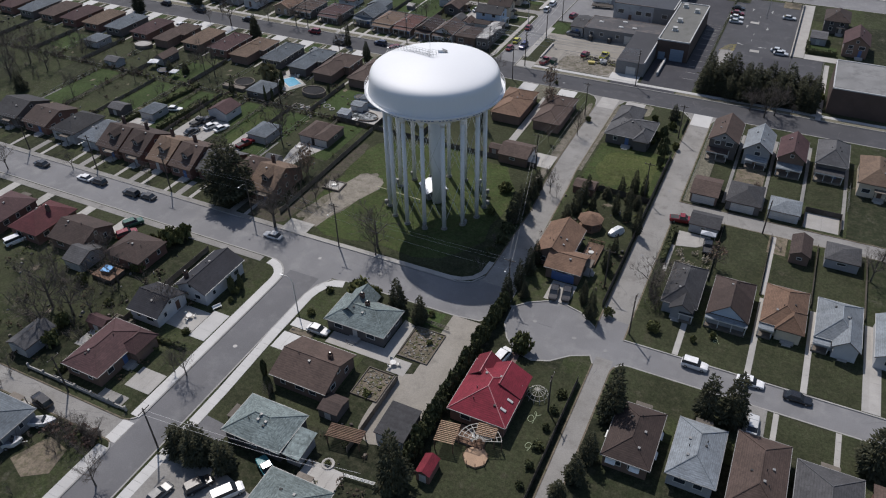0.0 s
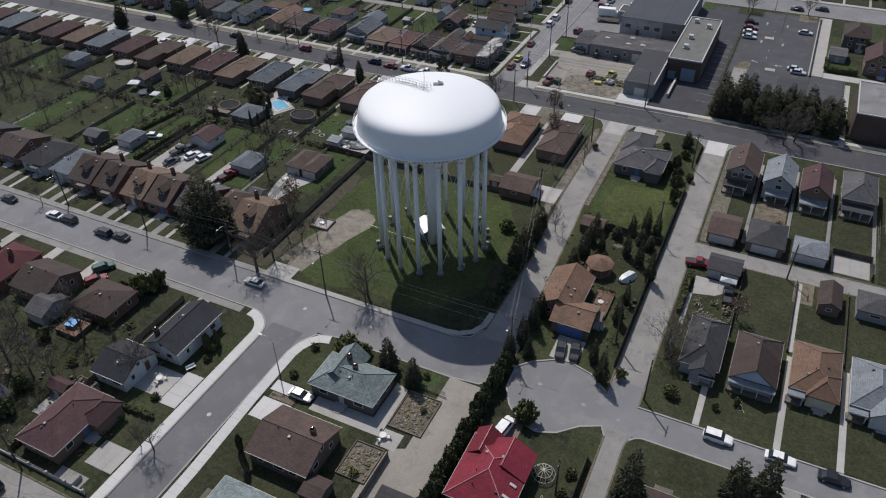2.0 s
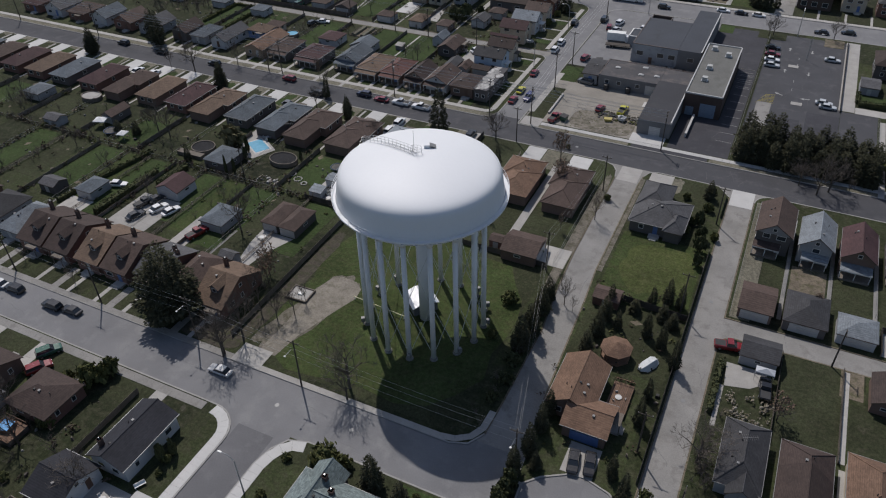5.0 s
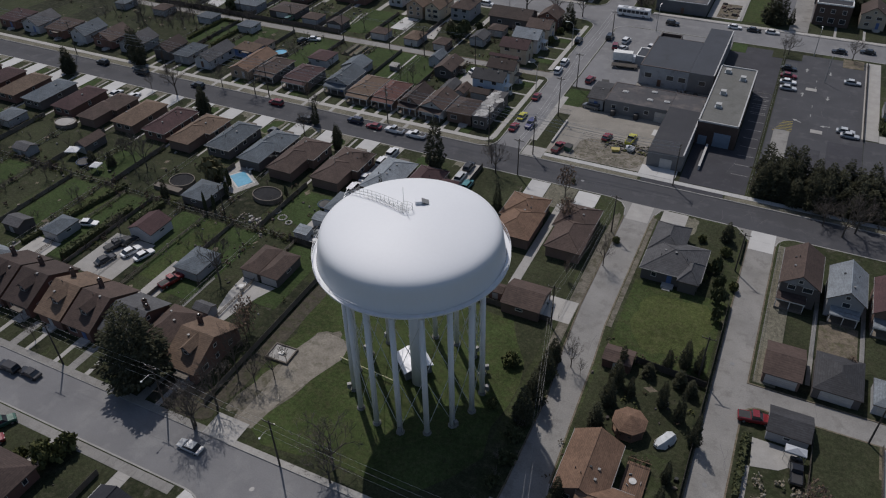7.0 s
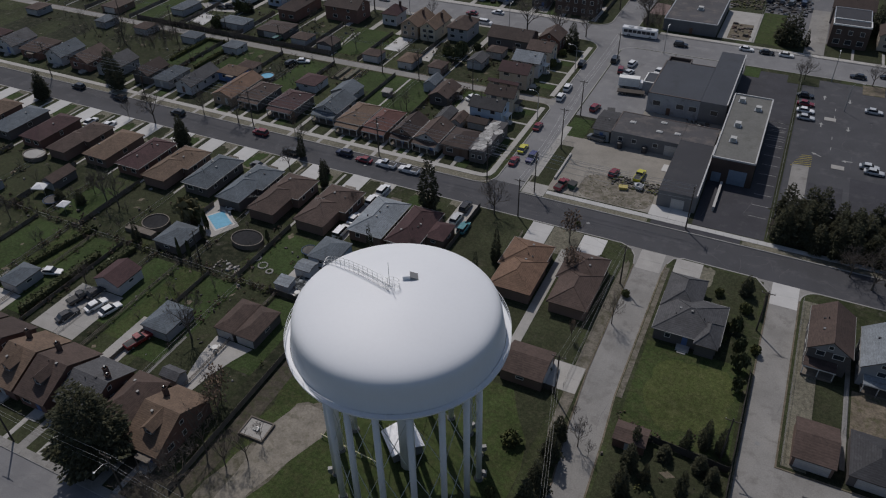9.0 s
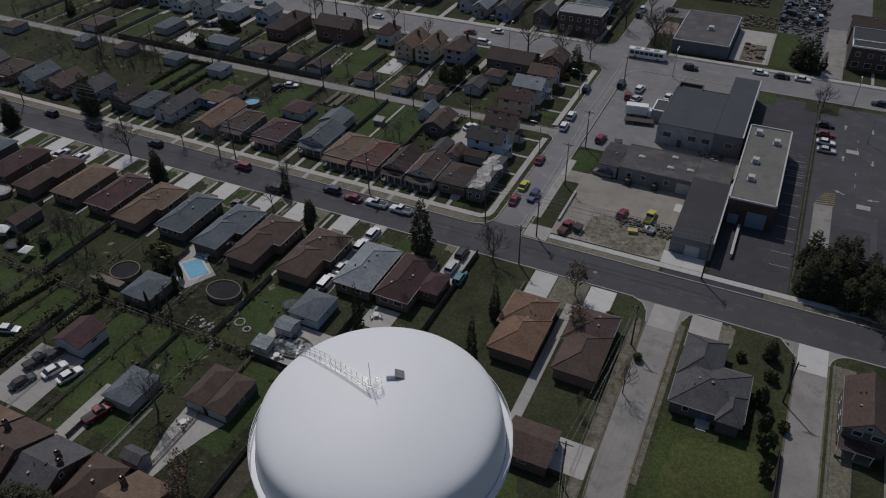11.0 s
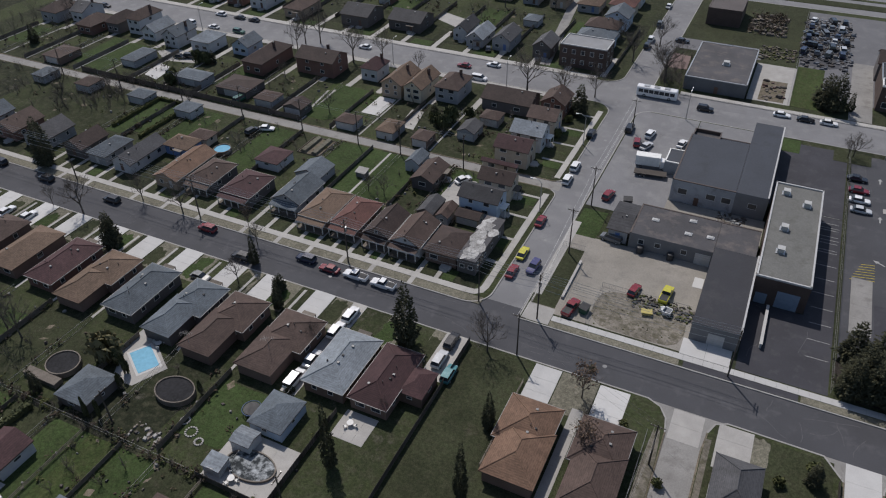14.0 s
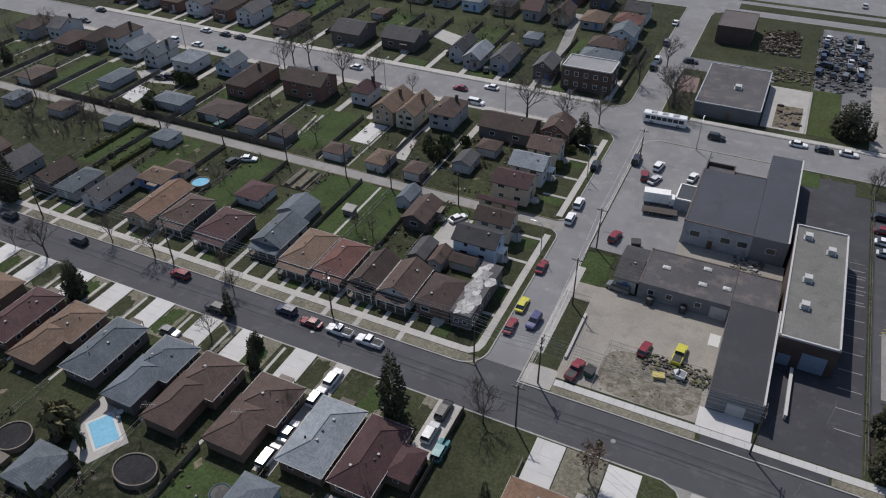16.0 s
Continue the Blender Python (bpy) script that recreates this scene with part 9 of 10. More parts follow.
conifer(-213.3, 216.9, 13.4, 3.2, "spruce")
conifer(-171.2, 198.6, 9.3, 2.3, "spruce")
conifer(-127.0, 200.0, 4.8, 1.3, "spruce")
conifer(-230.1, 202.8, 9.8, 3, "spruce")
conifer(-213.0, 134.2, 7.5, 2.5, "spruce")
conifer(-150.7, 159.6, 6.0, 1.2, "spruce")
bare_tree(-121.4, 65.3, 14.0, 1.1)
bare_tree(-115.2, 65.1, 12.2, 1.0)
bare_tree(-114.7, 76.5, 10.9, 1.0)
bare_tree(-112.5, 67.1, 8.7, 1.0)
bare_tree(-116.9, 59.8, 12.8, 1.1)
bare_tree(-98.2, 74.4, 10.1, 0.9)
bare_tree(-83.7, 62.2, 8.7, 0.8)
bare_tree(-80.8, 37.8, 8.6, 0.9)
bare_tree(-127.2, 379.4, 13.9, 0.8)
bare_tree(-246.1, 251.5, 9.9, 0.9)
bare_tree(-232.2, 257.7, 8.1, 0.8)
bare_tree(-294.3, 300.3, 11.3, 0.8)
bare_tree(-161.0, 273.0, 8.6, 0.8)
bare_tree(-21.6, 307.4, 8.5, 0.9)
bare_tree(-2.7, 310.6, 9.1, 0.9)
bare_tree(-76.1, 333.4, 16.5, 1.1)
bare_tree(-97.2, 359.7, 10.4, 0.9)
bare_tree(-200.7, 258.7, 8.7, 0.7)
bare_tree(-196.4, 308.5, 13.0, 0.8)
bare_tree(-96.8, 107.6, 10.9, 0.9)
bare_tree(-70.0, 107.7, 10.2, 0.9)
bare_tree(-103.2, 130.4, 8.6, 0.8, True)
bare_tree(-101.4, 127.6, 8.0, 0.8, True)
bare_tree(-93.3, 119.4, 9.6, 0.6)
bare_tree(-90.9, 121.9, 8.8, 0.6)
bare_tree(-91.0, 125.9, 6.5, 0.5)
bare_tree(-12.5, 120.1, 10.3, 1.25)
bare_tree(-176.2, 99.0, 9.2, 0.9)
bare_tree(-160.4, 106.2, 6.4, 0.8)
bare_tree(-155.1, 111.7, 4.8, 0.6)
bare_tree(-138.8, 110.6, 6.0, 0.6)
bare_tree(-149.9, 143.8, 6.3, 1.0)
bare_tree(-184.7, 153.5, 6.7, 0.8)
bare_tree(-195.0, 137.9, 9.3, 0.6)
bare_tree(-228.9, 150.8, 11.7, 1.1)
bare_tree(-223.5, 138.6, 13.3, 1.1)
bare_tree(-217.9, 148.2, 10.6, 1.1)
bare_tree(-242.2, 152.7, 11.0, 1.1)
bare_tree(-242.5, 163.6, 8.2, 1.1)
bare_tree(-174.5, 169.9, 6.8, 0.8)
bare_tree(-169.1, 149.4, 5.6, 0.6)
bare_tree(-118.0, 139.9, 14.0, 0.7)
bare_tree(-59.5, 194.2, 5.8, 0.7)
bare_tree(-130.2, 73.9, 8.4, 0.9)
bare_tree(-123.1, 81.5, 9.2, 0.9)
bare_tree(-65.6, 63.3, 6.5, 0.5)
bare_tree(-86.1, 61.8, 7.3, 0.6)
bare_tree(-90.2, 44.3, 5.8, 0.9)
bare_tree(-86.7, 44.7, 5.8, 0.9)
bare_tree(-91.0, 41.4, 5.8, 0.8)
bare_tree(27.8, 142.6, 10.3, 0.9)
bare_tree(-2.0, 134.0, 6.8, 0.9, True)
bare_tree(1.9, 166.8, 4.0, 0.8, True)
bare_tree(1.5, 211.6, 11.3, 1.0)
bare_tree(-5.0, 214.5, 7.1, 1.0)
bare_tree(5.9, 213.6, 4.4, 0.8)
bare_tree(-45.7, 152.2, 4.9, 0.5)
bare_tree(-41.3, 145.8, 4.9, 0.5)
bare_tree(-98.1, 120.4, 14.0, 0.5)
bare_tree(-96.3, 112.5, 14.0, 0.8)
bare_tree(-71.0, 110.2, 13.9, 1.0)
bare_tree(-96.6, 107.0, 14.0, 0.8)
bare_tree(-43.4, 147.0, 8.6, 0.6)
bare_tree(-1.0, 209.1, 10.5, 1.1)
bare_tree(-5.2, 211.8, 7.7, 1.1)
bare_tree(-169.1, 168.5, 12.5, 0.7)
bare_tree(-196.3, 203.8, 7.4, 0.6)
bare_tree(-141.1, 211.7, 8.0, 0.7)
bare_tree(-111.8, 190.8, 6.6, 0.8)
bare_tree(-83.8, 206.3, 7.5, 0.7)
bare_tree(-58.0, 188.1, 8.5, 0.8, True)
bare_tree(-112.5, 308.6, 16.5, 1.0)
bare_tree(-197.2, 314.5, 14.9, 0.8)
bare_tree(-192.4, 316.7, 16.2, 0.8)
bare_tree(-173.2, 307.1, 16.5, 0.9)
bare_tree(-165.3, 312.9, 12.7, 0.8)
bare_tree(-101.1, 308.8, 14.0, 0.9)
bare_tree(-92.9, 314.4, 11.8, 0.9)
bare_tree(-76.9, 337.1, 12.1, 1.0)
bare_tree(-83.6, 360.8, 12.8, 0.9)
bare_tree(-81.0, 202.3, 11.0, 0.9)
bare_tree(-61.6, 198.9, 9.9, 0.7, True)
bare_tree(-164.9, 214.3, 10.7, 0.9)
bare_tree(-186.8, 204.3, 12.9, 0.9)
bare_tree(-177.4, 214.3, 10.1, 0.7)
bare_tree(-136.6, 199.1, 8.8, 0.7)
bare_tree(-146.8, 216.1, 7.6, 0.5, True)
bare_tree(-150.6, 310.6, 7.5, 0.8)
bare_tree(-88.9, 344.6, 13.7, 0.9)
bare_tree(-227.6, 278.5, 5.7, 0.9)
bare_tree(-222.9, 254.2, 6.3, 1.0)
bare_tree(-233.6, 259.1, 5.5, 0.9)
bare_tree(-187.1, 287.9, 8.2, 0.7)
bare_tree(-124.6, 240.8, 7.0, 0.9)
bare_tree(-129.2, 241.1, 6.3, 0.8)
bare_tree(-106.1, 238.0, 4.6, 0.7)
bare_tree(-135.3, 268.3, 5.9, 0.6)
bare_tree(-22.9, 306.1, 7.6, 0.7)
bare_tree(-238.8, 245.2, 8.8, 0.8)
bare_tree(-164.5, 167.9, 11.9, 0.8)
bare_tree(-90.9, 180.5, 5.9, 0.5)
bare_tree(-46.2, 177.7, 9.8, 0.6)
bare_tree(-52.0, 170.3, 5.8, 0.4, True)
shrub(-113.5, 91.6, 2.6, 5.0)
shrub(-112.5, 95.0, 2.0, 4.2)
shrub(-114.8, 62.3, 1.8, 3.0)
shrub(-112.7, 57.6, 2.0, 3.2)
shrub(-121.7, 73.3, 1.6, 2.6)
shrub(-113.7, 81.3, 1.6, 2.8)
shrub(-66.4, 95.0, 3.0, 3.8)
shrub(-30.5, 93.7, 2.2, 4.4)
shrub(-63.2, 95.6, 1.8, 2.4)
shrub(-30.6, 93.2, 1.5, 2.4)
shrub(-72.1, 85.6, 1.0, 1.4)
shrub(-72.4, 93.0, 1.0, 1.4)
shrub(-9.5, 109.6, 1.5, 2.0)
shrub(-18.5, 109.9, 1.2, 2.2)
shrub(-91.3, 70.8, 0.9, 1.2)
shrub(-89.7, 84.4, 0.8, 1.6)
shrub(-89.1, 81.8, 0.7, 1.4)
shrub(-104.0, 70.3, 1.0, 1.3)
shrub(-53.5, 143.0, 1.8, 2.6)
shrub(-52.9, 132.6, 1.2, 1.8)
shrub(-28.0, 185.7, 1.4, 2.4)
shrub(-23.0, 191.4, 1.2, 2.4)
shrub(-20.0, 180.8, 1.2, 2)
shrub(-55.4, 182.4, 1.2, 2)
shrub(-28.7, 194.7, 1.2, 1.8)
shrub(-23.8, 199.7, 1.6, 1.6)
shrub(-23.5, 191.9, 1.4, 1.8)
shrub(-53.5, 196.1, 1.0, 1.0)
shrub(-145.7, 197.5, 1.0, 0.8)
shrub(-61.8, 206.0, 0.8, 1.2)
shrub(-100.0, 201.8, 0.8, 0.8)
shrub(-116.2, 92.6, 2.0, 2.6)
shrub(-118.4, 90.4, 1.6, 2.2)
shrub(-113.1, 92.9, 1.5, 2.2)
shrub(-51.3, 72.1, 1.0, 1.0)
shrub(-45.8, 186.6, 1, 1.5)
shrub(-53.7, 160.7, 1.2, 1.6)
shrub(-50.0, 95.3, 0.8, 1.2)
shrub(1.2, 112.1, 0.8, 1.6)
shrub(-2.0, 109.7, 0.7, 1.4)
shrub(-111.2, 70.7, 1.2, 1.4)
shrub(-47.0, 88.0, 0.8, 0.9)
shrub(-252.1, 301.8, 1, 1.4)
shrub(-221.9, 290.1, 1.5, 2.5)
shrub(-222.0, 274.5, 2.0, 2.8)
shrub(-131.2, 281.4, 1.6, 2.6)
shrub(-95.3, 286.4, 1.5, 2.5)
shrub(-95.3, 295.9, 1.5, 2.2)
shrub(-25.8, 184.8, 1.0, 2.2)
shrub(-26.2, 181.1, 1.0, 2.2)


# ================= undergrowth, litter and yard clutter =================
def strewn(area, n, size, mats, name, label, category, seed, height=0.6, along=None):
    """Small uncountable things over an area (x0, x1, y0, y1); along: they gather near lines at these x."""
    rnd = random.Random(seed)
    x0, x1, y0, y1 = area
    for k, m in enumerate(mats):
        f = Form()
        for i in range(n):
            x, y = rnd.uniform(x0, x1), rnd.uniform(y0, y1)
            if along and rnd.random() < 0.7:
                x = rnd.choice(along) + rnd.gauss(0, 0.5)
            if is_clear(x, y):
                continue
            s = size * rnd.uniform(0.5, 1.6)
            h = s * height * rnd.uniform(0.6, 1.4)
            a = rnd.random() * 6.28
            c, q, w = math.cos(a) * s, math.sin(a) * s, rnd.uniform(0.3, 0.9)
            b = [(x + c, y + q), (x - q * w, y + c * w), (x - c, y - q), (x + q * w, y - c * w)]
            e = rnd.uniform(0.5, 0.95)
            f.solid([(*p, 0) for p in b] + [(x + (p[0] - x) * e, y + (p[1] - y) * e, h) for p in b], [(0, 1, 5, 4), (1, 2, 6, 5), (2, 3, 7, 6), (3, 0, 4, 7), (4, 5, 6, 7)])
        tagged(part(name, f, m, at=pose(0, 0, TOP + 0.01)), label, category, kind="stuff")


lines_k = [x - 1.2 for x in xs]
lines_d = [x - 0.9 for x in (-202, -190.5, -178.5, -168, -160, -151.6, -142.4, -134.9, -127, -119, -110)]
lines_l = [x - 1.9 for x in (-213, -204.6, -195.4, -180, -170.2, -159.4, -146.4, -136.8, -128.2, -119.6, -112.2, -102.6)]
for n, (area, lines) in enumerate((((-290, -99, 158, 178), lines_k), ((-205, -100, 130, 156.5), lines_d), ((-285, -94, 237, 260), lines_l), ((-300, -100, 266, 292), None), ((-200, -92, 52, 90), None), ((-56, -40, 48, 66), None),
                                   ((-300, -100, 350, 372), None), ((-40, -21, 112, 157), None))):
    big = (area[1] - area[0]) * (area[3] - area[2])
    brush(area, int(big / 24), 0.65, BROWN_BRUSH, "bare brown shrubs and dry stalks along the lot lines", 100 + n, lines)
    brush(area, int(big / 50), 0.55, SHRUB, "low green shrubs in the back gardens", 200 + n, lines)
    strewn(area, int(big / 110), 0.34, (LANE, WOOD_GREY, WOOD_DARK, BLACK), "yard_clutter", "small bins, boards and garden furniture in back yards", "clutter", 300 + n, 0.9, lines)
    strewn(area, int(big / 160), 0.9, (DIRT,), "bare_patch", "bare soil patches and paving slabs in back yards", "ground", 400 + n, 0.02)


thicket((-252, -214, 136, 172), 60, 7.0, 1, "brown mass of bare trees and bushes behind houses")
thicket((-285, -100, 238, 259), 55, 4.0, 2)
thicket((-300, -108, 268, 292), 70, 4.5, 3)
thicket((-290, -104, 160, 176), 45, 3.6, 4)
thicket((-200, -104, 131, 155), 28, 3.6, 5)
thicket((-190, -106, 60, 80), 75, 4.2, 6)
thicket((-100, -88, 20, 44), 14, 3.4, 7)
thicket((-300, -112, 350, 372), 60, 5.0, 8)
thicket((-300, -100, 380, 416), 60, 6.0, 9)
thicket((-48.4, -46.4, 112, 155), 14, 2.6, 10)
thicket((-12.6, -10.4, 116, 131), 7, 3.0, 11)
thicket((-78, -70, 328, 362), 10, 5.0, 12)


# ================= parking lot surfaces and markings =================
def mark(x, y, turn, kind, mat=None):
    """A painted arrow or bar on asphalt."""
    f = Form()
    if kind == "arrow":
        f.slab([(-0.16, -1.3), (0.16, -1.3), (0.16, 0.3), (0.55, 0.3), (0, 1.4), (-0.55, 0.3), (-0.16, 0.3)], -0.02, 0.008)
    else:
        f.box(-0.07, 0.07, -0.8, 0.8, -0.02, 0.008)
    return tagged(part("lane_arrow" if kind == "arrow" else "lane_dash", f, LINE if mat is None else mat, at=pose(x, y, TOP + 0.052, 0, 0, turn)), "white painted traffic marking on the parking lot", "markings", kind="structure")


for x, y, a in ((-15.1, 297, 0), (-8.3, 297, 180), (-15, 279, 0), (-8.1, 279, 180), (-15, 261.4, 60), (-7.7, 260.7, 100)):
    mark(x, y, a, "arrow")
for y in (266, 272, 285, 290):
    mark(-11.8, y, 0, "dash")
patch("traffic_island", -14.4, -11.4, 282.2, 284.2, CONCRETE, 0.12, "low pale concrete island in the parking lot", "island")
patch("traffic_island", -11.2, -8.2, 255.6, 257.6, CONCRETE, 0.12, "low pale concrete island in the parking lot", "island")
patch("slab", -20.2, -16.2, 236.0, 254.2, LANE, 0.06, "long worn concrete slab beside the parking lot", "slab", 4)
patch("parking_lot", -15.8, -8.0, 232.0, 246.4, ASPHALT_DARK, 0.05, "patch of newer black asphalt in the parking lot", "parking lot")
patch("parking_lot", -6.6, 1.9, 236.0, 252.4, ASPHALT_DARK, 0.055, "patch of newer black asphalt in the parking lot", "parking lot")
patch("lawn", -26.2, -17.2, 303.6, 309.6, LAWN, 0.06, "planted green island at the avenue entrance", "lawn")
patch("lawn", -5.2, 0.8, 303.6, 310.4, DIRT, 0.06, "worn planted island at the avenue entrance", "lawn")
t = thing("hatched_bay", -18.0, 257.0, TOP + 0.06, 0, "yellow hatched no-parking wedge on the parking lot", "markings", kind="structure")
for i in range(7):
    f = Form()
    f.box(-2.6 + i * 0.35, 2.2, -0.06, 0.06, -0.03, 0.008)
    part("hatch_line", f, YELLOW, t, at=pose(0, -3 + i * 0.95, 0, 0, 0, 12))
fence([(1.8, 256), (1.8, 309)], 1.2, WOOD_DARK)


# ================= porches, skylights and other house details =================
porch_roof(n2, -3.9, 3.9, -7.2, -6.0, 2.9, "light_grey", fall=0.3)
porch_roof(n3, -4.0, -1.2, -7.4, -5.6, 2.75, "light_grey")
porch_roof(n4, -4.0, -1.0, -7.2, -5.5, 2.7, "light_grey")
porch_roof(n1, 0.4, 3.2, -8.2, -6.2, 2.6, "charcoal")
for i, (u, y) in enumerate(((4.1, 3.1), (3.9, 0.9), (4.0, -1.0), (3.7, -3.4))):
    f = Form()
    f.box(-0.55, 0.55, -0.22, 0.22, -0.1, 0.12)
    part("roof_window", f, SASH, red_house, "pale-framed narrow roof window", at=pose(u, y, 2.98 + 2.6 * (5.3 - u) / 5.3 + 0.06, 0, 26, 0))

# ================= things in the gardens =================
def boat(x, y, turn, label, k=1.0):
    t = thing("small_boat", x, y, TOP + 0.05, turn, label, "boat")
    f = Form()
    skin(f, [[(-2.2 * k, -0.8, 0.35), (-2.2 * k, -0.85, 1.15), (-2.2 * k, 0.85, 1.15), (-2.2 * k, 0.8, 0.35)], [(0.4, -0.85, 0.3), (0.4, -0.98, 1.2), (0.4, 0.98, 1.2), (0.4, 0.85, 0.3)], [(1.7 * k, -0.4, 0.5), (1.7 * k, -0.5, 1.28), (1.7 * k, 0.5, 1.28), (1.7 * k, 0.4, 0.5)],
             [(2.4 * k, -0.04, 0.95), (2.4 * k, -0.05, 1.35), (2.4 * k, 0.05, 1.35), (2.4 * k, 0.04, 0.95)]])
    part("hull", f, plain("boat_white", (0.62, 0.63, 0.64), 0.3), t)
    f = Form()
    f.box(-1.9 * k, 0.5, -0.7, 0.7, 1.16, 1.22)
    part("cockpit", f, plain("boat_floor", (0.16, 0.17, 0.19), 0.7), t)
    f = Form()
    f.solid([(0.5, -0.75, 1.2), (0.5, 0.75, 1.2), (0.2, 0.7, 1.65), (0.2, -0.7, 1.65), (0.54, -0.75, 1.2), (0.54, 0.75, 1.2), (0.24, 0.7, 1.65), (0.24, -0.7, 1.65)], [(3, 2, 1, 0), (4, 5, 6, 7), (2, 3, 7, 6)])
    part("windscreen", f, GLASS, t)
    f = Form()
    f.box(-2.0 * k, 3.0 * k, -0.06, 0.06, 0.22, 0.34)
    f.box(-0.9, -0.7, -0.9, 0.9, 0.22, 0.34)
    part("trailer_frame", f, METAL, t)
    for s in (-1, 1):
        part("wheel", shared("wheel", wheel_mesh), None, t, at=pose(-0.8, s * 0.9, 0.3, 0, 0, 0 if s > 0 else 180))
    return t


boat(-98.2, 43.0, 28, "small white motor boat on a trailer beside a house")
boat(-99.4, 37.6, 40, "small white motor boat on a trailer in a yard", 0.8)

t = thing("hot_tub", -118.4, 77.6, TOP + 1.1, 10, "hot tub under a bright blue cover on a deck", "hot tub")
f = Form()
f.box(-1.0, 1.0, -1.0, 1.0, 0, 0.7)
part("tub", f, WOOD_BROWN, t)
f = Form()
f.box(-1.05, 1.05, -1.05, 1.05, 0.7, 0.8)
part("cover", f, plain("blue_cover", (0.08, 0.3, 0.6), 0.5), t)


def patio_set(x, y, turn=0.0, mat=None):
    """A round garden table with four chairs."""
    m = mat or SASH
    t = thing("garden_table", x, y, TOP + 0.05, turn, "round pale garden table on a patio", "table")
    f = Form()
    f.slab([(0.6 * math.cos(math.pi * i / 8), 0.6 * math.sin(math.pi * i / 8)) for i in range(16)], 0.68, 0.72)
    part("tabletop", f, m, t)
    f = Form()
    f.tube((0, 0, -0.03), (0, 0, 0.69), 0.05, 0.05, 6)
    part("leg", f, METAL, t)
    for i in range(3):
        a = turn + 120 * i
        c = thing("garden_chair", x + 1.0 * math.cos(radians(a)), y + 1.0 * math.sin(radians(a)), TOP + 0.05, a + 90, "pale plastic garden chair on a patio", "chair", "garden chairs")
        f = Form()
        f.box(-0.25, 0.25, -0.25, 0.25, 0.4, 0.45)
        part("seat", f, m, c)
        f = Form()
        f.box(-0.25, 0.25, -0.27, -0.22, 0.45, 0.9)
        part("backrest", f, m, c)
        f = Form()
        for u in (-0.2, 0.2):
            for v in (-0.2, 0.2):
                f.box(u - 0.02, u + 0.02, v - 0.02, v + 0.02, -0.03, 0.4)
        part("leg_frame", f, m, c)


for x, y, a in ((-27.2, 127.4, 0), (-30.2, 71.6, 20), (-93.6, 74.4, 40), (-106.8, 159.2, 10), (-138.6, 177.6, 60), (-50.6, 80.4, 15), (-95.4, 176.6, 0), (-112.0, 139.6, 70)):
    patio_set(x, y, a)


def hose(x, y, r, turn):
    t = thing("garden_hose", x, y, TOP + 0.03, turn, "pale green garden hose lying in loops on grass", "hose")
    f = Form()
    last = None
    for i in range(34):
        a = i * 0.36
        k = r * (0.6 + 0.4 * math.sin(i * 0.23))
        p = Vector((k * 0.6 * math.cos(a) + i * 0.02, k * math.sin(a) + i * 0.1, 0.02))
        if last is not None:
            f.tube(last, p, 0.045, 0.045, 4, caps=False)
        last = p
    part("coil", f, plain("hose_green", (0.3, 0.36, 0.22), 0.5), t)


hose(-23.2, 78.4, 1.3, 0)
hose(-22.0, 73.0, 1.2, -20)
hose(2.4, 110.6, 0.9, 30)
hose(-150.0, 150.0, 1.2, 50)

# manhole covers on the streets
for x, y in ((-22.6, 101.2), (-16.2, 100.4), (-31.0, 102.5), (-80.6, 101.6), (-66, 102.4), (-92, 100.8), (-80.4, 72), (-47.2, 170), (-17.0, 160), (-60, 208), (-120, 209), (-82.6, 240), (-82.8, 290), (-95, 319), (-40, 318), (-17, 132)):
    f = Form()
    f.slab([(0.42 * math.cos(math.pi * i / 8), 0.42 * math.sin(math.pi * i / 8)) for i in range(16)], -0.05, 0.012)
    tagged(part("manhole_cover", f, VENT, at=pose(x, y, 0.012)), "round iron manhole cover in the road", "manhole cover", kind="structure")
patch("pavement", -86.7, -84.4, 45.2, 49.8, CONCRETE_NEW, 0.03, "new concrete pavement crossing the lane mouth", "pavement", 3, z=0.0)

# tangle of brown bushes on the tower lot and hedged garden behind the far houses
thicket((-109.0, -98.6, 111.6, 114.4), 16, 3.6, 21, "dense bare brown bushes before a brick house")
thicket((-101.4, -97.6, 114, 126), 10, 4.6, 22, "bare brown saplings beside a brick house")
patch("lawn", -211.5, -203.0, 240.6, 258.4, FRESH, 0.06, "hedged green back lawn", "lawn")
hedge(-213.2, 240.0, -213.2, 259.0, 1.3, 1.1, SHRUB)
hedge(-213.0, 259.2, -203.0, 259.2, 1.2, 1.0, SHRUB)
hedge(-201.4, 238.0, -201.4, 254.0, 1.3, 1.1, SHRUB)
patch("patio", -152.6, -146.8, 277.0, 288.4, CONCRETE_NEW, 0.05, "pale paved patio in a back garden", "patio", 4)
thicket((-236, -224, 262.6, 266), 8, 4.0, 23)
thicket((-258, -226, 243, 260), 26, 5.0, 24, "brown mass of bare trees and bushes behind houses")
thicket((-330, -285, 262, 300), 40, 6.0, 25, "brown mass of bare trees and bushes behind houses")
thicket((-140, -104, 60, 76), 14, 4.2, 26)
thicket((-128, -108, 44, 52), 10, 4.0, 27)
thicket((-108, -90, 24, 36), 10, 4.0, 28)

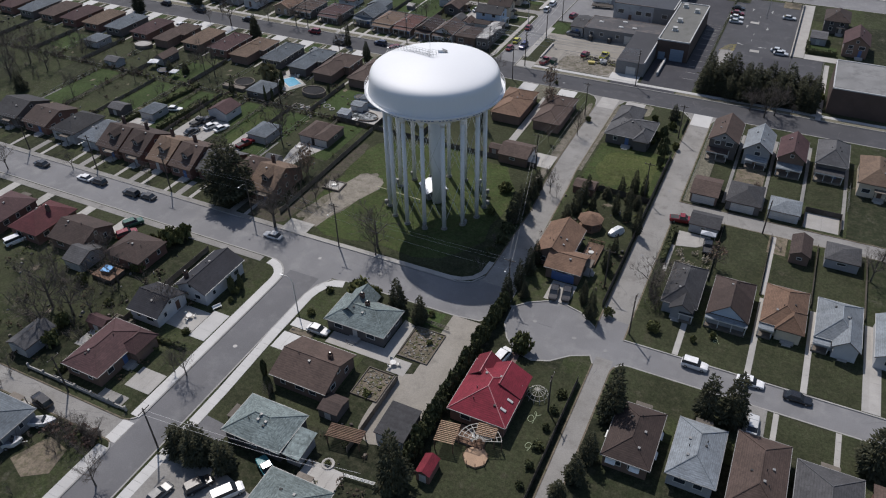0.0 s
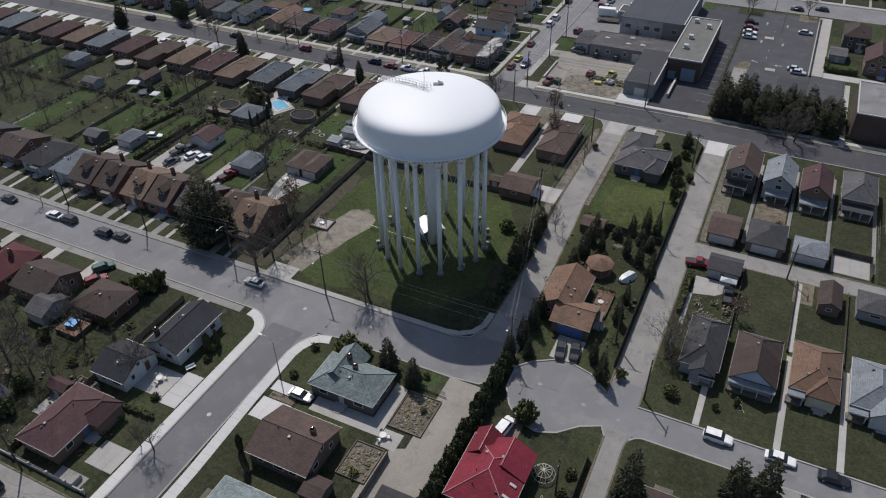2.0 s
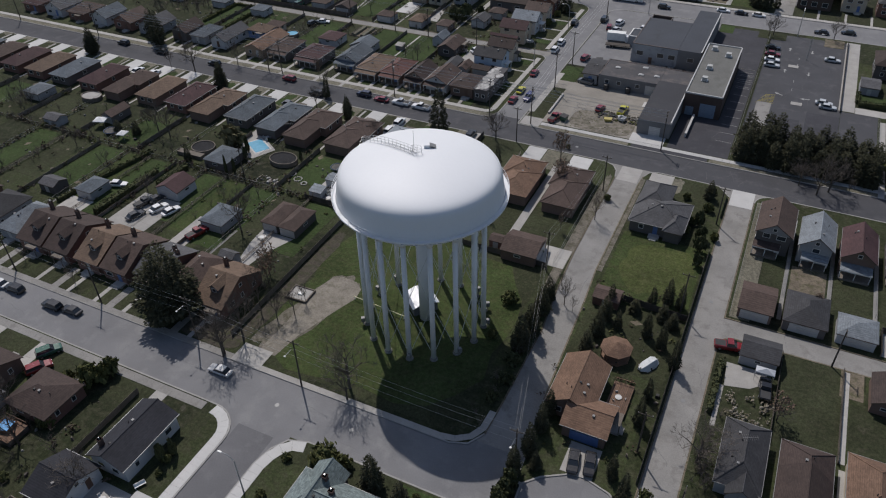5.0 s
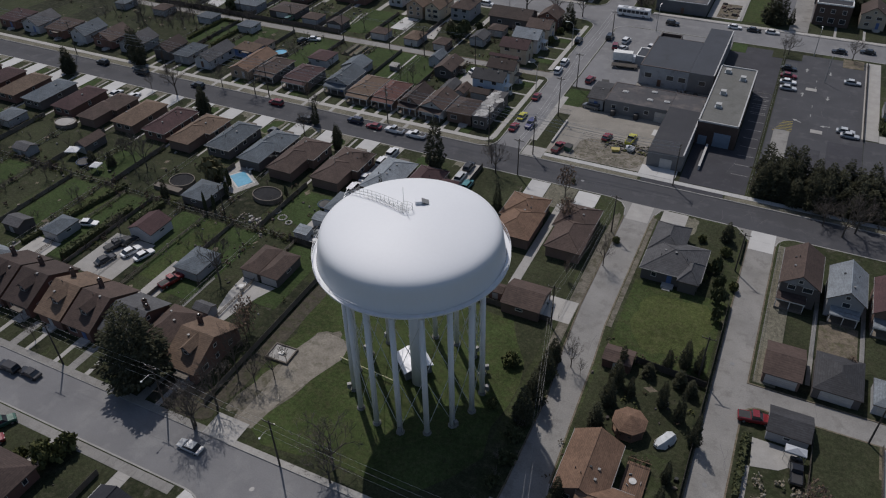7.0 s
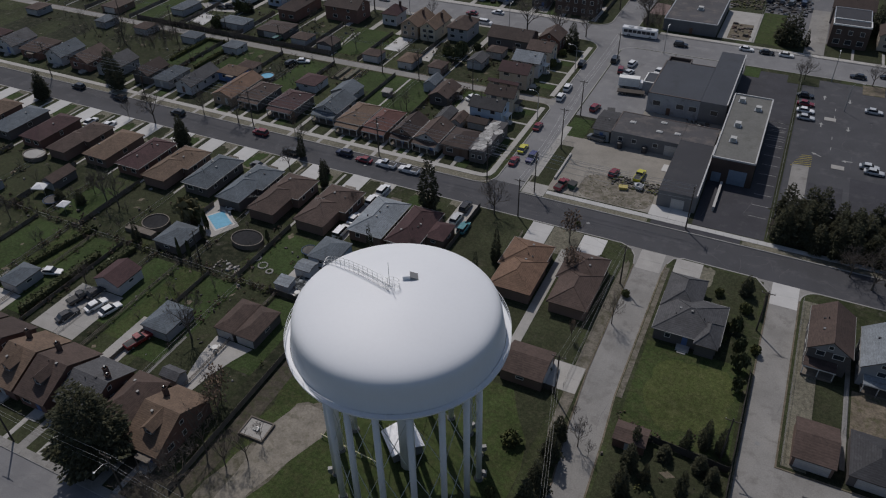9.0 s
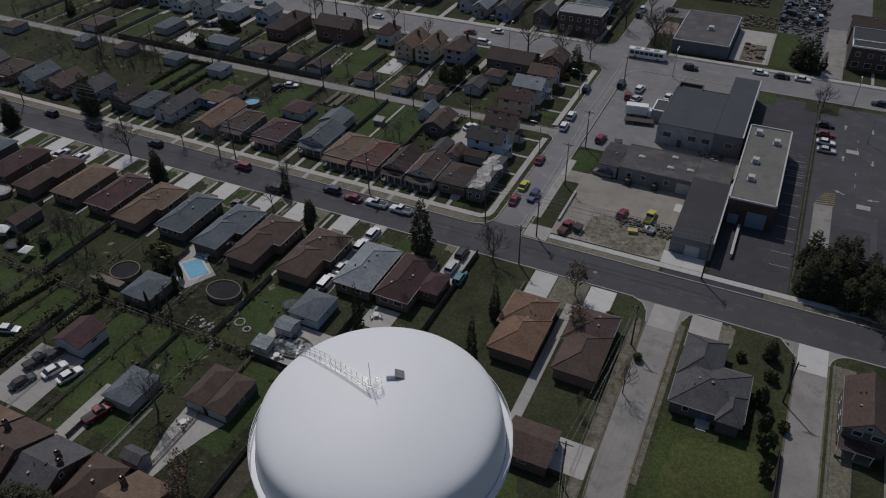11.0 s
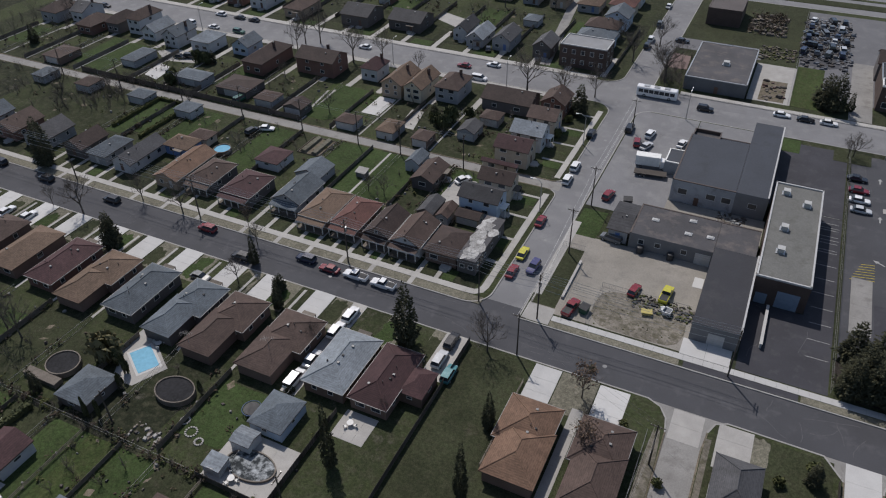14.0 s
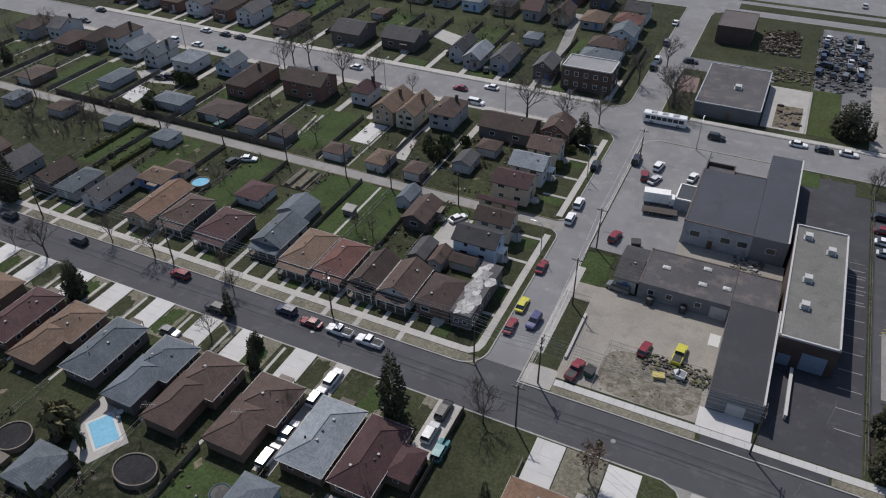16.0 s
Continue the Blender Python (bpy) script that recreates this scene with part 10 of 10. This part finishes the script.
# beyond the last street, north-east
patch("parking_lot", -70, 60, 426.0, 432.0, LAWN, 0.02, "strip of grass beside a far parking lot", "lawn", z=0.1)
patch("parking_lot", -66, 90, 438.0, 470.0, ASPHALT_PALE, 0.03, "far pale parking lot with parked cars", "parking lot", z=0.1)
for i in range(8):
    car(-60 + i * 11, 444 + (i * 7) % 19, 90 if i % 2 else 0, ("sedan", "suv", "van")[i % 3], ("white", "grey", "black", "silver", "red")[i % 5], 0.14)

# dark flat-roofed building and houses on the far side of the avenue
t = flat_building(-17.0, -5.4, 338.4, 344.4, 7.4, ROOF_DARK, DARK_BRICK, "dark-walled shop front with a white-edged flat roof", TRIM, 0.35)
for x in (-3.6, 0.0, 3.6):
    window(t, x, -3.0, 5.2, "s", 1.4, 1.5)
    window(t, x, -3.0, 2.0, "s", 2.0, 1.7)
flat_building(-17.0, -5.4, 344.5, 358.0, 6.8, ROOF_DARK, DARK_BRICK, "long dark-walled building with a flat black roof", METAL, 0.15)
house(-18.0, -4.0, 359.5, 370.0, 6.0, 2.6, "gable_x", "dark_brown", "dark", front="s", storeys=2, vents=1, rich=False)
house(-2.6, 6.2, 340.0, 351.0, 5.0, 3.0, "gable_y", "brown", "beige", front="s", storeys=2, vents=1)
house(9.0, 17.6, 339.0, 350.0, 5.0, 2.6, "hip", "grey", "red_brick", front="s", storeys=2, vents=1)
house(20.0, 28.0, 339.0, 350.0, 4.6, 2.6, "gable_y", "brown", "white", front="s", storeys=2, vents=1)
for x0, x1 in ((-16.6, -9.4), (-8.6, -0.4), (0.6, 8.0), (9.0, 17.0)):
    lawn(x0, x1, 329.4, 337.4, LAWN)
    path(x1 + 0.1, x1 + 0.9, 328.8, 338.0)
conifer(-30.2, 336.5, 10.5, 4.2)
conifer(-2.8, 354.0, 12.0, 3.6)
# sheds beside the oval pool
shed(-111.0, -107.0, 164.2, 167.8, 2.0, 0.5, "gable_x", "light_grey", "white")
shed(-112.2, -108.6, 158.6, 161.6, 1.7, 0.4, "shed", "light_grey", "white")


# ================= more of the gardens and yards =================
def trampoline(x, y, r=2.0):
    t = thing("trampoline", x, y, TOP, 0, "round black garden trampoline on steel legs", "trampoline")
    f = Form()
    f.slab([(r * 0.86 * math.cos(math.pi * i / 12), r * 0.86 * math.sin(math.pi * i / 12)) for i in range(24)], 0.82, 0.85)
    part("mat", f, BLACK, t)
    f = Form()
    ring = [(r * math.cos(math.pi * i / 12), r * math.sin(math.pi * i / 12), 0.84) for i in range(24)]
    for p, q in zip(ring, ring[1:] + ring[:1]):
        f.tube(p, q, 0.09, 0.09, 6, caps=False)
    part("rim", f, plain("pad_blue", (0.05, 0.08, 0.16), 0.6), t)
    for i in range(6):
        f = Form()
        a = math.pi * (i + 0.5) / 3
        f.tube((r * math.cos(a), r * math.sin(a), -0.02), (r * math.cos(a), r * math.sin(a), 0.82), 0.035)
        part("leg", f, METAL, t)


def canopy(x, y, w, d, turn=0.0, h=2.2, mat=None, label="white fabric canopy on four thin posts"):
    t = thing("canopy", x, y, TOP, turn, label, "canopy")
    f = Form()
    a, b = w / 2, d / 2
    f.solid([(-a, -b, h), (a, -b, h), (a, b, h), (-a, b, h), (0, 0, h + 0.6), (-a, -b, h - 0.2), (a, -b, h - 0.2), (a, b, h - 0.2), (-a, b, h - 0.2)],
            [(0, 1, 4), (1, 2, 4), (2, 3, 4), (3, 0, 4), (5, 6, 1, 0), (6, 7, 2, 1), (7, 8, 3, 2), (8, 5, 0, 3)])
    part("cover", f, mat or plain("canopy_fabric", (0.62, 0.63, 0.64), 0.7), t)
    for sx in (-1, 1):
        for sy in (-1, 1):
            f = Form()
            f.tube((sx * (a - 0.08), sy * (b - 0.08), -0.02), (sx * (a - 0.08), sy * (b - 0.08), h), 0.04)
            part("post", f, METAL, t)


def barrel(x, y, r=0.75, h=1.6):
    t = thing("storage_tank", x, y, TOP + 0.02, 0, "dark round steel tank against a workshop wall", "tank")
    f = Form()
    f.lathe([(0.02, -0.02), (r, -0.02), (r, h * 0.5), (r * 1.04, h * 0.52), (r, h * 0.54), (r, h), (r * 0.7, h + 0.12), (0.02, h + 0.15)], 20)
    part("shell", f, plain("tank_paint", (0.035, 0.035, 0.038), 0.5), t)


def lattice_dome(x, y, r=2.0):
    """A bare half-dome of bent laths over a garden seat."""
    t = thing("lattice_dome", x, y, TOP, 0, "pale bent-lath garden dome without a cover", "arbour")
    lath = plain("pale_lath", (0.42, 0.4, 0.36), 0.7)
    for i in range(6):
        f = Form()
        a = math.pi * i / 6
        pts = [(r * math.cos(a) * math.cos(u), r * math.sin(a) * math.cos(u), r * 0.85 * math.sin(u)) for u in [math.pi * k / 12 for k in range(13)]]
        for p, q in zip(pts, pts[1:]):
            f.tube(p, q, 0.045, 0.045, 4, caps=False)
        part("rib", f, lath, t)
    for z in (0.4, 0.75):
        f = Form()
        k = math.sqrt(1 - z * z) * r
        pts = [(k * math.cos(math.pi * i / 10), k * math.sin(math.pi * i / 10), z * r * 0.85) for i in range(20)]
        for p, q in zip(pts, pts[1:] + pts[:1]):
            f.tube(p, q, 0.04, 0.04, 4, caps=False)
        part("hoop", f, lath, t)


def fan_pergola(x, y, r=4.0, turn=0.0):
    t = thing("fan_pergola", x, y, TOP, turn, "fan-shaped pale lath pergola over a deck", "pergola")
    lath = plain("pale_lath", (0.42, 0.4, 0.36), 0.7)
    for i in range(11):
        f = Form()
        a = math.pi * (0.05 + 0.09 * i)
        f.tube((0.5 * math.cos(a), 0.5 * math.sin(a), 2.5), (r * math.cos(a), r * math.sin(a), 2.4), 0.06, 0.06, 4)
        part("slat", f, lath, t)
    for k in (0.55, 0.8, 1.0):
        f = Form()
        pts = [(r * k * math.cos(math.pi * (0.05 + 0.09 * i)), r * k * math.sin(math.pi * (0.05 + 0.09 * i)), 2.42) for i in range(11)]
        for p, q in zip(pts, pts[1:]):
            f.tube(p, q, 0.06, 0.06, 4, caps=False)
        part("arc_beam", f, lath, t)
    for a in (0.05, 0.35, 0.65, 0.95):
        f = Form()
        f.box(r * math.cos(math.pi * a) - 0.07, r * math.cos(math.pi * a) + 0.07, r * math.sin(math.pi * a) - 0.07, r * math.sin(math.pi * a) + 0.07, -0.02, 2.4)
        part("post", f, WOOD_BROWN, t)


def awning(h, x, y, z, side, w=1.6):
    """A sloping white window awning in the house's own frame."""
    f = Form()
    f.solid([(-w / 2, 0, 0.55), (w / 2, 0, 0.55), (w / 2, -0.8, 0), (-w / 2, -0.8, 0), (-w / 2, 0, 0), (w / 2, 0, 0)], [(3, 2, 1, 0), (3, 0, 4), (1, 2, 5)])
    part("awning", f, TRIM, h, "white metal window awning", at=pose(x, y, z, 0, 0, {"s": 0, "e": 90, "w": 270}[side]))


trampoline(-181.2, 162.8)
canopy(-186.6, 164.6, 3.4, 3.0, 20)
canopy(-175.4, 161.6, 2.4, 2.6, 10, 1.9)
trampoline(-112.4, 172.0, 1.7)
barrel(-62.4, 244.2)
barrel(-55.9, 244.4)
lattice_dome(-24.0, 84.6)
fan_pergola(-28.6, 69.6, 3.6, 14)
canopy(-5.2, 142.6, 3.2, 1.6, 0, 2.3, plain("grey_canopy", (0.4, 0.42, 0.45), 0.7), "pale grey awning canopy behind a garage")
car(-4.6, 139.8, 95, "pickup", "black", TOP + 0.04)
# driveway, cars and asphalt beside the street at the near corner
poly_patch("driveway", [(-74.2, 38.0), (-74.4, 47.2), (-64.0, 48.4), (-56.6, 46.6), (-57.4, 38.0)], LANE, 0.04, "broad worn concrete drive beside conifers")
car(-65.6, 44.6, 60, "suv", "black", TOP + 0.05)
car(-60.6, 45.4, 55, "van", "white", TOP + 0.05)
car(-70.2, 40.6, 80, "sedan", "grey", TOP + 0.05)
poly_patch("driveway", [(-74.1, 52.8), (-74.1, 56.4), (-68.3, 56.0), (-68.3, 52.8)], ASPHALT_MID, 0.036, "grey asphalt drive beside a house")
poly_patch("dirt_patch", [(-97.6, 35.6), (-95.2, 41.6), (-90.4, 40.8), (-89.4, 36.2), (-93.0, 33.8)], DIRT, 0.03, "bare sandy ground among bushes", "ground")
thicket((-96.0, -87.0, 41.2, 45.0), 34, 3.2, 31, "dense reddish-brown bare bushes beside the lane")
brush((-96.5, -86.6, 40.6, 45.2), 40, 0.8, leafy("russet_buds", (0.085, 0.06, 0.055), 0.4), "budding reddish bushes beside the lane", 32)
# the yard round the maroon house: paved corner and a low wall with posts
patch("patio", -109.0, -105.4, 59.4, 66.0, CONCRETE, 0.04, "pale paved corner behind a house", "patio", 3)
t = thing("garden_wall", -99.6, 51.2, TOP, 0, "low pale concrete garden wall with square posts", "wall")
for i in range(7):
    f = Form()
    f.box(-0.16, 0.16, -0.16, 0.16, 0, 1.25)
    part("post", f, CONCRETE, t, at=pose(-12.0 + i * 4.0, 0, 0))
f = Form()
f.box(-12.0, 12.0, -0.1, 0.1, 0, 0.75)
part("wall", f, CONCRETE, t)
t = thing("garden_bench", -90.4, 79.0, TOP, 62, "white garden bench on the front lawn", "bench")
f = Form()
f.box(-0.9, 0.9, -0.25, 0.25, 0.4, 0.46)
part("seat", f, TRIM, t)
f = Form()
f.box(-0.9, 0.9, 0.22, 0.27, 0.46, 0.9)
part("backrest", f, TRIM, t)
for u in (-0.8, 0.8):
    f = Form()
    f.box(u - 0.04, u + 0.04, -0.22, 0.24, -0.02, 0.4)
    part("leg", f, TRIM, t)
conifer(-90.6, 84.2, 4.4, 1.0, "cedar")
conifer(-89.8, 86.0, 4.0, 0.9, "cedar")
# yard of the cross-garden house
patch("patio", -53.0, -46.0, 50.6, 56.4, CONCRETE, 0.04, "pale slabs with a round flower bed", "patio", 4)
t = thing("flower_bed", -49.6, 56.8, TOP, 0, "round stone-edged flower bed with a small bush", "flower bed")
f = Form()
f.lathe([(0.6, 0.0), (1.1, 0.0), (1.1, 0.25), (0.85, 0.25), (0.6, 0.1)], 20)
part("edging", f, CONCRETE, t)
part("bush", blob_form(91, 60, 0.5, (0.6, 0.6, 0.5), 0.2), SHRUB, t)
fence([(-46.0, 55.8), (-39.4, 56.6)], 1.1, TRIM, "rail", "white wooden rail fence behind a house")
# scrap on the broken ground
t = thing("steel_skip", -56.4, 225.0, TOP + 0.05, 12, "small yellow steel skip on broken ground", "skip")
f = Form()
f.solid([(-0.8, -0.5, -0.02), (0.8, -0.5, -0.02), (0.8, 0.5, -0.02), (-0.8, 0.5, -0.02), (-1.1, -0.7, 0.8), (1.1, -0.7, 0.8), (1.1, 0.7, 0.8), (-1.1, 0.7, 0.8)], [(3, 2, 1, 0), (0, 1, 5, 4), (1, 2, 6, 5), (2, 3, 7, 6), (3, 0, 4, 7), (4, 5, 6, 7)])
part("body", f, plain("skip_yellow", (0.4, 0.33, 0.1), 0.6), t)
boat(-53.0, 226.6, 170, "small white boat hull lying among scrap", 0.5)
rubble(-59.5, -46.5, 225.6, 229.0, 46, 0.2, 0.7, (WOOD_DARK, SHRUB, BLACK), "dark heap of scrap and weeds across the yard", 41)
rubble(-49.2, -43.4, 262.4, 267.2, 22, 0.2, 0.8, (WOOD_GREY, WOOD_DARK, METAL), "scrap and pallets piled behind the works", 42)
# the broad round willow behind the bungalows
for x, y, sd in ((-2.2, -5.75, "s"), (1.6, -5.75, "s"), (3.5, -2.0, "e"), (3.5, 2.2, "e"), (-3.5, -1.0, "w")):
    awning(s1, x, y, 1.9, sd)
shrub(-144.8, 171.0, 3.6, 6.2, leafy("willow_shoots", (0.12, 0.115, 0.07), 0.35), "willow_tree", "round olive willow with dense new shoots")
# stone rings on a lawn, a cold frame and garden odds and ends
for x, y, r in ((-119.1, 164.0, 1.0), (-121.7, 165.5, 0.8), (-116.6, 162.9, 0.7)):
    t = thing("stone_ring", x, y, TOP + 0.03, 0, "ring of pale stones laid on a lawn", "stone ring")
    for k in range(14):
        f = Form()
        a = 2 * math.pi * k / 14
        f.box(r * math.cos(a) - 0.16, r * math.cos(a) + 0.16, r * math.sin(a) - 0.13, r * math.sin(a) + 0.13, -0.03, 0.14)
        part("stone", f, CONCRETE, t)
rubble(-128.6, -122.6, 158.1, 162.1, 14, 0.2, 0.6, (CONCRETE, WOOD_GREY, WOOD_DARK), "garden odds and ends beside a fence", 51)
# television aerials on three roofs
for x, y, z in ((-115.7, 182.5, 5.2), (-130.3, 177.7, 4.8), (-6.1, 122.6, 5.0)):
    t = thing("tv_aerial", x, y, z - 0.6, 25, "thin metal television aerial on a roof", "aerial")
    f = Form()
    f.tube((0, 0, -0.1), (0, 0, 2.6), 0.04, 0.03, 5)
    part("mast", f, VENT, t)
    f = Form()
    f.tube((-1.2, 0, 2.5), (1.2, 0, 2.5), 0.02, 0.02, 4)
    for k in range(8):
        u = -1.1 + k * 0.31
        f.tube((u, -0.75 + k * 0.05, 2.5), (u, 0.75 - k * 0.05, 2.5), 0.012, 0.012, 4)
    part("antenna", f, VENT, t)
# lot-line hedges of the long gardens
hedge(-154.7, 131.4, -153.9, 151.6, 1.9, 2.0, CEDAR, "thick overgrown hedge along a garden")
hedge(-167.3, 131.4, -162.8, 159.3, 1.3, 1.2, CEDAR, "thick overgrown hedge along a garden")
hedge(-149.5, 146.7, -148.5, 156.6, 1.6, 1.4, CEDAR, "thick overgrown hedge along a garden")

# yards between the back lane and the avenue
fence([(-252, 265.2), (-166, 265.2)], 1.7, WOOD_DARK)
poly_patch("yard", [(-241.0, 288.0), (-232.6, 282.6), (-222.0, 285.0), (-223.0, 291.4), (-236.0, 292.0)], CONCRETE, 0.04, "pale concrete yard with parked cars")
car(-229.0, 286.4, 10, "sedan", "black", TOP + 0.05)
car(-226.0, 288.0, 15, "suv", "black", TOP + 0.05)
poly_patch("yard", [(-231.0, 271.4), (-233.0, 280.4), (-226.0, 279.0), (-224.6, 269.8)], CONCRETE_NEW, 0.04, "bright concrete pad beside a garage")
for x, y, r, h in ((-217.4, 268.6, 2.2, 4.5), (-220.4, 285.9, 2.4, 5.0), (-217.4, 286.3, 2.0, 4.2), (-125.7, 277.1, 2.4, 5.2), (-125.5, 282.0, 2.6, 5.6), (-128.6, 279.4, 2.0, 4.0), (-122.0, 287.0, 1.8, 3.4)):
    shrub(x, y, r, h, CEDAR, label="tall dark evergreen bush in a back garden")
thicket((-240, -224, 240, 262), 26, 5.0, 33, "brown mass of bare trees and bushes behind houses")
thicket((-250, -200, 264, 268), 26, 3.4, 34)
for pts in ([(-167.8, 273.3), (-169.3, 285.6)], [(-162.1, 274.1), (-160.9, 289.3)], [(-166.4, 273.6), (-167.6, 286.8)]):
    walkway(pts, 0.7, CONCRETE, "narrow pale garden path across the lawn")
lawn(-170.4, -159.6, 268.0, 291.0, BRIGHT)
poly_patch("yard", [(-138.4, 273.8), (-139.6, 284.6), (-135.6, 284.6), (-133.6, 273.6)], CONCRETE, 0.045, "pale concrete yard between garages")
poly_patch("patio", [(-78.0, 345.0), (-78.0, 357.6), (-72.2, 356.4), (-71.6, 345.4)], surface("brick_paving", (0.18, 0.13, 0.12), 0.85, 0.4, 0.15, 4.0, 0.15, 0.1), 0.05, "red brick patio beside a dark building")
thicket((-78.0, -71.6, 332, 346), 22, 4.6, 35, "dense bare brown bushes beside a dark building")
thicket((-13.0, -9.6, 112, 122), 14, 4.4, 36, "dense bare shrubs beside a house")
brush((-11.0, -3.2, 130.4, 137.6), 30, 0.6, leafy("pale_blossom", (0.24, 0.225, 0.2), 0.4), "pale budding shrubs in a back garden", 37)


# ================= road repairs and cracks =================
def seams(areas, share, seed, mat, label, width=0.03):
    """Thin wandering cracks and sealed seams over stretches of road (x0, x1, y0, y1, height)."""
    rnd = random.Random(seed)
    f = Form()
    for x0, x1, y0, y1, z in areas:
        along = (x1 - x0) > (y1 - y0)
        for i in range(int((x1 - x0) * (y1 - y0) * share)):
            x, y = rnd.uniform(x0, x1), rnd.uniform(y0, y1)
            a = (0.0 if along else 1.57) + (1.57 if rnd.random() < 0.45 else 0.0)
            for k in range(rnd.randint(5, 12)):
                a += rnd.gauss(0, 0.2)
                L = rnd.uniform(0.4, 1.1)
                u, v = x + math.cos(a) * L, y + math.sin(a) * L
                if not (x0 < u < x1 and y0 < v < y1):
                    break
                dx, dy = -math.sin(a) * width * rnd.uniform(0.5, 1.3), math.cos(a) * width * rnd.uniform(0.5, 1.3)
                f.solid([(x - dx, y - dy, z), (u - dx, v - dy, z), (u + dx, v + dy, z), (x + dx, y + dy, z), (x, y, z - 0.02)], [(0, 1, 2, 3), (1, 0, 4)])
                x, y = u, v
    return tagged(part("road_crack", f, mat), label, "crack", kind="stuff")


TAR = plain("crack_tar", (0.13, 0.13, 0.133), 0.85)
REPAIR = surface("repaired_asphalt", (0.172, 0.172, 0.178), 0.88, 0.2, 0.1, 5.0, 0.1, 0.15, rand=0.05)
seams([(-200, -50, 98, 106, 0.006), (-84, -77.2, 0, 95, 0.026), (-35, -20, 98, 105, 0.006), (-19, 60, 98.6, 104.2, 0.006), (-86, -79.6, 215, 310, 0.006), (-300, 40, 312.4, 326, 0.006)], 0.014, 61, TAR, "thin dark cracks and tar seams in worn asphalt")
seams([(-46.4, -41.2, 142, 196, 0.006), (-19.2, -14.2, 106, 196, 0.006), (-14, 40, 151.6, 156, 0.022), (-17.2, -14.4, 20, 98, 0.022), (-300, -88, 260.8, 264, 0.022), (-300, -88, 45.8, 49.4, 0.022)], 0.02, 62, TAR, "thin dark joints and cracks in lane concrete", 0.028)
seams([(-300, 40, 204.6, 213, 0.006), (-38, -23, 218, 237, 0.16), (-78, -62, 258, 310, 0.16), (-21, 1, 256, 308, 0.16)], 0.012, 63, plain("crack_pale", (0.1, 0.1, 0.105), 0.85), "pale worn seams in dark asphalt", 0.035)
for x0, x1, y0, y1 in ((-31.6, -27.4, 102.2, 108.4), (-70, -63, 99.4, 101.6), (-82, -79.6, 60, 66), (-132, -124, 100.0, 102.4), (6, 12, 99.6, 101.4), (-84.6, -81.8, 232, 238), (-120, -110, 315, 318), (-60, -50, 321, 323.6)):
    patch("road_patch", x0, x1, y0, y1, REPAIR, 0.004, "darker square of newer asphalt in the road", "road patch", z=0.0)
